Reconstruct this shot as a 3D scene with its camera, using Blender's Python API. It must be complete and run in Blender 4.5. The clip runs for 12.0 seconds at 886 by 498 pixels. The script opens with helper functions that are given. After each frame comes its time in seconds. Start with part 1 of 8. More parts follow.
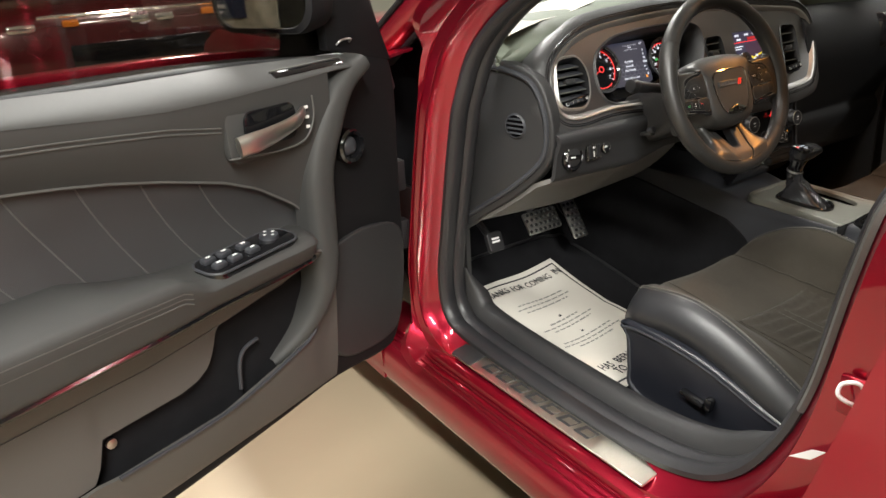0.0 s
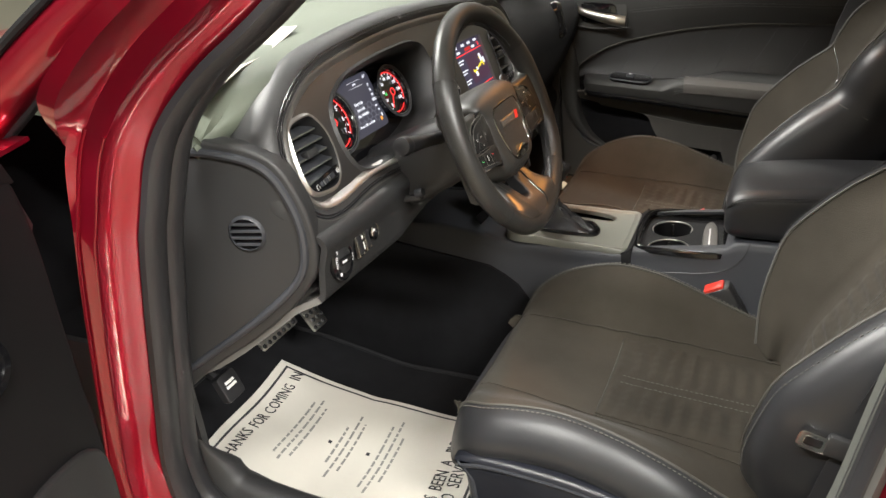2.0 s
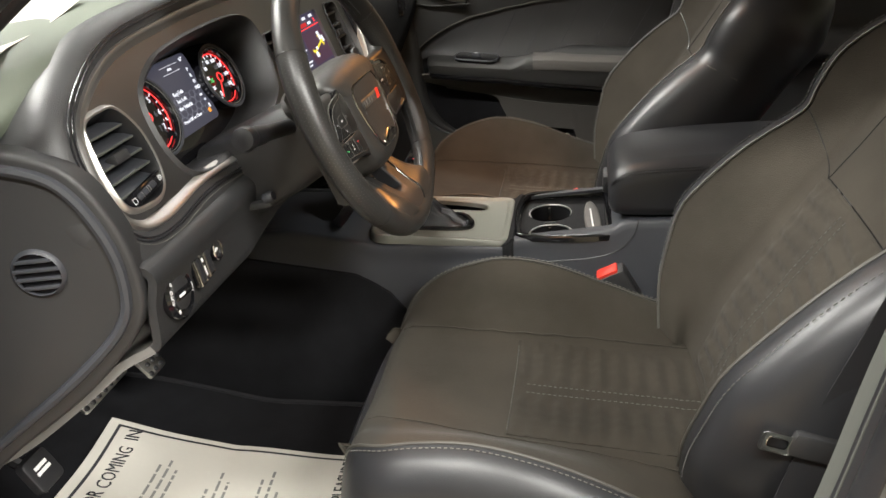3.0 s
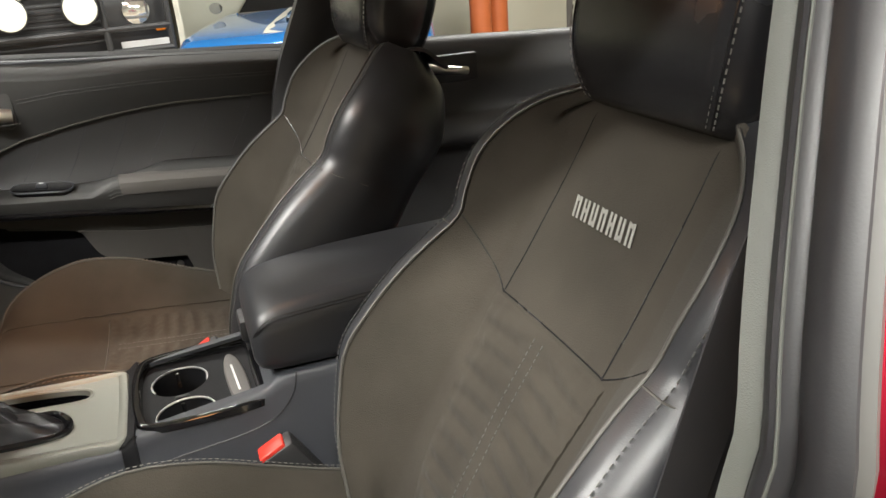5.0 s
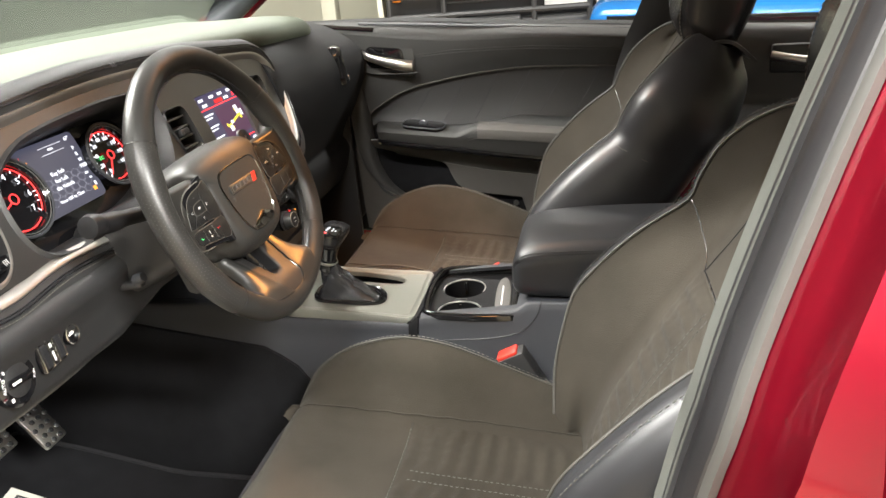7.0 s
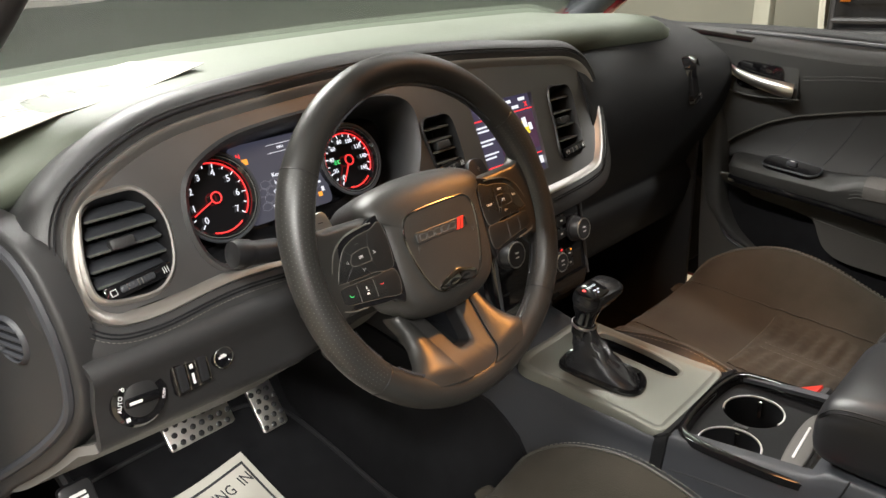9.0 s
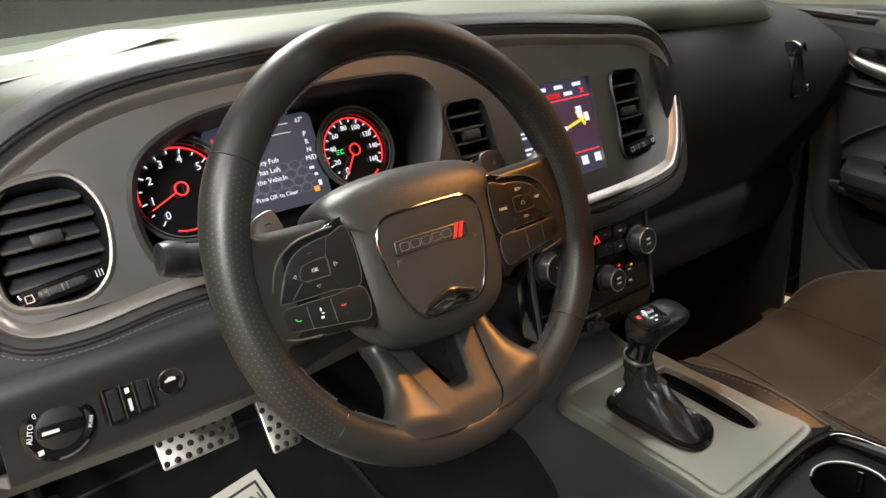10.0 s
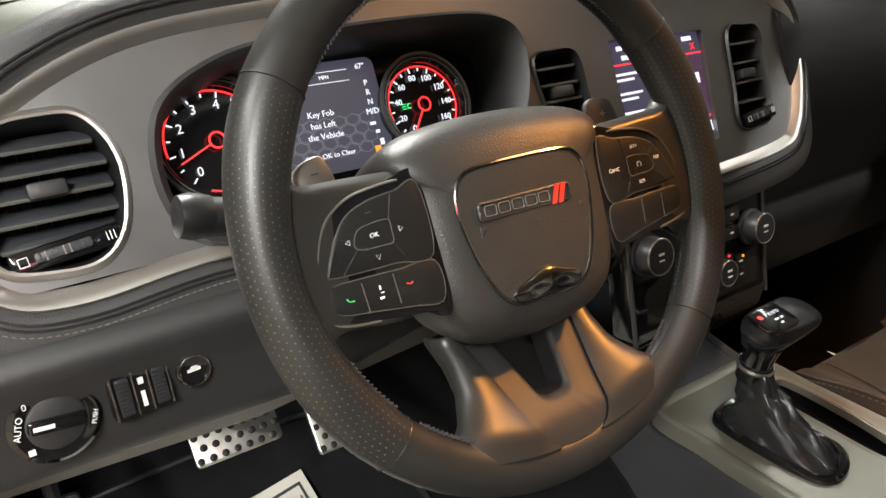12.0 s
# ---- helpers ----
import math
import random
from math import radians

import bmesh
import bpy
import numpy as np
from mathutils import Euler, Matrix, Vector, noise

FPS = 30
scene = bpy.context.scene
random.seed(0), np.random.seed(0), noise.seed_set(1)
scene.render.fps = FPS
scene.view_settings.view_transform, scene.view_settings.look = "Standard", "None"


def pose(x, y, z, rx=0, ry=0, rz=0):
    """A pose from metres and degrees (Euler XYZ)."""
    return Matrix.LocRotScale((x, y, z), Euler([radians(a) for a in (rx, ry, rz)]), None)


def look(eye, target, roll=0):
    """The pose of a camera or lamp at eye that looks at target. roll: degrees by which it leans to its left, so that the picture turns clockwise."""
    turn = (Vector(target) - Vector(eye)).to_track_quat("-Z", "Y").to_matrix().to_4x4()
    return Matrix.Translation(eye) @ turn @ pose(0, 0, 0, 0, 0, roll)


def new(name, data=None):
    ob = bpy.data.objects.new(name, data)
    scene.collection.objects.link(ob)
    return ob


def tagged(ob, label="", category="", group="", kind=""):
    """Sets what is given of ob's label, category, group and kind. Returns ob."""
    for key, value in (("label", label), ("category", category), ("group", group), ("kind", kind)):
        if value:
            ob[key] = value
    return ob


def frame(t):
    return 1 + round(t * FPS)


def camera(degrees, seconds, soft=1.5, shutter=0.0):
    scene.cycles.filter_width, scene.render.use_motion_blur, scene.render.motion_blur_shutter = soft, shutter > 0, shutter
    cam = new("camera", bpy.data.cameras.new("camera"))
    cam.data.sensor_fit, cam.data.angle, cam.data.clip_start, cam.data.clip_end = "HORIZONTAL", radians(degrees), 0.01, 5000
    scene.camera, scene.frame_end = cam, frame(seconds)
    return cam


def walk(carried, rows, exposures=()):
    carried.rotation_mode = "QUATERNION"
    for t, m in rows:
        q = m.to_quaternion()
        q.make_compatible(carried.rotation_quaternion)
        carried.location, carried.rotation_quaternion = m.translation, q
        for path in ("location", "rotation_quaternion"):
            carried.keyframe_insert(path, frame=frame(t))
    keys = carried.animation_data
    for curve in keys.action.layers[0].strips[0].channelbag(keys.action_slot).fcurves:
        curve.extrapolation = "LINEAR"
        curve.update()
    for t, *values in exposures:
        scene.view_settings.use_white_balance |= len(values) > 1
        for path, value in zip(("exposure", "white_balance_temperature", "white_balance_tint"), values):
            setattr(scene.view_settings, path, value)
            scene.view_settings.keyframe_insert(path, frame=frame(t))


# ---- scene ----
cam = camera(61.5, 12.0)
PATH = [
    (0, (-1.702, -1.224, 1.251), (-0.704, 0.337, 0.5), -3.4),
    (0.5, (-1.581, -1.108, 1.264), (-0.516, 0.394, 0.484), -3.3),
    (1, (-1.538, -0.941, 1.273), (-0.303, 0.405, 0.458), -3.7),
    (1.5, (-1.535, -0.782, 1.29), (-0.066, 0.295, 0.462), -5.2),
    (2, (-1.452, -0.658, 1.283), (0.173, 0.144, 0.436), -5.5),
    (2.5, (-1.362, -0.58, 1.259), (0.338, 0.009, 0.386), -5.4),
    (2.7, (-1.335, -0.564, 1.239), (0.388, -0.05, 0.363), -5.4),
    (4.3, (-1.076, -0.501, 1.137), (0.682, -0.819, 0.236), -5.4),
    (4.5, (-1.05, -0.508, 1.153), (0.7, -0.951, 0.294), -4.9),
    (5, (-1.006, -0.541, 1.179), (0.753, -1.132, 0.435), -4.5),
    (5.5, (-0.99, -0.551, 1.205), (0.771, -1.199, 0.513), -3.7),
    (6, (-0.991, -0.552, 1.208), (0.788, -1.104, 0.478), -2.0),
    (6.5, (-1.083, -0.635, 1.222), (0.757, -0.656, 0.437), -3.8),
    (7, (-1.227, -0.725, 1.238), (0.57, -0.303, 0.468), -4.6),
    (7.5, (-1.298, -0.781, 1.245), (0.392, -0.029, 0.485), -4.0),
    (7.7, (-1.271, -0.805, 1.248), (0.359, 0.078, 0.497), -3.8),
    (9.3, (-0.807, -0.771, 1.224), (0.456, 0.59, 0.483), -3.0),
    (9.5, (-0.767, -0.768, 1.215), (0.452, 0.638, 0.48), -3.3),
    (10, (-0.702, -0.723, 1.177), (0.428, 0.755, 0.443), -3.3),
    (10.5, (-0.663, -0.661, 1.137), (0.409, 0.853, 0.39), -2.7),
    (11, (-0.642, -0.625, 1.108), (0.376, 0.931, 0.372), -3.7),
    (11.5, (-0.645, -0.613, 1.103), (0.361, 0.952, 0.371), -3.8),
    (12, (-0.648, -0.609, 1.109), (0.359, 0.954, 0.372), -3.1),
]
EXPOSURES = [(0.0, 0.20), (1.5, 0.46), (2.7, 0.45), (4.5, 0.76), (5.5, 0.76), (6.5, 1.06), (7.5, 1.22), (9.5, 0.28), (12.0, 0.50)]
walk(cam, [(t, look(eye, target, roll)) for t, eye, target, roll in PATH], EXPOSURES)

# ---- light ----
world = bpy.data.worlds.new("world")
scene.world = world
world.use_nodes = True
world.node_tree.nodes["Background"].inputs["Color"].default_value = (0.75, 0.85, 1.0, 1)
world.node_tree.nodes["Background"].inputs["Strength"].default_value = 0.05


def lamp(name, m, size, size_y, watts, colour):
    data = bpy.data.lights.new(name, "AREA")
    data.shape, data.size, data.size_y, data.energy, data.color = "RECTANGLE", size, size_y, watts, colour
    ob = new(name, data)
    ob.matrix_world = m
    return ob


for lx, ly, watts in ((-2.4, 0.2, 190), (2.8, 0.6, 90), (0.1, 2.4, 270), (-2.6, -3.4, 430), (2.8, -3.4, 120)):
    lamp("strip_light_lamp", pose(lx, ly, 3.38), 0.25, 2.4, watts, (1.0, 0.985, 0.93))
# the courtesy lamp in the roof lining, lit because the door is open
lamp("courtesy_lamp_light", pose(0.0, -0.42, 1.372, 0, 0, 0), 0.18, 0.09, 0.35, (1.0, 0.42, 0.14))
for name, target, watts, spread in (("map_lamp_light", (-0.318, -0.30, 0.915), 21, 27), ("map_lamp_light", (0.36, -0.26, 0.55), 17, 46)):
    data = bpy.data.lights.new(name, "SPOT")
    data.energy, data.color, data.spot_size, data.spot_blend, data.shadow_soft_size = watts, (1.0, 0.38, 0.06), radians(spread), 0.9, 0.025
    new(name, data).matrix_world = look((0.08, -0.42, 1.368), target)


# ---- tools ----
TAU = 2 * math.pi
WORLD = {}


def mesh_of(name, verts, faces, sharp=40):
    me = bpy.data.meshes.new(name)
    me.from_pydata([tuple(v) for v in verts], [], faces)
    me.validate()
    bm = bmesh.new()
    bm.from_mesh(me)
    bmesh.ops.recalc_face_normals(bm, faces=bm.faces)
    bm.to_mesh(me)
    bm.free()
    me.polygons.foreach_set("use_smooth", [True] * len(me.polygons))
    me.set_sharp_from_angle(angle=radians(sharp))
    return me


def place(name, me, material, parent=None, label="", m=None):
    if m is not None:
        upright = Matrix.LocRotScale(*m.decompose())
        skew = upright.inverted() @ m
        if max(abs(skew[i][j] - (i == j)) for i in range(3) for j in range(3)) > 1e-4:
            me.transform(skew)
            m = upright
    ob = new(name, me)
    me.materials.clear()
    me.materials.append(material)
    WORLD[ob.name] = m.copy() if m is not None else Matrix()
    if parent is not None:
        ob.parent = parent
        ob.matrix_parent_inverse = WORLD[parent.name].inverted()
    ob.matrix_basis = WORLD[ob.name]
    return tagged(ob, label)


def part(name, bm, material, parent=None, label="", m=None, sharp=40):
    """Links a bmesh as one mesh object under a thing."""
    me = bpy.data.meshes.new(name)
    bmesh.ops.recalc_face_normals(bm, faces=bm.faces)
    bm.to_mesh(me)
    bm.free()
    me.polygons.foreach_set("use_smooth", [True] * len(me.polygons))
    me.set_sharp_from_angle(angle=radians(sharp))
    return place(name, me, material, parent, label, m)


def vf(name, vf_pair, material, parent=None, label="", m=None, sharp=40):
    return place(name, mesh_of(name, *vf_pair, sharp=sharp), material, parent, label, m)


def thing(name, label, category, at=(0, 0, 0), group="", kind=""):
    ob = new(name)
    ob.empty_display_size = 0.05
    ob.location = at
    WORLD[ob.name] = Matrix.Translation(at)
    return tagged(ob, label, category, group, kind)


def box(bm, c, size, bevel=0.004, m=None, seg=2):
    """A rounded box added to a bmesh."""
    out = bmesh.ops.create_cube(bm, size=1.0)
    vs = out["verts"]
    bmesh.ops.scale(bm, vec=size, verts=vs)
    if bevel > 0:
        es = list({e for v in vs for e in v.link_edges})
        r = bmesh.ops.bevel(bm, geom=es, offset=min(bevel, 0.49 * min(size)), segments=seg, profile=0.5, affect="EDGES", clamp_overlap=True)
        vs = list({v for f in r["faces"] for v in f.verts} | {v for v in vs if v.is_valid})
    mat4 = Matrix.Translation(c) if m is None else m @ Matrix.Translation(c)
    bmesh.ops.transform(bm, matrix=mat4, verts=vs)
    return vs


def box_part(name, c, size, material, parent=None, bevel=0.004, m=None, label="", seg=2):
    bm = bmesh.new()
    box(bm, c, size, bevel, None, seg)
    return part(name, bm, material, parent, label, m)


def cyl(bm, c, r, depth, m=None, seg=32, bevel=0.0, r2=None):
    out = bmesh.ops.create_cone(bm, cap_ends=True, segments=seg, radius1=r, radius2=r if r2 is None else r2, depth=depth)
    vs = out["verts"]
    if bevel > 0:
        es = [e for e in {e for v in vs for e in v.link_edges} if abs(e.verts[0].co.z - e.verts[1].co.z) < 1e-6]
        rr = bmesh.ops.bevel(bm, geom=es, offset=bevel, segments=2, profile=0.5, affect="EDGES", clamp_overlap=True)
        vs = list({v for f in rr["faces"] for v in f.verts} | {v for v in vs if v.is_valid})
    bmesh.ops.transform(bm, matrix=Matrix.Translation(c) if m is None else m @ Matrix.Translation(c), verts=vs)
    return vs


def spline(pts, n, closed=False):
    """A smooth curve of n points through the given ones."""
    p = np.array(pts, float)
    k = len(p)
    out = []
    spans = k if closed else k - 1
    for i in range(n):
        s = i * spans / n if closed else i * spans / (n - 1)
        j = min(int(s), spans - 1)
        f = s - j
        g = (lambda q: p[q % k]) if closed else (lambda q: p[min(max(q, 0), k - 1)])
        a, b, c, d = g(j - 1), g(j), g(j + 1), g(j + 2)
        out.append(0.5 * (2 * b + (c - a) * f + (2 * a - 5 * b + 4 * c - d) * f * f + (3 * b - a - 3 * c + d) * f ** 3))
    return np.array(out)


def loft(rings, closed=False, caps=False, ring_closed=True):
    """Quads between rings of equal length."""
    rings = [np.array(r, float) for r in rings]
    n = len(rings[0])
    verts = np.concatenate(rings)
    faces = []
    m = len(rings)
    for i in range(m if closed else m - 1):
        a, b = i * n, ((i + 1) % m) * n
        for j in range(n if ring_closed else n - 1):
            k = (j + 1) % n
            faces.append((a + j, a + k, b + k, b + j))
    if caps and not closed:
        faces.append(tuple(range(n))[::-1])
        faces.append(tuple(range((m - 1) * n, m * n)))
    return verts, faces


def sheet(rings, thick):
    """An open grid of points, given a thickness along its normals."""
    g = np.array(rings, float)
    du = np.gradient(g, axis=0)
    dv = np.gradient(g, axis=1)
    nn = np.cross(du, dv)
    nn /= np.linalg.norm(nn, axis=2, keepdims=True) + 1e-12
    h = g - nn * thick
    a, b = g.shape[:2]
    verts = np.concatenate([g.reshape(-1, 3), h.reshape(-1, 3)])
    faces = []
    off = a * b
    for i in range(a - 1):
        for j in range(b - 1):
            q = (i * b + j, i * b + j + 1, (i + 1) * b + j + 1, (i + 1) * b + j)
            faces.append(q)
            faces.append(tuple(off + v for v in q[::-1]))
    rim = [i * b for i in range(a)] + [(a - 1) * b + j for j in range(1, b)] + [i * b + b - 1 for i in range(a - 2, -1, -1)] + [j for j in range(b - 2, 0, -1)]
    for i in range(len(rim)):
        p, q = rim[i], rim[(i + 1) % len(rim)]
        faces.append((p, q, off + q, off + p))
    return verts, faces


def tube(pts, r, seg=8, closed=False, flat=1.0):
    """A round bar along points; r may be a list."""
    p = np.array(pts, float)
    n = len(p)
    rr = np.full(n, r, float) if np.isscalar(r) else np.array(r, float)
    tan = np.roll(p, -1, 0) - np.roll(p, 1, 0) if closed else np.gradient(p, axis=0)
    tan /= np.linalg.norm(tan, axis=1, keepdims=True) + 1e-12
    up = np.array((0.0, 0.0, 1.0)) if abs(tan[0][2]) < 0.9 else np.array((1.0, 0.0, 0.0))
    rings = []
    side = np.cross(tan[0], up)
    for i in range(n):
        side = side - tan[i] * (side @ tan[i])
        side /= np.linalg.norm(side) + 1e-12
        b = np.cross(tan[i], side)
        rings.append([p[i] + rr[i] * (math.cos(a) * side + flat * math.sin(a) * b) for a in np.linspace(0, TAU, seg, endpoint=False)])
    return loft(rings, closed=closed, caps=not closed)


def prism(outline, depth, bevel=0.0, seg=2):
    """An outline in x, y raised from z = -depth to z = 0, with its front edge rounded."""
    o = np.array(outline, float)
    if np.sum(o[:, 0] * np.roll(o[:, 1], -1) - np.roll(o[:, 0], -1) * o[:, 1]) < 0:
        o = o[::-1]
    t = np.roll(o, -1, 0) - np.roll(o, 1, 0)
    t /= np.linalg.norm(t, axis=1, keepdims=True) + 1e-12
    nrm = np.c_[t[:, 1], -t[:, 0]]
    rings = [np.c_[o, np.full(len(o), -depth)]]
    if bevel > 0:
        for i in range(seg + 1):
            a = math.pi / 2 * i / seg
            rings.append(np.c_[o - nrm * bevel * (1 - math.cos(a)), np.full(len(o), -bevel + bevel * math.sin(a))])
    else:
        rings.append(np.c_[o, np.zeros(len(o))])
    return loft(rings, caps=True)


def frame_of(outline_in, outline_out, depth, lip=0.0, inner_depth=None, front=0.0):
    """A flat frame between two outlines of equal length, with an opening through it; lip raises its outer edge."""
    a, b = np.array(outline_in, float), np.array(outline_out, float)
    di = depth if inner_depth is None else inner_depth
    z = lambda o, h: np.c_[o, np.full(len(o), h)]  # noqa: E731
    mid = a + (b - a) * 0.15
    mid2 = a + (b - a) * 0.85
    return loft([z(a, -di), z(a, front - 0.004), z(mid, front), z(mid2, lip), z(b, lip - 0.004), z(b, -depth)], closed=True)


def rounded(w, h, r, n=6, cx=0.0, cy=0.0):
    pts = []
    for sx, sy, a0 in ((1, 1, 0), (-1, 1, 90), (-1, -1, 180), (1, -1, 270)):
        for i in range(n):
            a = radians(a0 + 90 * i / (n - 1))
            pts.append((cx + sx * (w / 2 - r) + r * math.cos(a), cy + sy * (h / 2 - r) + r * math.sin(a)))
    return pts


def disc(r, n=32, cx=0.0, cy=0.0):
    return [(cx + r * math.cos(a), cy + r * math.sin(a)) for a in np.linspace(0, TAU, n, endpoint=False)]


def lathe(profile, seg=32):
    """A profile of (radius, height) turned round z."""
    rings = [[(r * math.cos(a), r * math.sin(a), z) for a in np.linspace(0, TAU, seg, endpoint=False)] for r, z in profile]
    return loft(rings, caps=True)


def lettering(text, size, material, parent, m, name="lettering", extrude=0.0004, align="CENTER", label="", stretch=1.0):
    cu = bpy.data.curves.new(name, "FONT")
    cu.body, cu.size, cu.extrude, cu.align_x, cu.align_y, cu.resolution_u = text, size, extrude, align, "CENTER", 2
    tmp = bpy.data.objects.new(name, cu)
    me = bpy.data.meshes.new_from_object(tmp)
    bpy.data.objects.remove(tmp)
    me.transform(Matrix.Diagonal((stretch, 1, 1, 1)))
    return place(name, me, material, parent, label, m)


def bars(rects, h, material, parent, m, name="marking", label=""):
    """Small flat raised bars (cx, cy, w, h), each a part of its own."""
    for cx, cy, w, hh in rects:
        box_part(name, (cx, cy, h / 2), (w, hh, h), material, parent, 0, m, label)


def plane_m(origin, right, up):
    """A frame with x along right, y along up, z out of the surface."""
    r = Vector(right).normalized()
    u = Vector(up)
    u = (u - r * u.dot(r)).normalized()
    z = r.cross(u)
    m = Matrix((r, u, z)).transposed().to_4x4()
    m.translation = Vector(origin)
    return m


def stitches(name, line, parent, step=0.008, r=0.0007, length=0.0045, mat=None):
    """A row of short stitches along a line."""
    line = np.array(line)
    seg = np.r_[0, np.cumsum(np.linalg.norm(np.diff(line, axis=0), axis=1))]
    bm = bmesh.new()
    for s in np.arange(step, seg[-1] - step, step):
        p = np.array([np.interp(s, seg, line[:, k]) for k in range(3)])
        q = np.array([np.interp(s + length, seg, line[:, k]) for k in range(3)])
        d = Vector(q - p)
        mm = Matrix.Translation((p + q) / 2) @ d.to_track_quat("X", "Z").to_matrix().to_4x4()
        box(bm, (0, 0, 0), (length, 2 * r, 2 * r), 0, mm)
    return part(name, bm, mat or THREAD, parent)


# ---- materials ----
def material(name, base, rough=0.5, metal=0.0, coat=0.0, vary=0.12, vary_scale=6.0, grain=0.0, grain_scale=300.0, kind="noise",
             rough_vary=0.08, stretch=None, sheen=0.0, spec=0.5, second=None, second_scale=1.5):
    """A surface with broad stains and a fine grain, at real size."""
    ma = bpy.data.materials.new(name)
    ma.use_nodes = True
    nt = ma.node_tree
    b = nt.nodes["Principled BSDF"]
    b.inputs["Metallic"].default_value = metal
    b.inputs["Coat Weight"].default_value = coat
    b.inputs["Coat Roughness"].default_value = 0.04
    b.inputs["Specular IOR Level"].default_value = spec
    b.inputs["Sheen Weight"].default_value = sheen
    b.inputs["Sheen Roughness"].default_value = 0.5
    co = nt.nodes.new("ShaderNodeTexCoord")
    mp = nt.nodes.new("ShaderNodeMapping")
    if stretch:
        mp.inputs["Scale"].default_value = stretch
    nt.links.new(co.outputs["Object"], mp.inputs["Vector"])
    broad = nt.nodes.new("ShaderNodeTexNoise")
    broad.inputs["Scale"].default_value, broad.inputs["Detail"].default_value = vary_scale, 5.0
    nt.links.new(mp.outputs["Vector"], broad.inputs["Vector"])
    ramp = nt.nodes.new("ShaderNodeMix")
    ramp.data_type = "RGBA"
    dark = [c * (1 - vary) for c in base]
    light = [min(1.0, c * (1 + vary)) for c in (second or base)]
    ramp.inputs[6].default_value, ramp.inputs[7].default_value = (*dark, 1), (*light, 1)
    nt.links.new(broad.outputs["Fac"], ramp.inputs[0])
    nt.links.new(ramp.outputs[2], b.inputs["Base Color"])
    rr = nt.nodes.new("ShaderNodeMapRange")
    rr.inputs["To Min"].default_value, rr.inputs["To Max"].default_value = max(0.02, rough - rough_vary), min(1.0, rough + rough_vary)
    nt.links.new(broad.outputs["Fac"], rr.inputs["Value"])
    nt.links.new(rr.outputs["Result"], b.inputs["Roughness"])
    if grain > 0:
        if kind == "cells":
            fine = nt.nodes.new("ShaderNodeTexVoronoi")
            fine.feature = "DISTANCE_TO_EDGE"
            out = "Distance"
        else:
            fine = nt.nodes.new("ShaderNodeTexNoise")
            fine.inputs["Detail"].default_value = 3.0
            out = "Fac"
        fine.inputs["Scale"].default_value = grain_scale
        nt.links.new(mp.outputs["Vector"], fine.inputs["Vector"])
        bump = nt.nodes.new("ShaderNodeBump")
        bump.inputs["Strength"].default_value, bump.inputs["Distance"].default_value = grain, 0.001
        nt.links.new(fine.outputs[out], bump.inputs["Height"])
        nt.links.new(bump.outputs["Normal"], b.inputs["Normal"])
    return ma


def glow(name, colour, strength):
    ma = bpy.data.materials.new(name)
    ma.use_nodes = True
    b = ma.node_tree.nodes["Principled BSDF"]
    b.inputs["Base Color"].default_value = (0.02, 0.02, 0.02, 1)
    b.inputs["Emission Color"].default_value = (*colour, 1)
    b.inputs["Emission Strength"].default_value = strength
    return ma


def glass(name, tint, rough=0.0):
    """Thin clear glass: light goes straight through, with a mirror-like sheen."""
    ma = bpy.data.materials.new(name)
    ma.use_nodes = True
    nt = ma.node_tree
    nt.nodes.remove(nt.nodes["Principled BSDF"])
    tr, gl, mx, fr = (nt.nodes.new("ShaderNodeBsdf" + "Transparent"), nt.nodes.new("ShaderNodeBsdfGlossy"), nt.nodes.new("ShaderNodeMixShader"), nt.nodes.new("ShaderNodeFresnel"))
    tr.inputs["Color"].default_value = (*tint, 1)
    gl.inputs["Roughness"].default_value = rough
    fr.inputs["IOR"].default_value = 1.5
    nt.links.new(fr.outputs[0], mx.inputs[0])
    nt.links.new(tr.outputs[0], mx.inputs[1])
    nt.links.new(gl.outputs[0], mx.inputs[2])
    nt.links.new(mx.outputs[0], nt.nodes["Material Output"].inputs["Surface"])
    return ma


LEATHER = material("black_leather", (0.022, 0.0225, 0.025), 0.38, grain=0.12, grain_scale=420, kind="cells", vary=0.12, vary_scale=9, rough_vary=0.03)
LEATHER_SMOOTH = material("smooth_leather", (0.016, 0.016, 0.018), 0.27, grain=0.12, grain_scale=600, kind="cells", vary=0.1, rough_vary=0.02, coat=0.05)
WHEEL_LEATHER = material("wheel_leather", (0.018, 0.0175, 0.0165), 0.38, grain=0.10, grain_scale=700, kind="cells", vary=0.2, vary_scale=20)
HUB_LEATHER = material("airbag_leather", (0.023, 0.022, 0.0205), 0.42, grain=0.30, grain_scale=430, kind="cells", vary=0.15, vary_scale=20)
DARK_CHROME = material("dark_chrome", (0.33, 0.32, 0.31), 0.12, metal=1.0, vary=0.06, rough_vary=0.03)
SUEDE = material("dark_suede", (0.037, 0.0325, 0.026), 0.95, grain=0.6, grain_scale=600, vary=0.6, vary_scale=8, sheen=0.05, spec=0.15)
PLASTIC = material("soft_black_plastic", (0.024, 0.024, 0.025), 0.46, grain=0.30, grain_scale=900, kind="cells", vary=0.15)
PLASTIC_GREY = material("dark_grey_plastic", (0.034, 0.036, 0.042), 0.48, grain=0.22, grain_scale=800, kind="cells", vary=0.15)
# paler and greener than the pad itself: windscreen light put into the colour
DASH_PAD_LIT = material("dash_pad_lit", (0.095, 0.110, 0.084), 0.58, grain=0.35, grain_scale=500, kind="cells", vary=0.15)
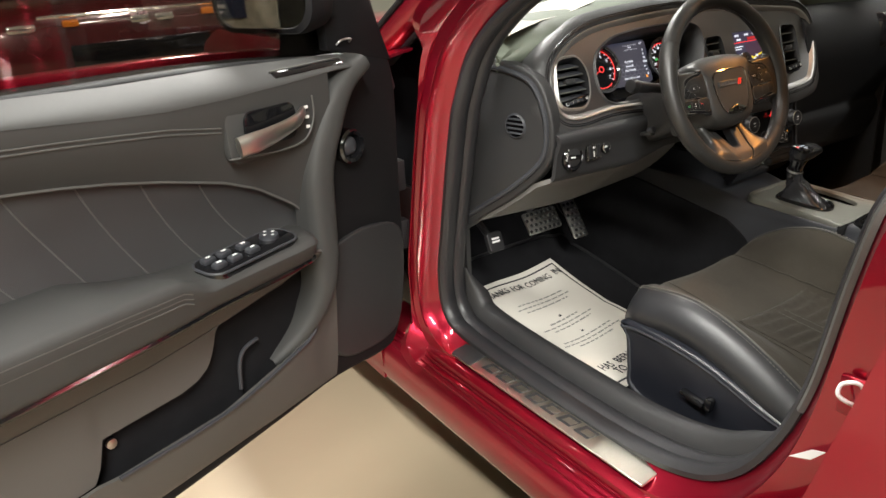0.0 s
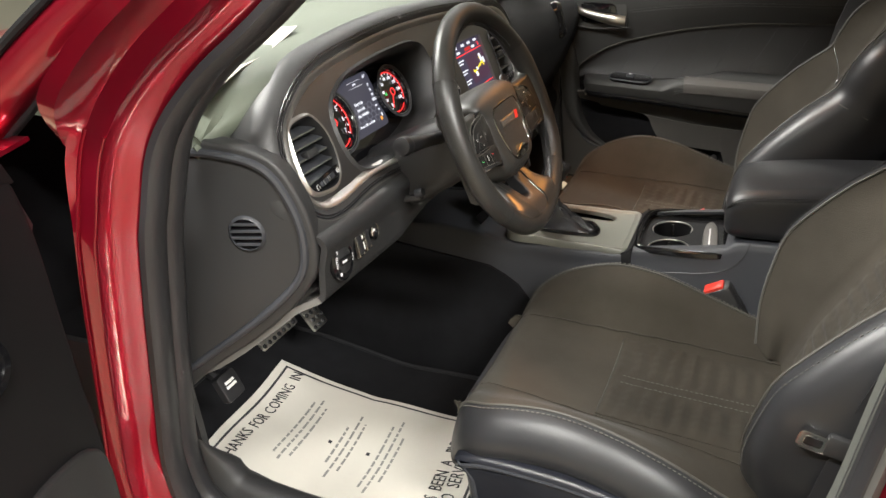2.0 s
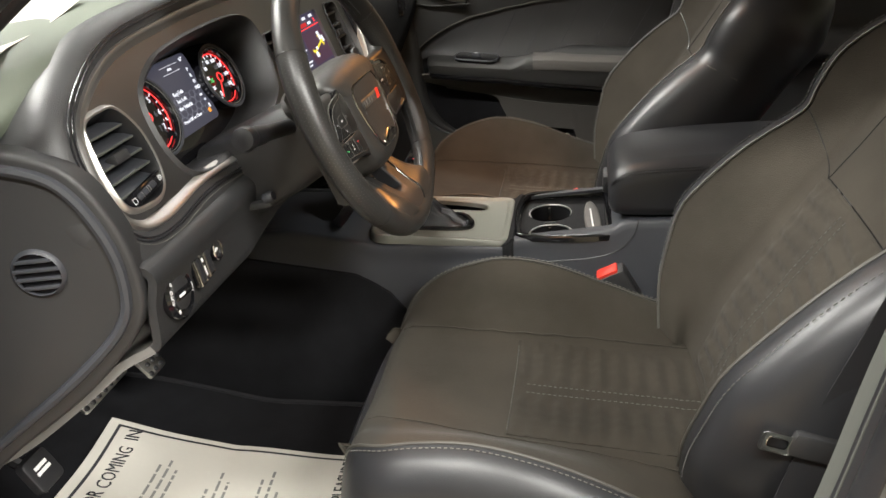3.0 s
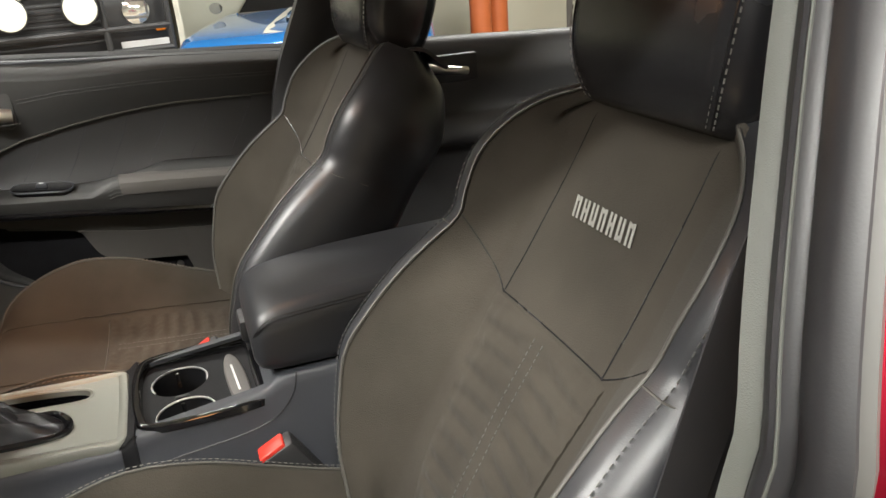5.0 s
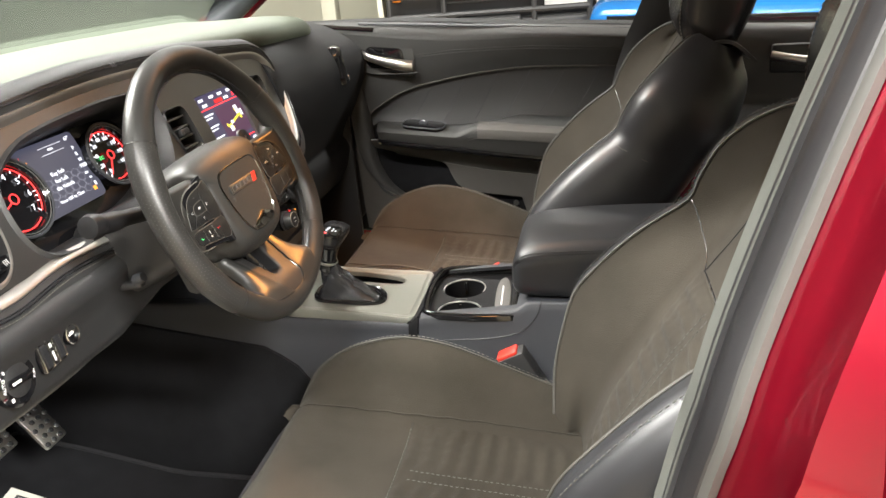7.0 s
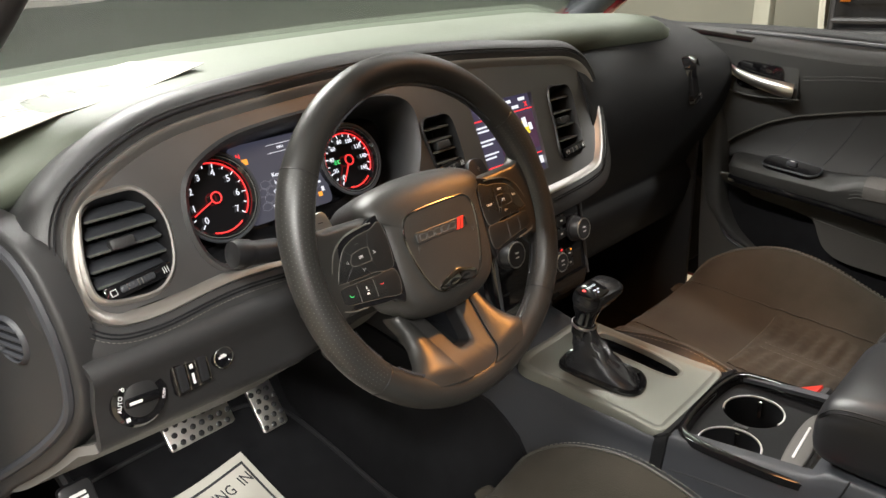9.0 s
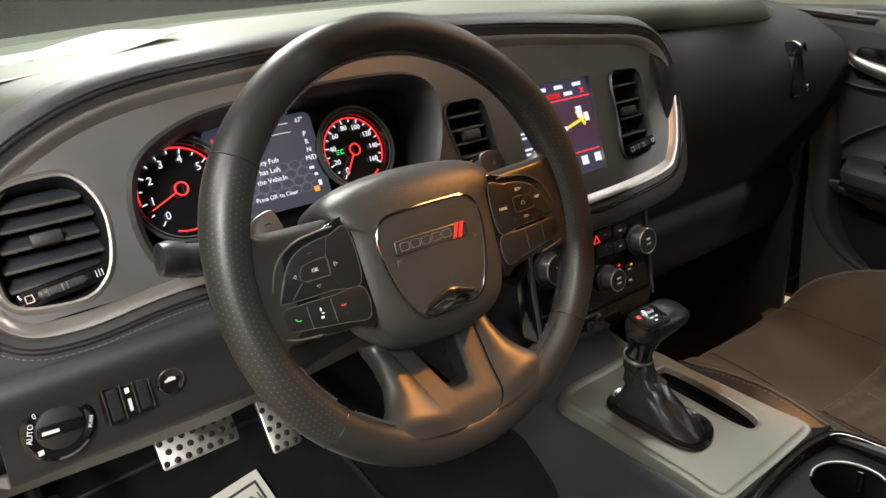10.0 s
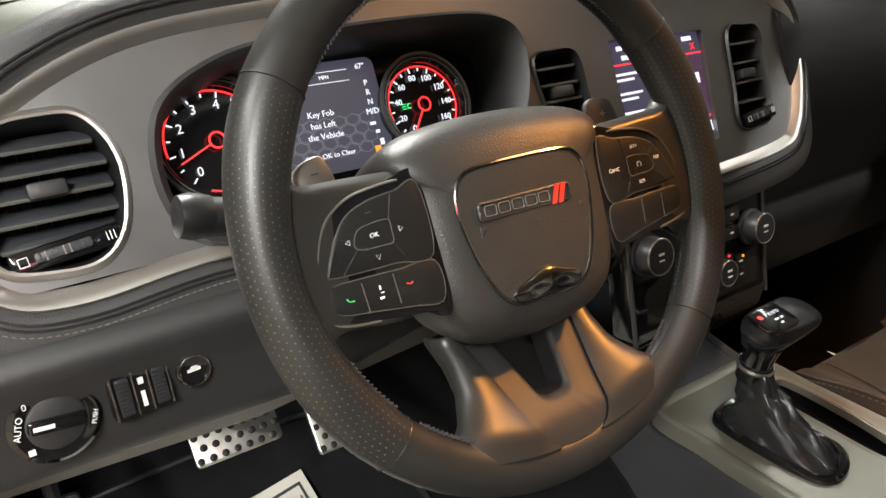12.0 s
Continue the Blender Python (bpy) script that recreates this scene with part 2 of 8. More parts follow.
DOOR_LOW = material("door_lower", (0.078, 0.073, 0.068), 0.55, grain=0.25, grain_scale=600, kind="cells", vary=0.15, vary_scale=3)
SPOKE = material("satin_spoke", (0.017, 0.016, 0.0155), 0.50, metal=0.0, spec=0.35, vary=0.08, grain=0.05, grain_scale=600)
SEAM_GREY = material("seam_grey", (0.080, 0.080, 0.076), 0.6, vary=0.2, vary_scale=150)
THREAD_DIM = material("dim_thread", (0.15, 0.145, 0.13), 0.8, vary=0.25, vary_scale=200)
KNEE = material("knee_panel_grey", (0.115, 0.110, 0.104), 0.5, grain=0.25, grain_scale=800, kind="cells", vary=0.12)
DASH_LEATHER = material("dash_leather", (0.030, 0.030, 0.031), 0.46, grain=0.3, grain_scale=500, kind="cells", vary=0.2)
PIPING = material("dark_piping", (0.060, 0.057, 0.050), 0.6, vary=0.2, vary_scale=60)
COVER_BLUE = material("seat_cover_plastic", (0.014, 0.0155, 0.021), 0.30, grain=0.2, grain_scale=800, kind="cells", vary=0.12)
PANEL_BLACK = material("panel_black", (0.006, 0.006, 0.007), 0.62, spec=0.25, grain=0.25, grain_scale=800, kind="cells", vary=0.15)
# grey of the reflection painted on the black door seal
SEAL_GLEAM = material("seal_gleam", (0.075, 0.074, 0.07), 0.5, vary=0.1)
DOOR_PAD = material("door_pad", (0.045, 0.045, 0.044), 0.60, spec=0.35, grain=0.22, grain_scale=500, kind="cells", vary=0.2, vary_scale=4)
DOOR_CLOTH = material("door_insert", (0.040, 0.040, 0.041), 0.50, grain=0.25, grain_scale=450, kind="cells", vary=0.25)
BLACK = material("matte_black", (0.008, 0.008, 0.009), 0.4, vary=0.2, rough_vary=0.05)
BUTTON = material("button_black", (0.012, 0.012, 0.012), 0.28, vary=0.1)
GLOSS = material("gloss_black", (0.006, 0.006, 0.007), 0.09, vary=0.3, coat=0.4, rough_vary=0.03)
RUBBER = material("black_rubber", (0.020, 0.020, 0.022), 0.45, grain=0.1, grain_scale=500, vary=0.2)
CARPET = material("black_carpet", (0.011, 0.011, 0.0125), 0.98, grain=1.0, grain_scale=700, vary=0.4, vary_scale=25, spec=0.1)
PAINT = material("red_metallic_paint", (0.30, 0.0045, 0.022), 0.34, metal=0.8, coat=1.0, vary=0.10, vary_scale=2, rough_vary=0.03)
CHROME = material("chrome", (0.75, 0.75, 0.74), 0.10, metal=1.0, vary=0.05, rough_vary=0.04)
SATIN = material("satin_silver", (0.60, 0.59, 0.56), 0.30, metal=1.0, vary=0.06, grain=0.05, grain_scale=900)
BEZEL = material("brushed_dark_bezel", (0.215, 0.212, 0.215), 0.44, metal=1.0, vary=0.10, vary_scale=14, stretch=(1, 1, 14), grain=0.06, grain_scale=120)
BEZEL_EDGE = material("bezel_edge", (0.50, 0.485, 0.465), 0.38, metal=0.95, vary=0.08)
PLATE = material("console_plate", (0.22, 0.22, 0.195), 0.48, metal=0.75, vary=0.08, grain=0.05, grain_scale=700)
STEEL = material("brushed_steel", (0.66, 0.64, 0.56), 0.34, metal=1.0, vary=0.08, stretch=(30, 1, 1), grain=0.06, grain_scale=90)
PEDAL = material("pedal_aluminium", (0.62, 0.61, 0.58), 0.33, metal=1.0, vary=0.12, vary_scale=30)
PAPER = material("paper", (0.56, 0.535, 0.48), 0.85, grain=0.25, grain_scale=60, vary=0.06, vary_scale=7)
GREY_INK = material("grey_ink", (0.22, 0.22, 0.21), 0.8, vary=0.1)
INK = material("ink", (0.03, 0.03, 0.035), 0.7, vary=0.2)
THREAD = material("grey_thread", (0.42, 0.41, 0.38), 0.8, vary=0.2, vary_scale=200)
EMBROIDERY = material("silver_embroidery", (0.22, 0.22, 0.20), 0.6, vary=0.2, vary_scale=300, grain=0.5, grain_scale=900)
WHITE_MARK = material("white_marking", (0.75, 0.75, 0.75), 0.5, vary=0.05)
RED_PLASTIC = material("red_plastic", (0.62, 0.035, 0.022), 0.35, vary=0.08)
HEADLINER = material("grey_headlining", (0.30, 0.29, 0.27), 0.95, grain=0.4, grain_scale=500, vary=0.1)
GREEN_WALL = material("pale_wall", (0.55, 0.55, 0.46), 0.7, vary=0.08, vary_scale=1.2, grain=0.1, grain_scale=60)
TAN_WALL = material("tan_wall", (0.36, 0.34, 0.27), 0.75, vary=0.1, vary_scale=1.2, grain=0.1, grain_scale=60)
DARK_WALL = material("dark_wall", (0.16, 0.15, 0.14), 0.8, vary=0.2, vary_scale=1.0, grain=0.1, grain_scale=60)
CONCRETE = material("sealed_floor", (0.25, 0.198, 0.133), 0.34, vary=0.13, vary_scale=1.3, grain=0.05, grain_scale=90, second=(0.285, 0.232, 0.163))
CEILING = material("garage_ceiling", (0.45, 0.45, 0.42), 0.85, vary=0.1, vary_scale=1)
GLASS = glass("window_glass", (0.80, 0.84, 0.81))
TINT = glass("tinted_glass", (0.50, 0.47, 0.44))
TRIM_GREY = material("grey_pillar_trim", (0.082, 0.086, 0.078), 0.5, grain=0.2, grain_scale=700, kind="cells", vary=0.12)
TUBE_GLOW = glow("tube_glow", (0.93, 1.0, 0.86), 6.0)
LAMP_GLOW = glow("lamp_glow", (1.0, 0.55, 0.25), 2.5)
RED_GLOW = glow("red_glow", (1.0, 0.03, 0.03), 1.25)
RED_DIM = glow("red_dim", (1.0, 0.02, 0.02), 0.5)
WHITE_GLOW = glow("white_glow", (0.85, 0.87, 0.95), 0.9)
GREEN_GLOW = glow("green_glow", (0.05, 0.9, 0.2), 0.8)
AMBER_GLOW = glow("amber_glow", (1.0, 0.35, 0.03), 1.0)
YELLOW_GLOW = glow("yellow_glow", (0.95, 0.75, 0.05), 0.9)
SCREEN_DARK = glow("screen_dark", (0.07, 0.06, 0.12), 0.5)
SCREEN_NAVY = glow("screen_navy", (0.058, 0.060, 0.095), 0.55)
SCREEN_WINE = glow("screen_wine", (0.10, 0.035, 0.085), 0.5)


# ---- the garage ----
def slab(name, c, size, mat, label=""):
    ob = box_part(name, c, size, mat, None, 0)
    return tagged(ob, label, "", "", "structure")


slab("floor", (1.0, 0, -0.05), (26, 26, 0.1), CONCRETE, "warm beige sealed garage floor")
slab("wall_east", (8.1, 0, 2.0), (0.2, 26, 4.0), GREEN_WALL, "pale painted garage wall")
slab("wall_north", (0, 9.1, 2.0), (26, 0.2, 4.0), GREEN_WALL, "pale painted garage wall")
slab("wall_west", (-6.1, 0, 2.0), (0.2, 26, 4.0), TAN_WALL, "tan painted garage wall")
slab("wall_south", (0, -9.1, 2.0), (26, 0.2, 4.0), GREEN_WALL, "pale painted garage wall")
slab("ceiling", (1.0, 0, 3.55), (26, 26, 0.1), CEILING, "painted garage ceiling")


def strip_light(x, y):
    t = thing("strip_light", "long white fluorescent ceiling light, lit", "ceiling light", (x, y, 3.46), "ceiling lights")
    box_part("housing", (x, y, 3.47), (0.30, 2.5, 0.06), CEILING, t, 0.01)
    bm = bmesh.new()
    for dx in (-0.07, 0.07):
        cyl(bm, (0, 0, 0), 0.015, 2.36, pose(x + dx, y, 3.425, 90), 12)
    part("tube", bm, TUBE_GLOW, t)


for lx, ly in ((-2.4, 0.2), (2.8, 0.6), (0.1, 2.4), (-2.6, -3.4), (2.8, -3.4)):
    strip_light(lx, ly)

# ---- body of the red car ----
body = thing("saloon_car", "dark red metallic saloon car body with open front door", "car", (0, 0, 0))


# opening of the front door: y, z round the seal
OPENING = spline([(-0.30, 1.36), (-0.125, 1.20), (-0.02, 1.12), (0.045, 1.045), (0.075, 0.95), (0.105, 0.84), (0.148, 0.65), (0.175, 0.51), (0.155, 0.41), (0.06, 0.378), (-0.25, 0.366),
                  (-0.46, 0.372), (-0.59, 0.402), (-0.67, 0.46), (-0.725, 0.55), (-0.757, 0.66), (-0.785, 0.83), (-0.812, 0.95), (-0.862, 1.08), (-0.905, 1.18), (-0.945, 1.29), (-0.88, 1.375), (-0.60, 1.40)], 140, True)


def offset(o, d):
    o = np.array(o)
    t = np.roll(o, -1, 0) - np.roll(o, 1, 0)
    t /= np.linalg.norm(t, axis=1, keepdims=True)
    return o + np.c_[-t[:, 1], t[:, 0]] * d


def opening_x(z, base, y=0.0):
    """The side of the body leans in above the waist, more towards the rear."""
    rear = min(1.0, max(0.0, (-0.50 - y) / 0.15)) * min(1.0, max(0.0, (z - 0.50) / 0.15))
    base += rear * (float(np.interp(base, (-0.94, -0.85, -0.822, -0.75, -0.70), (-0.94, -0.835, -0.803, -0.748, -0.724))) - base)
    return base + (0.15 + 0.27 * min(1.0, max(0.0, (0.1 - y) / 0.5))) * max(0.0, z - 0.93)


def ring_at(d, base):
    o = offset(OPENING, d)
    if d > 0.05:
        back = np.clip((-0.60 - OPENING[:, 0]) / 0.10, 0, 1) * np.clip((1.0 - OPENING[:, 1]) / 0.15, 0, 1)
        o = o + np.c_[-0.042 * back, -0.01 * back]
    out = []
    for (y, z), (y0, z0) in zip(o, OPENING):
        x = opening_x(z, base, y)
        # hinge pocket: the front post runs forward and inward behind the wing
        f = min(1.0, max(0.0, (y0 - 0.02) / 0.06)) * min(1.0, max(0.0, (1.12 - z0) / 0.12)) * min(1.0, max(0.0, (z0 - 0.40) / 0.06))
        if d > 0.058 and f > 0:
            x += f * (float(np.interp(d, (0.062, 0.066, 0.082), (-0.872, -0.805, -0.762))) - x)
            y += f * float(np.interp(d, (0.062, 0.066, 0.082), (0.0, 0.006, 0.016)))
        out.append((x, y, z))
    return out


# painted jamb: from the seal outwards, then out to the body side
vf("jamb", loft([ring_at(-0.004, -0.80), ring_at(0.004, -0.822), ring_at(0.018, -0.838), ring_at(0.026, -0.85), ring_at(0.030, -0.866), ring_at(0.055, -0.873), ring_at(0.062, -0.89), ring_at(0.066, -0.925), ring_at(0.082, -0.937)]), PAINT, body, "glossy dark red door jamb")
vf("door_seal", loft([ring_at(0.006, -0.815), ring_at(0.002, -0.826), ring_at(-0.008, -0.826), ring_at(-0.015, -0.818), ring_at(-0.017, -0.805), ring_at(-0.014, -0.792), ring_at(-0.008, -0.786), ring_at(-0.014, -0.779), ring_at(-0.016, -0.768), ring_at(-0.012, -0.757), ring_at(-0.002, -0.750)]), RUBBER, body, "black rubber door seal")


def trim_ring(d, base, k_rear):
    """Trim inside the seal: wide on the sill, turned inwards on the centre pillar, none beside the dashboard."""
    o, far = offset(OPENING, -0.010), offset(OPENING, d)
    out = []
    for (y0, z0), (y1, z1) in zip(o, far):
        low = min(1.0, max(0.0, (0.52 - z0) / 0.08))
        rear = (1.0 - low) * min(1.0, max(0.0, (-0.50 - y0) / 0.1))
        k = low + k_rear * rear
        out.append((opening_x(z0, -0.754 + (base + 0.754) * (low + rear), y0), y0 + (y1 - y0) * k, z0 + (z1 - z0) * k))
    return out


TRIM = [trim_ring(-0.010, -0.754, 1), trim_ring(-0.034, -0.744, 0.15), trim_ring(-0.042, -0.73, 0.2), trim_ring(-0.040, -0.712, -0.2), trim_ring(-0.03, -0.70, -1.6)]
REAR = [i for i, (y, z) in enumerate(OPENING) if y < -0.45 and z > 0.60 and z < 1.36]
REAR = list(range(REAR[0], REAR[-1] + 1))
LOW = [i for i in range(len(OPENING)) if i not in REAR[1:-1]]
LOW = LOW[LOW.index(REAR[-1]):] + LOW[:LOW.index(REAR[-1])]
vf("sill_trim", loft([[r[i] for i in LOW] for r in TRIM], ring_closed=False), PLASTIC, body, "black plastic trim inside the door opening")
vf("pillar_edge", loft([[r[i] for i in REAR] for r in TRIM], ring_closed=False), TRIM_GREY, body, "grey trim along the centre pillar")


# added strip: the seal's glossy reflection along the rear, as paler colour
GLEAM_RING = [ring_at(0.006, -0.826), ring_at(-0.001, -0.830), ring_at(-0.006, -0.826), ring_at(-0.008, -0.820)]
vf("seal_gleam", loft([[r[i] for i in REAR] for r in GLEAM_RING], ring_closed=False), SEAL_GLEAM, body, "pale strip painted as the reflection on the door seal")
for dd, bb in ((-0.015, -0.775), (-0.014, -0.800)):
    vf("seal_line", tube([ring_at(dd, bb)[i] for i in REAR], 0.0012, 6), TRIM_GREY, body)

for dd, bb, rr in ((0.031, -0.8685, 0.0020), (0.055, -0.8745, 0.0022)):
    ring = ring_at(dd, bb)
    run = [i for i in range(len(OPENING)) if OPENING[i][0] > 0.03 and 0.40 < OPENING[i][1] < 1.06]
    vf("jamb_bead", tube([ring[i] for i in run], rr, 8), PAINT, body)

# sill and outer side
def side_sheet(name, rows, mat, label="", thick=0.006):
    return vf(name, sheet(rows, thick), mat, body, label)


ys = np.linspace(0.40, -1.0, 24)
side_sheet("rocker", [[(x, y, z) for y in ys] for x, z in ((-0.80, 0.352), (-0.865, 0.348), (-0.885, 0.338), (-0.89, 0.325), (-0.925, 0.318), (-0.94, 0.30), (-0.945, 0.24), (-0.90, 0.17))], PAINT, "dark red painted rocker panel")
for x, z in ((-0.893, 0.3285), (-0.908, 0.3245), (-0.924, 0.3215)):
    vf("sill_bead", tube([(x, y, z) for y in np.linspace(0.38, -0.98, 12)], 0.0032, 6), PAINT, body)
# scuff plate on the sill
SCUFF = plane_m((-0.842, -0.225, 0.3665), (0, -1, 0), (1, 0, 0.18))
scuff = vf("scuff_plate", prism(rounded(0.59, 0.058, 0.004, 4), 0.004, 0.0015), STEEL, body, "polished steel sill plate with dark embossed letters", SCUFF)
LEANED = Matrix(((1, 0.45, 0, 0), (0, 1, 0, 0), (0, 0, 1, 0), (0, 0, 0, 1)))
bars([(-0.17 + 0.050 * i, 0, 0.038, 0.026) for i in range(7)], 0.0006, PLASTIC, scuff, SCUFF @ Matrix.Translation((0, 0, 0.0002)) @ LEANED, "embossed_mark")
bars([(-0.166 + 0.050 * i, 0, 0.026, 0.0145) for i in range(7)], 0.0006, STEEL, scuff, SCUFF @ Matrix.Translation((0, 0, 0.0006)) @ LEANED, "embossed_mark")
vf("scuff_end", prism(rounded(0.075, 0.056, 0.004, 4), 0.004, 0.001), PLASTIC, scuff, "", SCUFF @ Matrix.Translation((-0.257, 0.0, 0.0022)))


def fender_row(y):
    f = (y - 0.28) / 1.3
    return [(-0.937 + 0.02 * f, y, 0.22), (-0.945 + 0.02 * f, y, 0.45), (-0.95 + 0.02 * f, y, 0.75), (-0.945 + 0.03 * f, y, 0.92), (-0.925 + 0.03 * f, y, 0.985), (-0.88 + 0.03 * f, y, 1.02), (-0.79 + 0.03 * f, y, 1.035 - 0.05 * f)]


vf("front_fender", sheet([fender_row(y) for y in np.linspace(0.28, 1.5, 16)], 0.006), PAINT, body, "glossy dark red front wing")
vf("bonnet", sheet([[(x, y, 1.040 - 0.02 * abs(x) ** 2 - 0.055 * (y - 0.90) ** 1.2 + 0.012 * math.exp(-((abs(x) - 0.45) / 0.08) ** 2)) for x in np.linspace(-0.74, 0.74, 31)] for y in np.linspace(0.90, 1.95, 18)], 0.008), PAINT, body, "glossy dark red bonnet")
vf("cowl", sheet([[(x, y, z - 0.02 * x * x) for x in np.linspace(-0.78, 0.78, 21)] for y, z in ((0.43, 1.055), (0.50, 1.035), (0.60, 1.012), (0.75, 0.990), (0.88, 0.985), (0.93, 0.995))], 0.01), PLASTIC, body, "black plastic cowl below the windscreen")
vf("wiper", tube(spline([(-0.66, 0.66, 1.012), (-0.3, 0.70, 1.022), (0.1, 0.72, 1.030)], 16), 0.009, 6), PLASTIC, body)
PILLAR = spline([(-0.835, 0.40, 1.02), (-0.80, 0.22, 1.15), (-0.745, 0.0, 1.28), (-0.69, -0.25, 1.38), (-0.66, -0.45, 1.425)], 20)
vf("screen_trim", tube(PILLAR + np.array((-0.012, 0.012, 0.022)), 0.007, 8), PANEL_BLACK, body, "black windscreen edge trim")
vf("front_pillar", tube(PILLAR + np.array((0.018, 0.0, 0.0)), 0.034, 12), PAINT, body, "dark red windscreen pillar")
vf("front_pillar", tube(PILLAR * np.array((-1, 1, 1)), 0.045, 12), PAINT, body, "dark red windscreen pillar")
vf("pillar_trim", tube(PILLAR + np.array((0.035, -0.005, -0.005)), 0.030, 10), PLASTIC_GREY, body)
vf("pillar_trim", tube((PILLAR + np.array((0.035, -0.005, -0.005))) * np.array((-1, 1, 1)), 0.030, 10), PLASTIC_GREY, body)
screen_ob = vf("windscreen", sheet([[(x * (1 - 0.22 * f), 0.47 - 0.80 * f - 0.10 * x * x, 1.055 + 0.345 * f) for x in np.linspace(-0.80, 0.80, 17)] for f in np.linspace(0, 1, 9)], 0.005), GLASS, body, "clear windscreen")
screen_ob.visible_shadow = False
vf("roof", sheet([[(x, y, 1.455 - 0.10 * abs(x / 0.62) ** 2.6 * 0.5 - 0.02 * ((y + 1.0) / 0.7) ** 2) for x in np.linspace(-0.66, 0.66, 21)] for y in np.linspace(-0.36, -1.95, 16)], 0.006), PAINT, body, "dark red roof")
vf("headlining", sheet([[(x, y, 1.415 - 0.10 * abs(x / 0.62) ** 2.6 * 0.5 - 0.02 * ((y + 1.0) / 0.7) ** 2) for x in np.linspace(-0.64, 0.64, 21)] for y in np.linspace(-0.36, -1.95, 16)], 0.01), HEADLINER, body, "light grey roof lining")
# rear door skins and pillars
for sx in (-1, 1):
    vf("rear_door_skin", sheet([[(sx * x, y, z - 0.23 * (sx > 0) * max(0.0, z - 0.45)) for y in np.linspace(float(np.interp(z, (0.35, 0.46, 0.6, 0.85, 0.97, 1.05), (-0.60, -0.765, -0.842, -0.905, -0.915, -0.935) if sx < 0 else (-0.60, -0.735, -0.805, -0.875, -0.905, -0.935))), -1.95, 12)] for x, z in ((0.90, 0.22), (0.94, 0.35), (0.95, 0.6), (0.95, 0.85), (0.935, 0.97), (0.90, 1.05))], 0.006), PAINT, body, "dark red rear door")
LEFT_PILLAR = [(opening_x(z, -0.75, -0.8), y - 0.105, z) for y, z in ((-0.72, 0.42), (-0.757, 0.66), (-0.80, 0.90), (-0.862, 1.08), (-0.905, 1.18), (-0.945, 1.29), (-0.97, 1.37))]
for sx in (1, -1):
    fore = 0.0 if sx > 0 else 0.105
    vf("centre_pillar", loft([[((p[0] + q[0]) * sx, p[1] + q[1] + fore, p[2]) for q in ((-0.05, 0.045), (-0.06, -0.1), (0.01, -0.1), (0.026, -0.05), (0.026, 0.02), (0.012, 0.05))] for p in spline(LEFT_PILLAR, 16)], caps=True), TRIM_GREY if sx > 0 else PLASTIC, body, "plastic centre pillar trim")
striker = part("striker", (lambda b: (box(b, (-0.868, -0.842, 0.708), (0.012, 0.040, 0.055), 0.004), b)[1])(bmesh.new()), PAINT, body, "door striker plate")
vf("striker_loop", tube(spline([(-0.872, -0.846, 0.700), (-0.884, -0.840, 0.708), (-0.889, -0.831, 0.716), (-0.886, -0.832, 0.730), (-0.880, -0.846, 0.736), (-0.874, -0.853, 0.726), (-0.872, -0.853, 0.704)], 24), 0.0028, 8), WHITE_MARK, striker, "pale striker loop")
vf("jamb_sticker", prism([(0.0, 0.0), (0.030, 0.012), (0.048, 0.034), (0.030, 0.028)], 0.001), WHITE_MARK, body, "small pale sticker", plane_m((-0.8785, -0.775, 0.585), (0, -1, 0), (0, 0, 1)))
# cabin floor
def floor_z(x, y):
    return 0.287 + 0.215 * max(0.0, y - 0.09) + 1.15 * max(0.0, y - 0.40)


vf("cabin_floor", sheet([[(x, y, floor_z(x, y)) for x in np.linspace(-0.76, 0.76, 25)] for y in np.linspace(0.60, -1.9, 40)], 0.01), CARPET, body, "black carpeted cabin floor")
vf("bulkhead", sheet([[(x, 0.60 + 0.0 * z, z) for x in np.linspace(-0.8, 0.8, 5)] for z in np.linspace(0.3, 1.05, 5)], 0.01), CARPET, body)
vf("kick_panel", sheet([[(-0.742, y, z) for y in np.linspace(0.17, 0.6, 5)] for z in np.linspace(0.30, 0.66, 5)], 0.012), PLASTIC, body)
vf("kick_panel", sheet([[(0.745, y, z) for y in np.linspace(-0.02, 0.6, 5)] for z in np.linspace(0.30, 0.9, 5)], 0.012), PLASTIC, body)
courtesy = thing("courtesy_lamp", "small warm courtesy lamp in the roof lining, lit", "lamp", (0.0, -0.42, 1.39))
box_part("housing", (0.0, -0.42, 1.402), (0.24, 0.14, 0.03), PLASTIC_GREY, courtesy, 0.008)
box_part("lens", (0.0, -0.42, 1.385), (0.20, 0.09, 0.008), LAMP_GLOW, courtesy, 0.003)


# ---- dashboard ----
dash = thing("dashboard", "black padded dashboard with a brushed dark metal bezel", "dashboard", (0, 0.2, 0.7))
# the bezel's plane leans forward
LEAN = 0.39
BZ = plane_m((0, -0.06, 0.95), (1, 0, 0), (0, LEAN, 1))
KZ = math.sqrt(1 + LEAN * LEAN)


def bz(pts):
    """x and height in the car to the bezel's own plane."""
    return np.array([(x, (z - 0.95) * KZ) for x, z in pts])


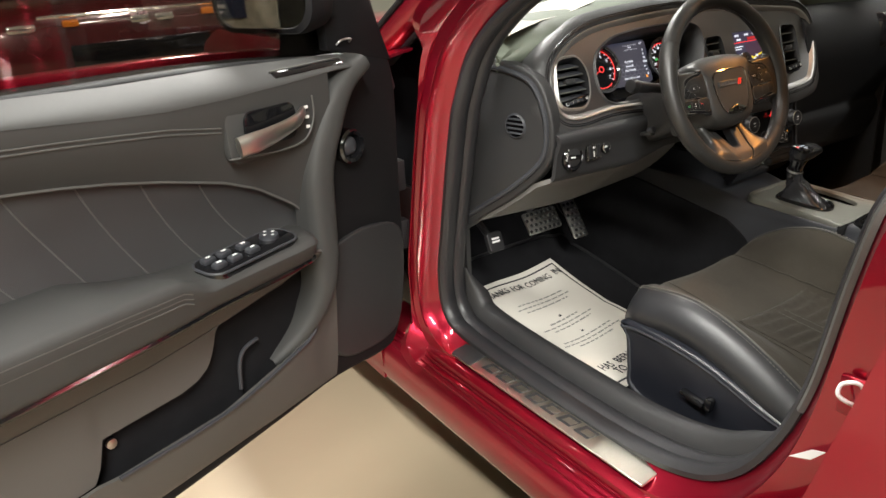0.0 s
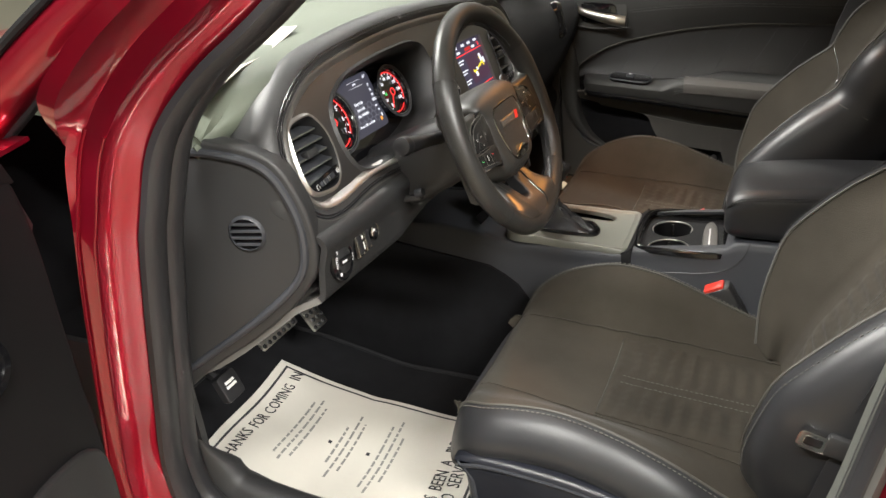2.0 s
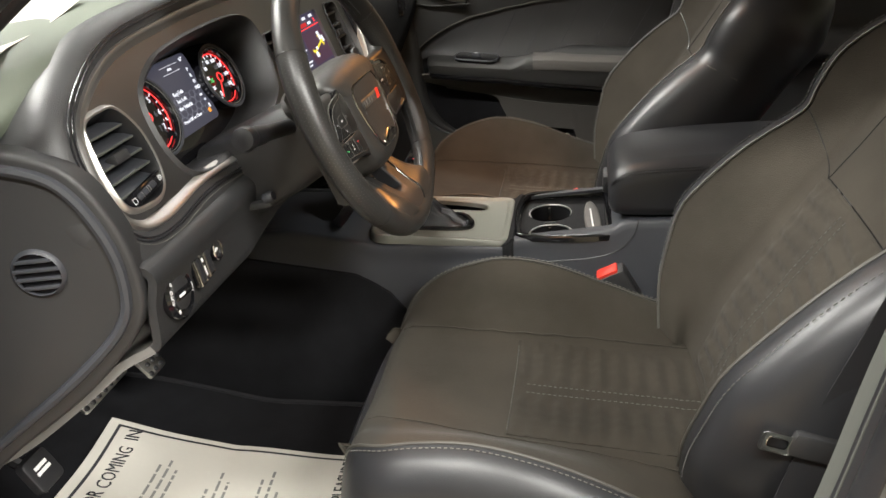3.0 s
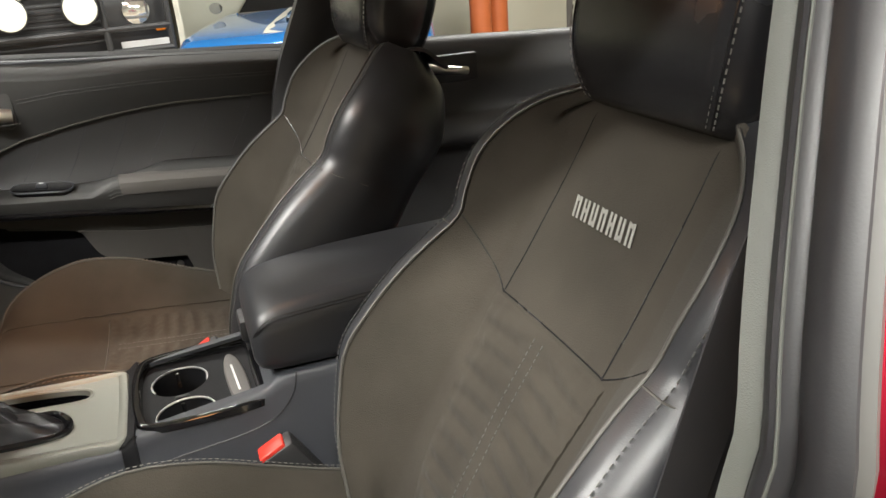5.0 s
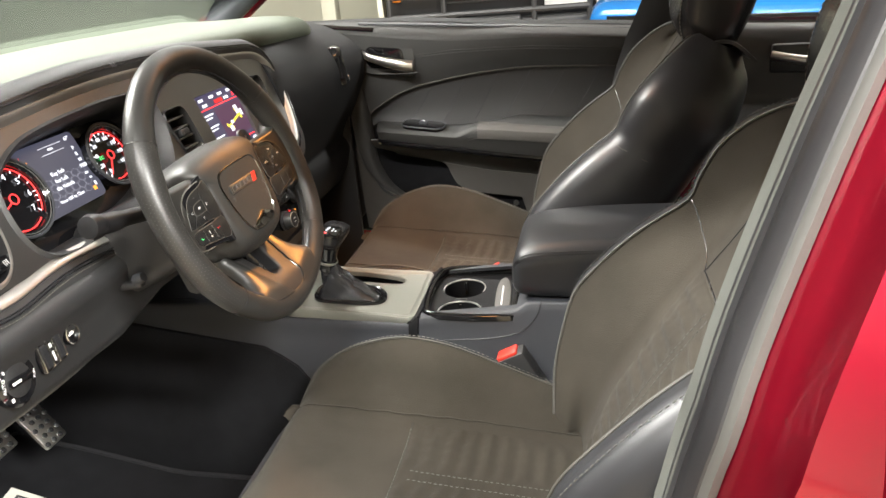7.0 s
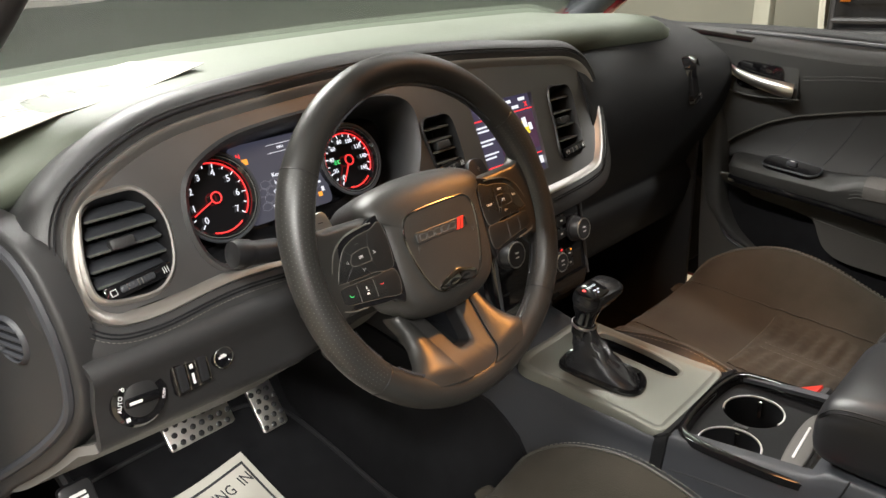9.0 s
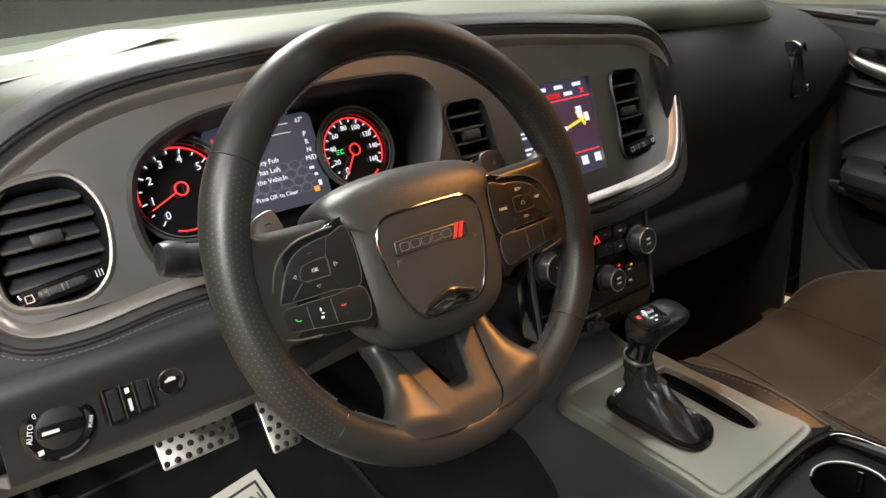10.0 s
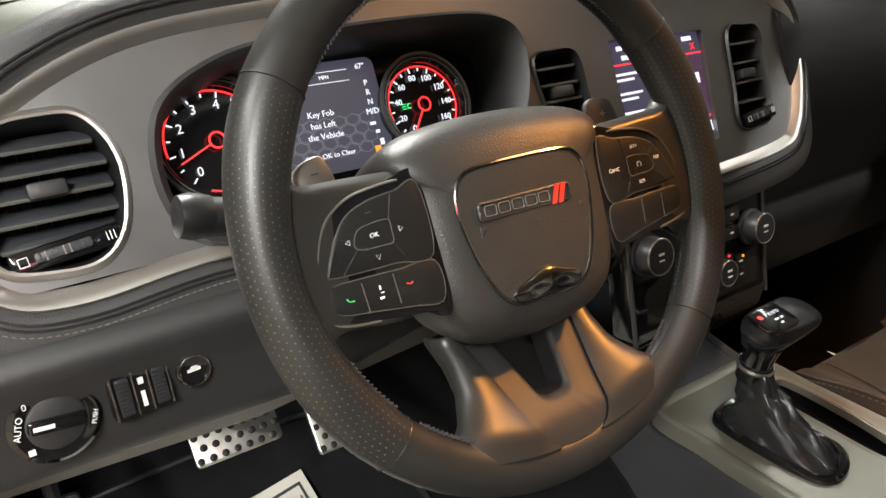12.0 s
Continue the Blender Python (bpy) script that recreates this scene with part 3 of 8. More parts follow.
BEZEL_OUT = bz(spline([(-0.655, 1.0), (-0.618, 1.036), (-0.53, 1.070), (-0.40, 1.083), (-0.24, 1.088), (-0.05, 1.080), (0.12, 1.064), (0.215, 1.052), (0.256, 1.026), (0.264, 0.985), (0.252, 0.93), (0.228, 0.885),
                       (0.19, 0.865), (0.05, 0.857), (-0.10, 0.862), (-0.30, 0.885), (-0.49, 0.902), (-0.60, 0.896), (-0.650, 0.906), (-0.668, 0.94)], 120, True))
VENT_L = bz(spline([(-0.628, 1.014), (-0.60, 1.018), (-0.575, 1.014), (-0.560, 0.985), (-0.566, 0.945), (-0.585, 0.925), (-0.615, 0.924), (-0.643, 0.932), (-0.646, 0.96), (-0.638, 0.995)], 48, True))
CLUSTER = bz(spline([(-0.532, 0.955), (-0.521, 1.012), (-0.47, 1.042), (-0.40, 1.053), (-0.28, 1.057), (-0.20, 1.052), (-0.170, 1.03), (-0.178, 0.98), (-0.215, 0.935), (-0.30, 0.915), (-0.42, 0.908), (-0.505, 0.915)], 64, True))
VENT_C = bz(spline([(-0.160, 1.007), (-0.135, 1.012), (-0.108, 1.009), (-0.103, 0.98), (-0.106, 0.94), (-0.125, 0.932), (-0.150, 0.937), (-0.158, 0.965)], 40, True))
SCREEN = bz([(-0.055, 1.016), (0.095, 1.014), (0.083, 0.896), (-0.055, 0.896)])
VENT_R = bz(spline([(0.138, 1.006), (0.165, 1.010), (0.192, 1.004), (0.192, 0.96), (0.183, 0.91), (0.160, 0.900), (0.125, 0.904), (0.130, 0.95)], 40, True))


def holed(outer, holes, depth):
    """A plate with openings through it."""
    bm = bmesh.new()
    loops = []
    for o in (outer, *holes):
        vs = [bm.verts.new((x, y, 0)) for x, y in o]
        loops.append([bm.edges.new((vs[i], vs[(i + 1) % len(vs)])) for i in range(len(vs))])
    bmesh.ops.triangle_fill(bm, use_beauty=True, use_dissolve=False, edges=[e for lo in loops for e in lo], normal=(0, 0, 1))
    rim = [e for e in bm.edges if e.is_boundary]
    out = bmesh.ops.extrude_edge_only(bm, edges=rim)
    vs = [v for v in out["geom"] if isinstance(v, bmesh.types.BMVert)]
    bmesh.ops.translate(bm, verts=vs, vec=(0, 0, -depth))
    return bm


# padded surround behind the bezel
cen = np.array((-0.2, 0.02))
SUR = BEZEL_OUT
tt = np.roll(SUR, -1, 0) - np.roll(SUR, 1, 0)
tt /= np.linalg.norm(tt, axis=1, keepdims=True)
BN = np.c_[-tt[:, 1], tt[:, 0]]
if np.mean(np.sum(BN * (SUR - cen), axis=1)) < 0:
    BN = -BN
zz = lambda o, h: np.c_[o, np.full(len(o), h)]  # noqa: E731
BROW = 0.004 * np.clip((BN[:, 1] - 0.35) / 0.5, 0, 1)
FLAT = 1.0 - 0.85 * np.clip((-BN[:, 1] - 0.2) / 0.4, 0, 1)
zs = lambda d, h: np.c_[SUR + BN * d, h * FLAT + BROW * min(1.0, max(0.0, (d - 0.002) / 0.006))]  # noqa: E731
vf("surround", loft([zz(SUR - BN * 0.004, -0.004), zs(0.004, 0.001), zs(0.012, 0.0), zs(0.022, -0.004), zs(0.032, -0.014), zs(0.036, -0.03), zz(SUR + BN * 0.036, -0.10)]), DASH_LEATHER, dash, "stitched black leather surround", BZ)
for d, h in ((0.0085, 0.0022), (0.0125, 0.0008)):
    vf("seam", tube(np.array([(BZ @ Vector((*q, h + b)))[:] for q, b in zip(SUR + BN * d, BROW)]), 0.0011, 5, True), LEATHER_SMOOTH, dash)
bezel = part("bezel", holed(BEZEL_OUT - BN * 0.010, (VENT_L, CLUSTER, VENT_C, SCREEN, VENT_R), 0.02), BEZEL, dash, "brushed dark metal bezel", BZ @ Matrix.Translation((0, 0, -0.004)))
vf("bezel_edge", loft([zz(SUR - BN * 0.0150, -0.0060), zz(SUR - BN * 0.0125, -0.0032), zz(SUR - BN * 0.0075, 0.0012), zz(SUR - BN * 0.0045, 0.0032), zz(SUR - BN * 0.0015, 0.0034), zz(SUR + BN * 0.001, -0.004)]), BEZEL_EDGE, bezel, "bright bezel edge", BZ)


def grow(o, d):
    o = np.array(o)
    c = o.mean(0)
    t = np.roll(o, -1, 0) - np.roll(o, 1, 0)
    t /= np.linalg.norm(t, axis=1, keepdims=True) + 1e-9
    n = np.c_[-t[:, 1], t[:, 0]]
    if np.mean(np.sum(n * (o - c), axis=1)) < 0:
        n = -n
    return o + n * d


def air_vent(outline, slats, slant, slider, label):
    v = vf("air_vent", loft([zz(grow(outline, 0.004), -0.003), zz(grow(outline, 0.002), 0.0002), zz(outline, -0.004), zz(grow(outline, -0.004), -0.03), zz(grow(outline, -0.012), -0.055)], caps=False), BLACK, dash, label, BZ)
    c = np.array(outline).mean(0)
    o = np.array(outline)
    w = o[:, 0].max() - o[:, 0].min()
    h = o[:, 1].max() - o[:, 1].min()
    vf("vent_back", prism(grow(outline, -0.002), 0.002), BLACK, v, "", BZ @ Matrix.Translation((0, 0, -0.05)))
    for i in range(slats):
        yy = c[1] - h / 2 + h * (i + (1.0 if not slider else 1.4)) / (slats + (1 if not slider else 1.2))
        near = o[np.abs(o[:, 1] - yy) < h * 0.12]
        x0, x1 = near[:, 0].min() + 0.003, near[:, 0].max() - 0.003
        sl = box_part("slat", (0, 0, 0), (x1 - x0, 0.0022, 0.024), PLASTIC_GREY, v, 0.0009, BZ @ Matrix.Translation(((x0 + x1) / 2, yy, -0.018)) @ pose(0, 0, 0, slant, 0, 0))
        # highlight along the slat's front edge, painted as a paler grey bar
        box_part("slat_highlight", (0, 0, 0.0118), (x1 - x0 - 0.002, 0.0028, 0.0016), TRIM_GREY, sl, 0.0005, BZ @ Matrix.Translation(((x0 + x1) / 2, yy, -0.018)) @ pose(0, 0, 0, slant, 0, 0))
    for k in range(7):
        box_part("fin", (0, 0, 0), (0.0016, h * 0.8, 0.012), BLACK, v, 0, BZ @ Matrix.Translation((c[0] + (k - 3) * 0.12 * w, c[1], -0.040)))
    box_part("tab", (0, 0, 0), (0.026, 0.012, 0.014), PLASTIC, v, 0.003, BZ @ Matrix.Translation((c[0], c[1] + 0.003, -0.008)))
    if slider:
        m = BZ @ Matrix.Translation((c[0] + 0.002, o[:, 1].min() + 0.012, -0.004)) @ pose(0, 0, 0, 0, 0, 6)
        box_part("slider", (0, 0, 0), (w * 0.86, 0.016, 0.008), GLOSS, v, 0.003, m)
        wh = box_part("slider_wheel", (-0.03 * w, 0.0, 0.0035), (w * 0.44, 0.0075, 0.006), PLASTIC_GREY, v, 0.0025, m, "ribbed thumb wheel")
        for k in range(9):
            box_part("ridge", (-0.03 * w + (k - 4) * w * 0.045, 0, 0.0062), (0.0010, 0.0065, 0.0016), SATIN if k in (1, 4, 5) else PLASTIC_GREY, wh, 0, m)
        bars([(w * 0.30 + k * 0.0026, 0.0, 0.0006, 0.0065) for k in range(3)] + [(-w * 0.33, dy, 0.006, 0.0005) for dy in (-0.003, 0.003)] + [(-w * 0.33 + dx, 0, 0.0005, 0.006) for dx in (-0.003, 0.003)], 0.0004, WHITE_MARK, v, m @ Matrix.Translation((0, 0, 0.0041)))


air_vent(VENT_L, 5, 32, True, "black slatted air vent with a slider")
vf("vent_surround", loft([zz(grow(VENT_L, 0.001), -0.003), zz(grow(VENT_L, 0.002), 0.0006), zz(grow(VENT_L, 0.004), 0.0010), zz(grow(VENT_L, 0.0065), -0.0010), zz(grow(VENT_L, 0.0085), -0.0044)]), BEZEL_EDGE, dash, "bright satin frame round the air vent", BZ)
air_vent(VENT_C, 4, 10, True, "tall black slatted centre air vent")
air_vent(VENT_R, 4, 10, True, "tall black slatted centre air vent")

# instrument cluster
vf("cluster_hood", loft([zz(grow(CLUSTER, 0.004), -0.004), zz(grow(CLUSTER, 0.0), 0.001), zz(grow(CLUSTER, -0.006), -0.006), zz(grow(CLUSTER, -0.010), -0.05), zz(grow(CLUSTER, -0.012), -0.075)]), PLASTIC, dash, "black hood of the instruments", BZ)
cluster = vf("instrument_face", prism(grow(CLUSTER, -0.004), 0.004), GLOSS, dash, "black instrument panel with red-lit dials", BZ @ Matrix.Translation((0, 0, -0.074)))
CL = plane_m((0, 0.0, 0.975), (1, 0, 0), (0, LEAN, 1))


def dial(cx, r, marks, zero, needle, sweep, label):
    m = CL @ Matrix.Translation((cx, 0, 0))
    vf("dial", lathe([(r + 0.006, -0.012), (r + 0.006, 0.010), (r + 0.001, 0.006), (r, -0.002), (0.001, -0.003)], 48), GLOSS, cluster, label, m)
    a0, a1 = zero, zero - sweep
    ring = [(r * 0.95 * math.cos(radians(a)), r * 0.95 * math.sin(radians(a)), 0.001) for a in np.linspace(a0 - 40, a1, 40)]
    vf("red_ring", tube(ring, 0.0009, 5), RED_GLOW, cluster, "", m)
    ring = [(r * 0.95 * math.cos(radians(a)), r * 0.95 * math.sin(radians(a)), 0.001) for a in np.linspace(a0 + 20, a0 + 75, 12)]
    vf("red_ring", tube(ring, 0.0009, 5), RED_GLOW, cluster, "", m)
    bm = bmesh.new()
    n = (len(marks) - 1) * 2
    for i in range(n + 1):
        a = radians(a0 + (a1 - a0) * i / n)
        box(bm, (0, 0, 0.001), (0.005 if i % 2 == 0 else 0.003, 0.0012, 0.001), 0, pose(r * 0.87 * math.cos(a), r * 0.87 * math.sin(a), 0, 0, 0, math.degrees(a)))
    part("tick_marks", bm, WHITE_GLOW, cluster, "", m)
    for i, s in enumerate(marks):
        a = radians(a0 + (a1 - a0) * i / (len(marks) - 1))
        lettering(s, 0.0112 if len(s) < 2 else 0.0080, WHITE_GLOW, cluster, m @ Matrix.Translation((r * 0.68 * math.cos(a), r * 0.68 * math.sin(a), 0.001)), "numeral")
    bm = bmesh.new()
    a = radians(needle)
    box(bm, (r * 0.48, 0, 0.004), (r * 0.68, 0.0014, 0.0012), 0, pose(0, 0, 0, 0, 0, needle))
    part("needle", bm, RED_GLOW, cluster, "", m)
    for rr, tr, mt in ((r + 0.0085, 0.0022, PLASTIC_GREY), (r + 0.0045, 0.0007, SEAM_GREY)):
        vf("dial_ring", tube([(rr * math.cos(b), rr * math.sin(b), 0.009) for b in np.linspace(0, TAU, 48, endpoint=False)], tr, 6, True), mt, cluster, "", m)
    vf("needle_hub", tube([(0.0065 * math.cos(b), 0.0065 * math.sin(b), 0.004) for b in np.linspace(0, TAU, 20, endpoint=False)], 0.0010, 5, True), RED_GLOW, cluster, "", m)


dial(-0.472, 0.0440, ["0", "1", "2", "3", "4", "5", "6", "7"], 230, 204, 270, "black rev counter dial")
dial(-0.270, 0.0390, ["0", "20", "40", "60", "80", "100", "120", "140", "160"], 236, 236, 270, "black speedometer dial")
TFT = CL @ Matrix.Translation((-0.371, 0.004, -0.006))
tft = vf("display", prism(rounded(0.125, 0.100, 0.008, 4), 0.004), SCREEN_NAVY, cluster, "lit driver display with a message", TFT)
for s, y, z in (("Key Fob", 0.004, 0.0078), ("has Left", -0.006, 0.0078), ("the Vehicle", -0.016, 0.0078), ("Press OK to Clear", -0.034, 0.0065)):
    lettering(s, z, WHITE_GLOW, tft, TFT @ Matrix.Translation((-0.002, y, 0.0004)), "message")
for s, y in (("P", 0.026), ("R", 0.017), ("N", 0.008), ("M/D", -0.001)):
    lettering(s, 0.0075, WHITE_GLOW, tft, TFT @ Matrix.Translation((0.050, y, 0.0004)), "gear_letter")
lettering("MPH", 0.0048, WHITE_GLOW, tft, TFT @ Matrix.Translation((0.010, 0.036, 0.0004)), "unit_mark")
bars([(0.012, 0.041, 0.045, 0.0006), (0.012, 0.031, 0.045, 0.0006)], 0.0004, WHITE_GLOW, tft, TFT)
lettering("67°", 0.007, WHITE_GLOW, tft, TFT @ Matrix.Translation((0.048, 0.042, 0.0004)), "temperature")
bars([(0.047, -0.012, 0.006, 0.003), (0.050, -0.020, 0.004, 0.003), (0.052, -0.030, 0.004, 0.006)], 0.0006, WHITE_GLOW, tft, TFT)
bars([(0.046, -0.036, 0.006, 0.006), (-0.045, 0.028, 0.008, 0.007)], 0.0007, AMBER_GLOW, tft, TFT)
lettering("N", 0.008, RED_GLOW, tft, TFT @ Matrix.Translation((-0.052, 0.036, 0.0005)), "gear_letter")
bm = bmesh.new()
for i in range(6):
    for j in range(4):
        cx, cy = -0.035 + i * 0.014 + (j % 2) * 0.007, -0.028 + j * 0.009 - 0.004
        vs = [(cx + 0.0072 * math.cos(radians(a)), cy + 0.0052 * math.sin(radians(a))) for a in range(30, 390, 60)]
        for k in range(6):
            p, q = vs[k], vs[(k + 1) % 6]
            box(bm, (0, 0, 0), (0.0065, 0.0005, 0.0002), 0, pose((p[0] + q[0]) / 2, (p[1] + q[1]) / 2, 0.0002, 0, 0, math.degrees(math.atan2(q[1] - p[1], q[0] - p[0]))))
part("honeycomb", bm, glow("honeycomb_grey", (0.30, 0.30, 0.36), 0.5), tft, "", TFT)
bars([(-0.0035, 0.0022, 0.004, 0.0010), (-0.0035, -0.0022, 0.004, 0.0010), (-0.0035, 0.0, 0.004, 0.0010), (0.0025, 0.002, 0.0030, 0.0012), (0.0025, -0.002, 0.0030, 0.0012), (0.0005, 0.0, 0.0012, 0.005)], 0.0006, GREEN_GLOW, cluster, CL @ Matrix.Translation((-0.287, 0.001, 0.0)), "lamp_symbol")

# touch screen
SC = BZ @ Matrix.Translation((0.018, 0.006, -0.010))
screen = vf("touch_screen", prism(rounded(0.150, 0.128, 0.003, 3), 0.01), SCREEN_DARK, dash, "lit touch screen with a car diagram", SC)
bars([(0, 0.0385, 0.15, 0.0018), (0, -0.035, 0.15, 0.0018)], 0.0006, RED_GLOW, screen, SC)
bars([(0.005, 0.0455, 0.03, 0.007)], 0.0006, RED_DIM, screen, SC)
bars([(0.024, 0.004, 0.096, 0.060)], 0.0003, SCREEN_WINE, screen, SC)
bars([(-0.050 - 0.004 * (i % 2), y, 0.034 - 0.008 * (i % 2), 0.0028) for i, y in enumerate((0.028, 0.022, 0.007, 0.001, -0.014, -0.020))] + [(x, 0.056, 0.016, 0.005) for x in (-0.05, -0.012, 0.02, 0.055)] + [(x, 0.0455, 0.016, 0.005) for x in (-0.045, 0.035)] + [(x, -0.047, 0.012, 0.012) for x in (-0.05, -0.022, 0.006, 0.034, 0.060)], 0.0006, WHITE_GLOW, screen, SC, "menu_mark")
lettering("X", 0.011, RED_GLOW, screen, SC @ Matrix.Translation((0.062, 0.046, 0.0006)), "close_mark")
bm = bmesh.new()
for cx, cy, w, h, a in ((0.024, 0.002, 0.06, 0.004, 14), (0.0, -0.006, 0.022, 0.005, -30), (0.046, 0.010, 0.024, 0.005, -60)):
    box(bm, (0, 0, 0.0008), (w, h, 0.0006), 0, pose(cx, cy, 0, 0, 0, a))
part("diagram", bm, YELLOW_GLOW, screen, "", SC)
bars([(0.046, 0.018, 0.010, 0.016), (0.058, 0.010, 0.008, 0.012), (0.002, -0.010, 0.010, 0.010), (0.012, 0.0, 0.008, 0.006)], 0.0012, WHITE_GLOW, screen, SC, "wheel_mark")

# padded top
def top_z(x):
    return 1.104 - 0.16 * max(0.0, -x - 0.30) ** 1.6 - 0.055 * max(0.0, x - 0.0) ** 1.3


rows = []
for x in np.linspace(-0.725, 0.765, 61):
    z0 = top_z(x)
    e = max(0.0, (abs(x) - 0.60) / 0.15)
    rows.append([(x, 0.50, 1.055 - 0.02 * x * x), (x, 0.40, 1.080 - 0.02 * x * x - 0.02 * e), (x, 0.25, z0 - 0.003 - 0.02 * e), (x, 0.12, z0 + 0.001 - 0.03 * e), (x, 0.055, z0 - 0.002 - 0.04 * e), (x, 0.022 + 0.045 * e, z0 - 0.010 - 0.045 * e), (x, 0.012 + 0.055 * e, z0 - 0.024 - 0.04 * e), (x, 0.03 + 0.06 * e, z0 - 0.045 - 0.03 * e)])
# the top's colour carries the light that falls through the windscreen
vf("top_pad", sheet([spline(r, 22) for r in rows], 0.012), DASH_PAD_LIT, dash, "black grained dashboard top, pale green windscreen light in its colour")
for dy, dz in ((0.060, 0.0), (0.068, 0.0005)):
    vf("seam", tube([(x, dy, top_z(x) - 0.0015) for x in np.linspace(-0.60, 0.26, 50)], 0.0010, 5), LEATHER_SMOOTH, dash)
# passenger side
rows = []
for x in np.linspace(0.235, 0.775, 26):
    k = (x - 0.235) / 0.54
    rows.append(spline([(x, 0.14, 1.070 - 0.02 * k), (x, 0.04, 1.052 - 0.02 * k), (x, -0.02 - 0.01 * k, 1.015 - 0.02 * k), (x, -0.045 - 0.015 * k, 0.965), (x, -0.05 - 0.01 * k, 0.91), (x, -0.035, 0.85), (x, 0.0, 0.78), (x, 0.015, 0.74), (x, 0.0, 0.70), (x, 0.06, 0.60), (x, 0.30, 0.56)], 34))
vf("passenger_panel", sheet(rows, 0.012), PANEL_BLACK, dash, "smooth black passenger side panel")
RV = plane_m((0.612, -0.060, 0.957), (1, 0.35, 0), (0, 0.2, 1))
rv = vf("air_vent", frame_of(rounded(0.046, 0.080, 0.018), rounded(0.066, 0.102, 0.028), 0.03, -0.006, front=0.003), GLOSS, dash, "oval black air vent", RV @ Matrix.Translation((0, 0, 0.012)))
vf("vent_back", prism(rounded(0.048, 0.082, 0.016), 0.002), GLOSS, rv, "", RV @ Matrix.Translation((0, 0, -0.012)))
for i in range(4):
    box_part("slat", (0, 0, 0), (0.042, 0.003, 0.012), BLACK, rv, 0.001, RV @ Matrix.Translation((0, -0.026 + 0.016 * i, 0.004)) @ pose(0, 0, 0, 20))
box_part("slider_tab", (0, 0, 0), (0.02, 0.005, 0.006), CHROME, rv, 0.002, RV @ Matrix.Translation((0, -0.03, 0.014)))

# lower driver's panel with switches
rows = []
for x in np.linspace(-0.715, -0.235, 30):
    k = (x + 0.715) / 0.48
    up = 0.055 * max(0.0, (k - 0.55)) / 0.45
    rows.append(spline([(x, 0.03, 0.880), (x, -0.03, 0.876), (x, -0.078, 0.871), (x, -0.0885, 0.866), (x, -0.090, 0.860), (x, -0.088, 0.852), (x, -0.082, 0.83), (x, -0.078, 0.795), (x, -0.074, 0.772 + up), (x, -0.045, 0.748 + up), (x, 0.03, 0.69 + up * 0.6), (x, 0.12, 0.632 + up * 0.5), (x, 0.22, 0.60 + up * 0.3)], 44))
for i, r in enumerate(rows):
    for q in r:
        q[0] += (1 - i / 29) * (0.012 - 0.235 * q[1])
        q[2] += 0.026 * (1 - i / 29) * min(1.0, max(0.0, (0.80 - q[2]) / 0.06))
vf("lower_panel", sheet([r[:30] for r in rows], 0.010), PLASTIC, dash, "black lower panel with light switches")
vf("knee_panel", sheet([r[29:] for r in rows], 0.010), KNEE, dash, "grey knee panel")
for d, h in ((0.016, 0.0), (0.022, -0.0035)):
    low = [tuple(BZ @ Vector((*q, h))) for q in SUR + BN * d if q[1] < -0.01 and q[0] < -0.3]
    stitches("stitching", [(p[0], p[1] - 0.002, p[2]) for p in low], dash, step=0.0052, r=0.0003, length=0.0032, mat=THREAD_DIM)
KN = plane_m((-0.640, -0.0905, 0.824), (1, 0.10, 0), (0, 0.12, 1)) @ Matrix.Diagonal((0.74, 0.74, 0.85, 1))
knob = vf("light_switch", lathe([(0.041, -0.004), (0.041, 0.004), (0.036, 0.008), (0.030, 0.007), (0.026, 0.006), (0.001, 0.006)], 48), GLOSS, dash, "round black headlamp switch", KN)
vf("turn_knob", lathe([(0.027, 0.004), (0.026, 0.008), (0.024, 0.009), (0.001, 0.009)], 40), PLASTIC, knob, "", KN)
box_part("grip", (0, 0, 0.010), (0.050, 0.014, 0.007), GLOSS, knob, 0.004, KN @ pose(0, 0, 0, 0, 0, -8))
box_part("pointer", (-0.012, 0, 0.0138), (0.018, 0.004, 0.001), WHITE_MARK, knob, 0, KN @ pose(0, 0, 0, 0, 0, -8))
lettering("AUTO", 0.0085, WHITE_MARK, knob, KN @ Matrix.Translation((-0.031, 0.006, 0.0085)) @ pose(0, 0, 0, 0, 0, 72), "marking")
lettering("PUSH", 0.006, WHITE_MARK, knob, KN @ Matrix.Translation((0.032, -0.008, 0.0085)) @ pose(0, 0, 0, 0, 0, 70), "marking")
lettering("0", 0.009, WHITE_MARK, knob, KN @ Matrix.Translation((-0.022, 0.024, 0.0085)), "marking")
bars([(-0.005, 0.033, 0.008, 0.004), (0.012, 0.032, 0.007, 0.005), (-0.026, -0.020, 0.006, 0.006)], 0.0004, WHITE_MARK, knob, KN @ Matrix.Translation((0, 0, 0.0082)))
DM = plane_m((-0.583, -0.090, 0.826), (1, 0.10, 0), (0, 0.12, 1))
dim = vf("dimmer_switch", prism(rounded(0.044, 0.038, 0.005), 0.006, 0.002), GLOSS, dash, "black dimmer wheels with silver bars", DM @ Matrix.Translation((0, 0, 0.006)))
for dx in (-0.020, -0.005, 0.006, 0.020):
    box_part("bar", (dx, 0, 0.0068), (0.0018, 0.034, 0.002), CHROME, dim, 0.0006, DM)
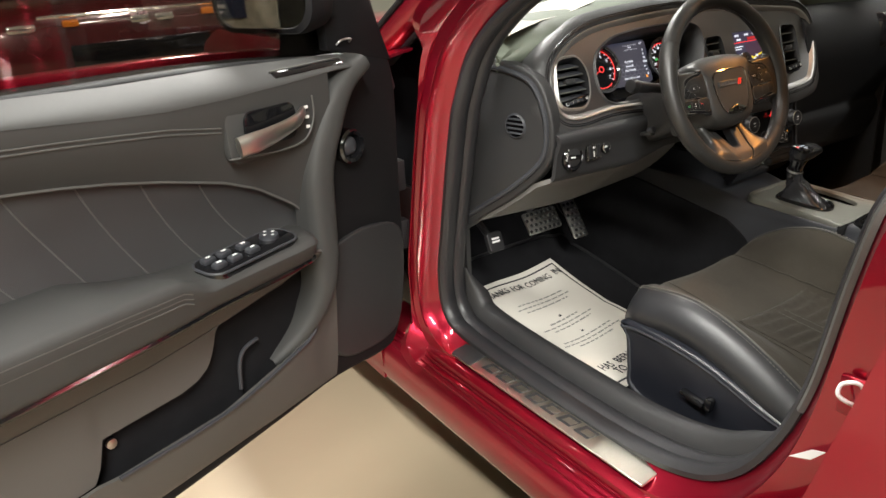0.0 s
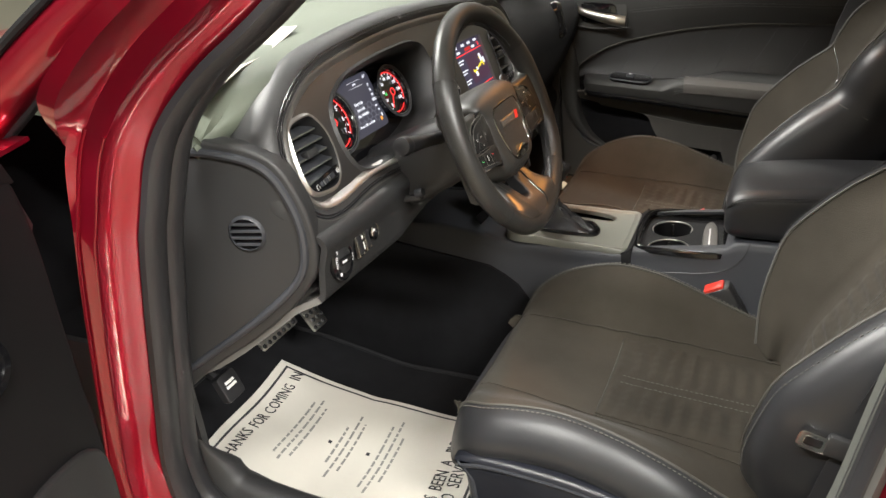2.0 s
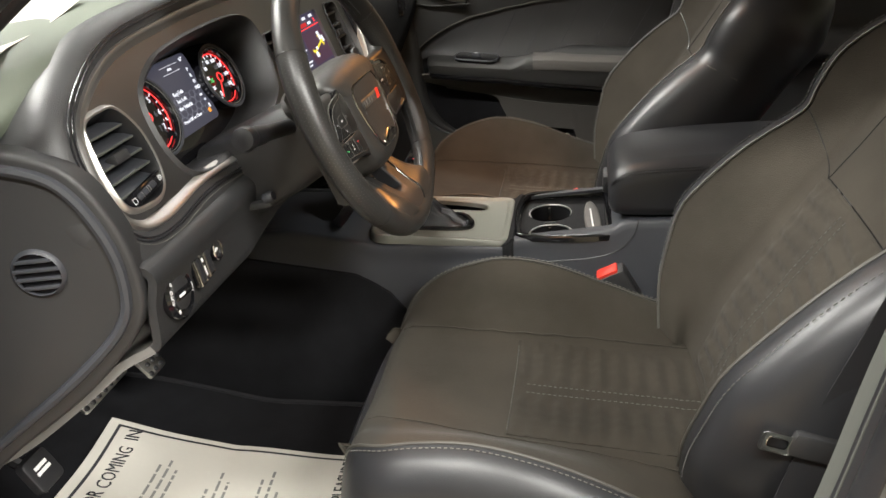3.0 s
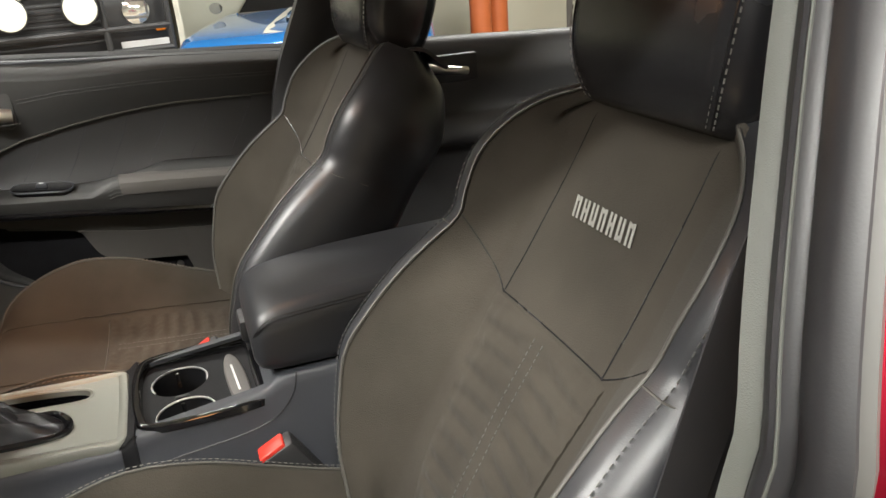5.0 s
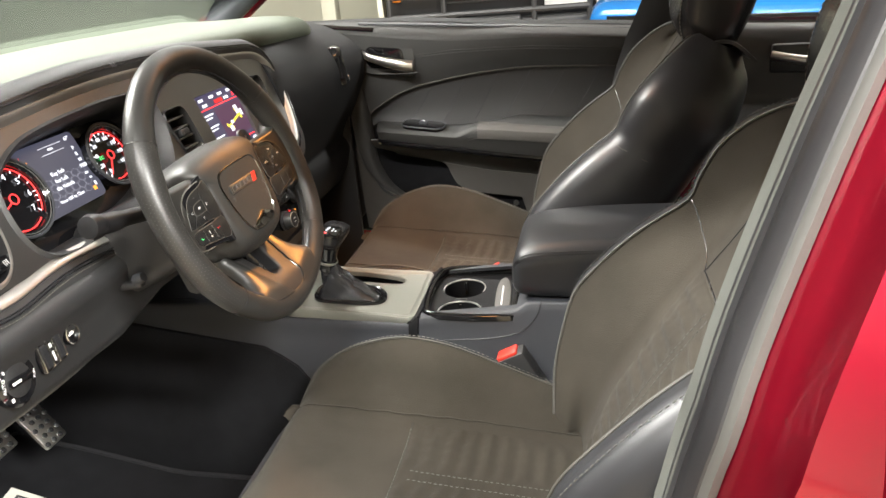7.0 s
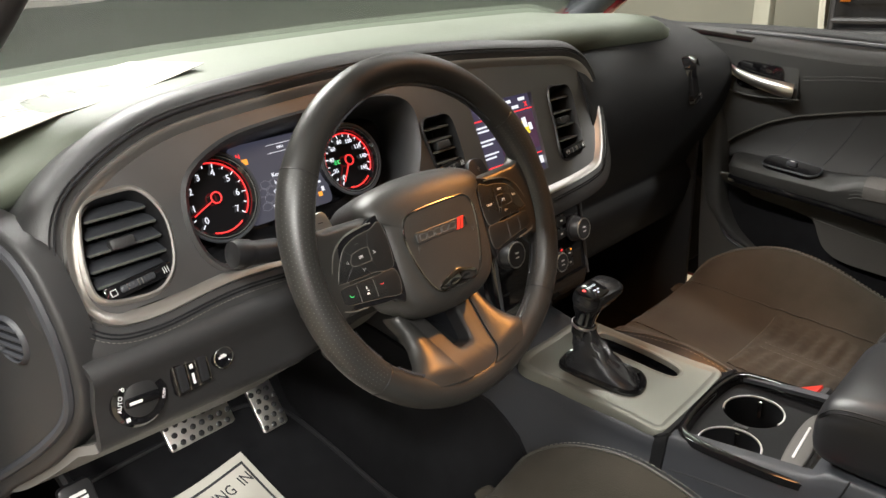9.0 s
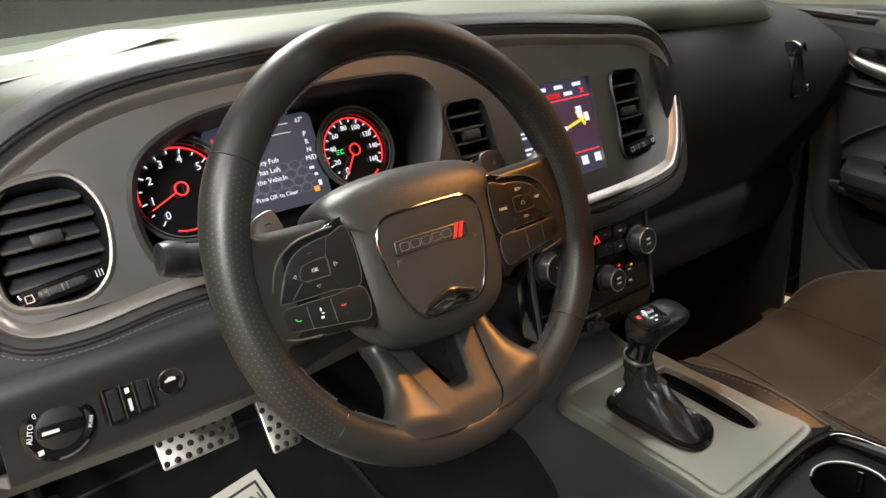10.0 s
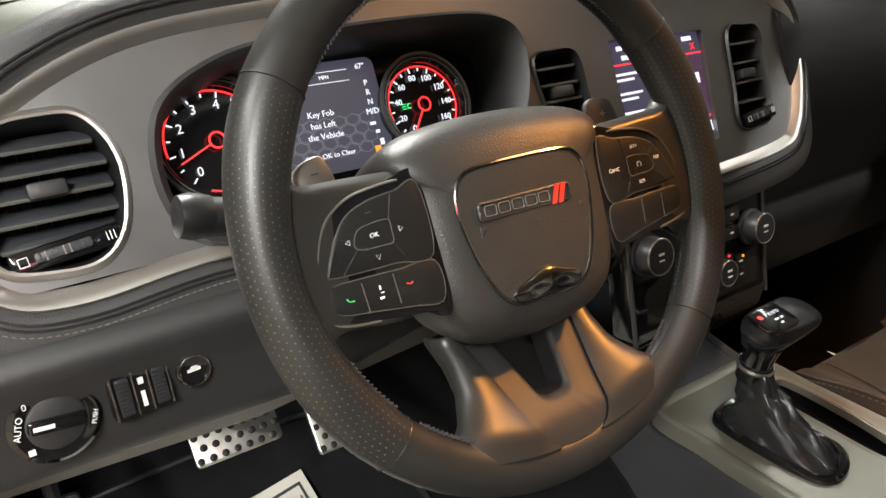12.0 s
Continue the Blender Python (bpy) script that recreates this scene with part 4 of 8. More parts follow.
for dx in (-0.0125, 0.013):
    bm = bmesh.new()
    box(bm, (dx, 0, 0.0066), (0.0090, 0.029, 0.004), 0.0012)
    tw = part("thumb_wheel", bm, RUBBER, dim, "", DM)
    for k in range(9):
        box_part("ridge", (dx, -0.012 + 0.003 * k, 0.0084), (0.009, 0.0016, 0.0016), RUBBER, tw, 0, DM)
bars([(0.0005, -0.006, 0.003, 0.012), (0.0005, 0.008, 0.004, 0.005)], 0.0004, WHITE_MARK, dim, DM @ Matrix.Translation((0, 0, 0.0062)))
BT = plane_m((-0.544, -0.0900, 0.828), (1, 0.10, 0), (0, 0.12, 1)) @ Matrix.Diagonal((0.78, 0.78, 1, 1))
bt = vf("boot_button", lathe([(0.017, -0.002), (0.017, 0.005), (0.0145, 0.006), (0.014, 0.003), (0.001, 0.003)], 36), GLOSS, dash, "round boot release button", BT)
vf("button_ring", tube([(0.0150 * math.cos(a), 0.0150 * math.sin(a), 0.0055) for a in np.linspace(0, TAU, 32, endpoint=False)], 0.0011, 5, True), CHROME, bt, "", BT)
bars([(0, 0, 0.013, 0.003), (0.0005, 0.002, 0.007, 0.003)], 0.0006, WHITE_MARK, bt, BT @ Matrix.Translation((0, 0, 0.003)))

# end cap of the dashboard
CAP = spline([(0.088, 1.022), (0.03, 1.020), (-0.045, 0.995), (-0.080, 0.93), (-0.088, 0.86), (-0.070, 0.805), (0.0, 0.735), (0.10, 0.665), (0.172, 0.612), (0.182, 0.66), (0.162, 0.76), (0.125, 0.90)], 72, True)
EC = plane_m((-0.712, 0, 0), (0.24, -1, 0), (0, 0, 1))
cap = vf("end_cap", prism([(-y * 1.03, z) for y, z in CAP], 0.03, 0.006, 3), PLASTIC, dash, "black side cover of the dashboard", EC)
vf("cap_ridge", tube([tuple(EC @ Vector((-y * 1.03, z, 0.001))) for y, z in spline([(0.088, 1.008), (0.03, 1.005), (-0.035, 0.982), (-0.066, 0.925), (-0.072, 0.865), (-0.055, 0.815), (0.01, 0.755), (0.10, 0.69), (0.15, 0.655)], 50)], 0.006, 8), PLASTIC_GREY, cap)
EV = plane_m(tuple(EC @ Vector((-0.006, 0.888, 0.0015))), (0.24, -1, 0), (0, 0, 1))
ev = vf("side_vent", frame_of(disc(0.023), disc(0.028), 0.012, 0.0, front=0.003), PLASTIC_GREY, cap, "round slatted side vent", EV)
vf("vent_back", prism(disc(0.024), 0.002), GLOSS, ev, "", EV @ Matrix.Translation((0, 0, 0.0005)))
for i in range(4):
    y = -0.015 + 0.010 * i
    box_part("slat", (0, y, 0.001), (2 * math.sqrt(0.0235 ** 2 - y * y), 0.0035, 0.006), PLASTIC_GREY, ev, 0.001, EV)

# column behind the wheel
COL = plane_m((-0.36, -0.249, 0.961), (1, 0, 0), (0, math.sin(radians(20)), math.cos(radians(20))))
col = thing("steering_column", "black steering column shroud with stalks", "steering column", (-0.36, -0.1, 0.9))
rings = []
for d, w, h, oy in ((-0.045, 0.115, 0.09, -0.008), (-0.06, 0.125, 0.10, -0.012), (-0.12, 0.13, 0.11, -0.02), (-0.17, 0.125, 0.115, -0.025), (-0.24, 0.11, 0.12, -0.03)):
    rings.append([(x, y + oy, d) for x, y in rounded(w, h, 0.03, 6)])
vf("shroud", loft(rings, caps=True), PLASTIC, col, "", COL)
vf("stalk", tube(spline([(-0.05, 0.010, -0.085), (-0.11, 0.022, -0.084), (-0.175, 0.034, -0.080)], 12), [0.010] * 4 + [0.010] * 4 + [0.012] * 4, 12), BLACK, col, "", COL)
vf("stalk_end", lathe([(0.013, -0.012), (0.015, 0.0), (0.013, 0.008), (0.006, 0.010), (0.001, 0.010)], 24), BLACK, col, "", COL @ pose(-0.182, 0.036, -0.080, 0, -84, -10))
box_part("tilt_lever", (0, 0, 0), (0.014, 0.010, 0.05), PLASTIC, col, 0.004, COL @ pose(-0.072, -0.064, -0.18, 10, 0, 0))
vf("tilt_lever_end", lathe([(0.007, -0.008), (0.008, 0.0), (0.006, 0.006), (0.001, 0.006)], 16), PLASTIC_GREY, col, "", COL @ pose(-0.074, -0.060, -0.155))

# centre stack
stack = thing("centre_stack", "gloss black centre stack with climate controls", "control panel", (0.06, -0.1, 0.75))
CS = plane_m((0.058, -0.108, 0.785), (1, 0, 0), (0, 0.16, 1))
vf("face", prism(rounded(0.235, 0.17, 0.015), 0.03, 0.004), GLOSS, stack, "gloss black control panel", CS @ Matrix.Translation((-0.030, -0.01, -0.004)))
vf("lower_face", sheet([[(x, y, z) for x in np.linspace(-0.085, 0.14, 9)] for y, z in ((-0.12, 0.71), (-0.115, 0.68), (-0.095, 0.655), (-0.08, 0.64))], 0.02), GLOSS, stack)
for sx in (-0.146, 0.086):
    vf("side_bar", tube([(sx, y, -0.003) for y in np.linspace(0.070, -0.088, 8)], 0.0026, 8), PLASTIC_GREY, stack, "dark satin side bar", CS)


def control_knob(x, y, r):
    k = vf("control_knob", lathe([(r + 0.003, -0.002), (r + 0.003, 0.003), (r, 0.004), (r * 0.94, 0.018), (r * 0.86, 0.021), (0.001, 0.021)], 32), RUBBER, stack, "round rubber-edged control knob", CS @ Matrix.Translation((x, y, 0)))
    vf("knob_ring", tube([(r * 0.93 * math.cos(a), r * 0.93 * math.sin(a), 0.020) for a in np.linspace(0, TAU, 28, endpoint=False)], 0.0010, 5, True), SATIN, k, "", CS @ Matrix.Translation((x, y, 0)))
    bars([(0, 0.003, 0.008, 0.0025), (0, -0.004, 0.008, 0.0015)], 0.0006, WHITE_MARK, k, CS @ Matrix.Translation((x, y, 0.021)), "marking")


control_knob(0.057, 0.001, 0.019)
control_knob(-0.122, 0.012, 0.021)
control_knob(-0.012, -0.036, 0.016)
for x, y, w in ((-0.010, 0.026, 0.030), (0.022, 0.024, 0.026), (-0.010, 0.004, 0.030), (0.020, 0.002, 0.026), (0.012, -0.030, 0.018), (0.034, -0.036, 0.018), (0.012, -0.048, 0.018), (0.034, -0.052, 0.018), (-0.045, -0.095, 0.03)):
    b = vf("button", prism(rounded(w, 0.016, 0.003, 3), 0.004, 0.001), BUTTON, stack, "", CS @ Matrix.Translation((x, y, 0.002)))
    bars([(0, 0, 0.006, 0.0022)], 0.0004, SEAM_GREY if w > 0.028 else WHITE_MARK, b, CS @ Matrix.Translation((x, y, 0.002)))
hz = vf("hazard_mark", tube([(0, 0.006, 0), (-0.006, -0.004, 0), (0.006, -0.004, 0)], 0.0011, 4, True), RED_GLOW, stack, "", CS @ Matrix.Translation((-0.028, 0.023, 0.003)))
bars([(0.012, -0.024, 0.004, 0.0022)], 0.0008, RED_GLOW, stack, CS @ Matrix.Translation((0, 0, 0.0025)), "red_lamp")
bars([(0.038, -0.030, 0.003, 0.003)], 0.0008, AMBER_GLOW, stack, CS @ Matrix.Translation((0, 0, 0.0025)), "amber_lamp")


# ---- steering wheel ----
wheel = thing("steering_wheel", "black leather three-spoke steering wheel with thumb buttons", "steering wheel", (-0.354, -0.249, 0.961))
WH = plane_m((-0.354, -0.247, 0.960), (1, 0, 0), (0, math.sin(radians(20)), math.cos(radians(20))))
WR = WH @ Matrix.Translation((0, -0.003, 0))
RIM_R = 0.1735


def rim_ring(a):
    """A section of the rim: thicker where the thumbs rest, flatter and set back at the bottom."""
    c, s = math.cos(a), math.sin(a)
    low = max(0.0, -s - 0.75) / 0.25
    r = RIM_R
    side = abs((math.degrees(a) + 90) % 360 - 180)
    k = 0.0165 + 0.0022 * math.exp(-((side - 65) / 16) ** 2) + 0.0012 * math.exp(-((side - 118) / 14) ** 2)
    return [((r + k * math.cos(b)) * c, (r + k * math.cos(b)) * s, 0.95 * k * math.sin(b) - 0.006 * low) for b in np.linspace(0, TAU, 24, endpoint=False)]


vf("rim", loft([rim_ring(a) for a in np.linspace(0, TAU, 200, endpoint=False)], closed=True), WHEEL_LEATHER, wheel, "black leather rim with perforated grips", WR)
for deg in (33, 147, 222, 318):
    ring = np.array(rim_ring(radians(deg)))
    mid = ring.mean(0)
    vf("rim_seam", tube(mid + (ring - mid) * 1.006, 0.0006, 5, True), BLACK, wheel, "", WR)
for lo, hi in ((36, 144), (-38, -22), (202, 219), (225, 248), (292, 315)):
    bm = bmesh.new()
    for i, d in enumerate(np.arange(lo + 2, hi - 1, 1.25)):
        a = radians(d)
        r = RIM_R - 0.0174
        for zz0, tilt in ((0.0035, 30), (-0.0035, -30)):
            box(bm, (0, 0, 0), (0.0013, 0.0036, 0.0010), 0, pose(r * math.cos(a), r * math.sin(a), zz0, 0, 0, d + tilt))
    part("inner_stitching", bm, PLASTIC_GREY, wheel, "", WR)
# perforations of the grips, their glints painted as pale grey dots
for lo, hi in ((-40, 31), (149, 220)):
    bm = bmesh.new()
    for d in np.arange(lo, hi, 1.5):
        for j, b in enumerate(np.arange(-20, 190, 13)):
            a, bb = radians(d + (0.75 if j % 2 else 0)), radians(b)
            ring = np.array(rim_ring(a))
            mid = ring.mean(0)
            k = np.linalg.norm(ring[0] - mid) + 0.00003
            mm = pose(0, 0, 0, 0, 0, math.degrees(a)) @ Matrix.Translation((RIM_R + k * math.cos(bb), 0, 0.95 * k * math.sin(bb))) @ pose(0, 0, 0, 0, 90 - b, 0)
            box(bm, (0, 0, 0), (0.00075, 0.00075, 0.0002), 0, mm)
    part("perforation", bm, SEAM_GREY, wheel, "", WR)


def both(half):
    """A closed outline from its right half, top middle to bottom middle."""
    return half + [(-x, y) for x, y in half[::-1] if abs(x) > 1e-6]


# airbag cover
HUB = spline(both([(0.0, 0.0600), (0.030, 0.0590), (0.062, 0.0545), (0.080, 0.0470), (0.0865, 0.0385), (0.0840, 0.0300), (0.0775, 0.0200), (0.0755, -0.020), (0.0725, -0.052), (0.0600, -0.078), (0.0400, -0.0905), (0.0, -0.0955)]), 96, True)
rings = []
for s, z in ((0.90, -0.075), (0.955, -0.050), (0.985, -0.030), (1.0, -0.018), (0.992, -0.010), (0.965, -0.0035), (0.92, 0.0005), (0.84, 0.0030), (0.70, 0.0042), (0.45, 0.0050), (0.15, 0.0052)):
    q = HUB * np.array((s, s)) + np.array((0, -0.018 * (1 - s)))
    crown = 0.0045 * (1 - np.clip(np.abs(q[:, 0]) / 0.08, 0, 1) ** 2) if z > -0.01 else np.zeros(len(q))
    drop = 0.012 * np.clip((q[:, 1] - 0.030) / 0.03, 0, 1) ** 1.5 + 0.016 * np.clip((-0.066 - q[:, 1]) / 0.03, 0, 1) ** 1.5
    rings.append(np.c_[q, z + crown - drop])
vf("hub", loft(rings, caps=True), HUB_LEATHER, wheel, "grained black airbag cover", WH)


def hub_z(x, y):
    s = max(abs(x) / 0.078, max(y + 0.018, 0) / 0.078, max(-0.018 - y, 0) / 0.0775)
    z = float(np.interp(s, (0.15, 0.45, 0.70, 0.84, 0.92, 0.965, 1.0), (0.0052, 0.0050, 0.0042, 0.0030, 0.0005, -0.0035, -0.018)))
    return z + 0.0045 * (1 - min(1, abs(x) / 0.08) ** 2) - 0.012 * min(1, max(0, (y - 0.030) / 0.03)) ** 1.5 - 0.016 * min(1, max(0, (-0.066 - y) / 0.03)) ** 1.5


SHIELD = spline(both([(0.0, 0.0245), (0.022, 0.0242), (0.040, 0.0228), (0.0495, 0.0165), (0.0535, 0.004), (0.0525, -0.012), (0.0480, -0.032), (0.0415, -0.049), (0.0340, -0.0605), (0.0250, -0.0660), (0.012, -0.0668), (0.0, -0.0668)]), 110, True)
vf("shield_face", loft([[(x * f, (y + 0.02) * f - 0.02, hub_z(x * f, (y + 0.02) * f - 0.02) + 0.0006) for x, y in SHIELD] for f in (1.0, 0.9, 0.6, 0.3, 0.05)]), HUB_LEATHER, wheel, "grained black shield panel", WH)
vf("badge_ring", tube([(x, y, hub_z(x, y) + 0.0005) for x, y in SHIELD], 0.0015, 8, True), DARK_CHROME, wheel, "dark chrome shield outline", WH)
CREST = spline([(-0.0290, -0.0605), (-0.0235, -0.0555), (-0.015, -0.0525), (-0.004, -0.0485), (0.004, -0.0485), (0.015, -0.0525), (0.0235, -0.0555), (0.0290, -0.0605), (0.0235, -0.0655), (0.008, -0.0667), (-0.008, -0.0667), (-0.0235, -0.0655)], 56, True)
vf("badge_foot", loft([[(x * f, (y + 0.060) * f - 0.060, hub_z(x, y) + h) for x, y in CREST] for f, h in ((1.0, 0.0), (0.97, 0.0022), (0.85, 0.0036), (0.5, 0.0042), (0.05, 0.0044))]), DARK_CHROME, wheel, "dark chrome crest at the foot of the shield", WH)
LOGO = WH @ Matrix.Translation((-0.003, -0.0045, hub_z(0, -0.004) + 0.0009)) @ pose(0, 0, 0, 0, 0, -0.5)
lg = vf("badge_plate", frame_of(rounded(0.0730, 0.0098, 0.0022, 4), rounded(0.0765, 0.0125, 0.003, 4), 0.002, 0.0, front=0.0006), HUB_LEATHER, wheel, "recessed badge with two red slashes", LOGO)
for i in range(5):
    w0 = 0.0088
    o = rounded(w0, 0.0064, 0.0012, 3, -0.0285 + 0.0108 * i, 0.0)
    vf("badge_bar", tube([(x, y, 0.0002) for x, y in o], 0.0004, 4, True), SEAM_GREY, lg, "", LOGO)
bm = bmesh.new()
for dx in (0.0245, 0.0300):
    box(bm, (0, 0, 0.0003), (0.0036, 0.0125, 0.0010), 0, Matrix.Translation((dx, 0, 0)) @ Matrix(((1, 0.42, 0, 0), (0, 1, 0, 0), (0, 0, 1, 0), (0, 0, 0, 1))))
part("red_slash", bm, RED_PLASTIC, lg, "red slashes", LOGO)
for sx in (-1, 1):
    hx = sx * 0.041
    vf("horn_mark", tube([(hx, -0.0125, hub_z(hx, -0.0125) + 0.0009), (hx, -0.019, hub_z(hx, -0.019) + 0.0009), (hx + 0.006, -0.0135, hub_z(hx, -0.0135) + 0.0009), (hx, -0.0148, hub_z(hx, -0.0148) + 0.0009)], 0.0003, 4), SEAM_GREY, wheel, "", WH)
lettering("S R S", 0.0062, SEAM_GREY, wheel, WH @ Matrix.Translation((0.002, -0.0755, 0.0015)) @ pose(0, 0, 0, 14), "marking", extrude=0.0002)
lettering("AIRBAG", 0.0040, SEAM_GREY, wheel, WH @ Matrix.Translation((0.002, -0.0805, -0.0004)) @ pose(0, 0, 0, 18), "marking", extrude=0.0002)

# side spokes with thumb buttons
for sx in (-1, 1):
    F = np.array((sx, 1))
    # leather arm, running into the rim
    rows = []
    for u in np.linspace(0.064, 0.168, 22):
        f = (u - 0.064) / 0.104
        hi = 0.0335 + 0.004 * f + 0.026 * max(0.0, f - 0.72) ** 2 / 0.078
        lo = -0.0500 - 0.004 * f - 0.030 * max(0.0, f - 0.72) ** 2 / 0.078
        front = -0.004 + 0.009 * f
        rows.append([(sx * u, y, z) for y, z in spline([(lo + 0.006, -0.024), (lo, -0.014), (lo + 0.003, front - 0.004), (lo + 0.010, front), (0.0, front), (hi - 0.010, front), (hi - 0.003, front - 0.003), (hi, -0.012), (hi - 0.008, -0.022)], 30)])
    vf("spoke", loft(rows, caps=True), WHEEL_LEATHER, wheel, "leather spoke running into the rim", WH)
    vf("spoke_well", prism([(sx * x, y) for x, y in spline([(0.068, 0.0275), (0.10, 0.0265), (0.122, 0.0225), (0.138, 0.0105), (0.1475, -0.012), (0.1490, -0.026), (0.1450, -0.0435), (0.118, -0.0490), (0.085, -0.0535), (0.068, -0.0540)], 60, True)], 0.012, 0.0015), GLOSS, wheel, "gloss black button surround", WH @ Matrix.Translation((0, 0, 0.0020)))
    vf("well_rim", tube([(sx * x, y, 0.0024) for x, y in spline([(0.086, 0.0275), (0.10, 0.0268), (0.122, 0.0228), (0.1385, 0.0105), (0.148, -0.012), (0.1495, -0.026), (0.1455, -0.0438), (0.118, -0.0495)], 40)], 0.0009, 6), PIPING, wheel, "", WH)
    box_part("hub_side", (sx * 0.079, -0.010, -0.012), (0.020, 0.078, 0.024), GLOSS, wheel, 0.003, WH, "gloss black side of the airbag cover")
    P = WH @ Matrix.Translation((0, 0, 0.0024))
    UP = spline([(0.074, 0.0232), (0.090, 0.0218), (0.109, 0.0195), (0.1240, 0.0135), (0.1340, 0.0020), (0.1420, -0.0140), (0.1415, -0.0178), (0.125, -0.0190), (0.100, -0.0195), (0.074, -0.0200)], 60, True) * F
    pd = vf("upper_button", prism(UP, 0.004, 0.0012), BUTTON, wheel, "black four-way thumb button", P @ Matrix.Translation((0, 0, 0.0012)))
    vf("button_rim", tube(np.c_[UP, np.full(len(UP), 0.0003)], 0.0005, 5, True), PIPING, pd, "", P)
    okb = [(sx * x, y) for x, y in spline([(0.099, 0.0065), (0.112, 0.0062), (0.1195, 0.0040), (0.1230, -0.0035), (0.1185, -0.0070), (0.106, -0.0075), (0.0985, -0.0070), (0.0978, 0.0)], 36, True)]
    vf("button_rim", tube([(x, y, 0.0013) for x, y in okb], 0.0004, 5, True), PIPING, pd, "", P)
    for ax, ay, bx, by in ((0.0985, 0.006, 0.0935, 0.0205), (0.1200, 0.0045, 0.1265, 0.0105), (0.0985, -0.007, 0.092, -0.0190), (0.1215, -0.006, 0.1335, -0.0178)):
        vf("button_joint", tube([(sx * ax, ay, 0.0012), (sx * bx, by, 0.0011)], 0.0004, 5), BLACK, pd, "", P)
    LOW3 = spline([(0.074, -0.0245), (0.10, -0.0235), (0.125, -0.0225), (0.1420, -0.0228), (0.1445, -0.0290), (0.1410, -0.0390), (0.120, -0.0430), (0.095, -0.0470), (0.074, -0.0490)], 50, True) * F
    lb = vf("lower_button", prism(LOW3, 0.004, 0.0012), BUTTON, wheel, "row of three black thumb buttons", P @ Matrix.Translation((0, 0, 0.0010)))
    vf("button_rim", tube(np.c_[LOW3, np.full(len(LOW3), 0.0002)], 0.0004, 5, True), PIPING, lb, "", P)
    for x0 in (0.1040, 0.1245):
        vf("button_joint", tube([(sx * x0, -0.0250, 0.0011), (sx * (x0 - 0.001), -0.0430, 0.0011)], 0.00035, 4), PIPING, lb, "", P)
    if sx < 0:
        lettering("OK", 0.0040, WHITE_MARK, pd, P @ Matrix.Translation((-0.1095, -0.0005, 0.0013)), "marking", extrude=0.0001)
        for cx, cy, a in ((-0.110, -0.0130, 180), (-0.1265, -0.0012, 90), (-0.0920, -0.0005, -90)):
            tri = [tuple(pose(cx, cy, 0.0013, 0, 0, a) @ Vector((0.0018 * math.sin(radians(120 * j)), 0.0018 * math.cos(radians(120 * j)), 0))) for j in range(3)]
            vf("arrow_mark", tube(tri, 0.00022, 4, True), WHITE_MARK, pd, "", P)
        bars([(-0.110, 0.0130, 0.004, 0.0005)], 0.0002, SEAM_GREY, pd, P @ Matrix.Translation((0, 0, 0.0012)), "marking")
        for cx, mat, bend in ((-0.1335, GREEN_GLOW, 1), (-0.0945, RED_GLOW, -1)):
            vf("phone_mark", tube([(cx - 0.0020, -0.0320 + 0.0006 * bend, 0.0012), (cx - 0.0010, -0.0330, 0.0012), (cx + 0.0008, -0.0335, 0.0012), (cx + 0.0020, -0.0330 - 0.0004 * bend, 0.0012)], [0.0005, 0.0003, 0.0003, 0.0005], 5), mat, lb, "", P)
        bars([(-0.1140, -0.0305, 0.0010, 0.0026), (-0.1130, -0.0335, 0.0020, 0.0008), (-0.1140, -0.0365, 0.0028, 0.0014)], 0.0002, WHITE_MARK, lb, P @ Matrix.Translation((0, 0, 0.0011)), "voice_mark")
    else:
        for word, cx, cy in (("SET+", 0.107, 0.0130), ("CANC", 0.0840, -0.0005), ("RES", 0.1275, 0.0015), ("SET-", 0.109, -0.0130)):
            lettering(word, 0.0036, WHITE_MARK, pd, P @ Matrix.Translation((cx, cy, 0.0013)), "marking", extrude=0.0001)
        vf("cruise_mark", tube([(0.109 + 0.0020 * math.cos(a), -0.0005 + 0.0020 * math.sin(a), 0.0013) for a in np.linspace(-0.9, 4.0, 12)], 0.0003, 4), WHITE_MARK, pd, "", P)
    # shift paddle behind the spoke
    pdl = prism(spline([(0.084, 0.036), (0.086, 0.050), (0.094, 0.0545), (0.107, 0.0525), (0.112, 0.046), (0.113, 0.030), (0.088, 0.028)], 28, True) * F if sx > 0 else spline([(-0.147, 0.044), (-0.135, 0.0515), (-0.126, 0.050), (-0.121, 0.030), (-0.128, 0.024), (-0.143, 0.026)], 28, True), 0.004, 0.0012)
    pw = vf("shift_paddle", pdl, SATIN if sx < 0 else PLASTIC_GREY, wheel, "satin metal shift paddle", WH @ Matrix.Translation((0.008, 0, -0.020)))
    bars([(sx * 0.134 if sx < 0 else 0.100, 0.042, 0.005, 0.0008)] + ([(0.100, 0.042, 0.0008, 0.005)] if sx > 0 else []), 0.0004, INK if sx < 0 else SATIN, pw, WH @ Matrix.Translation((0.008, 0, -0.0200)))

# lower spoke: satin V set between leather cheeks, leaning back towards the hub
def lower_z(y):
    return float(np.interp(y, (-0.168, -0.150, -0.135, -0.085), (0.006, 0.002, -0.010, -0.042)))


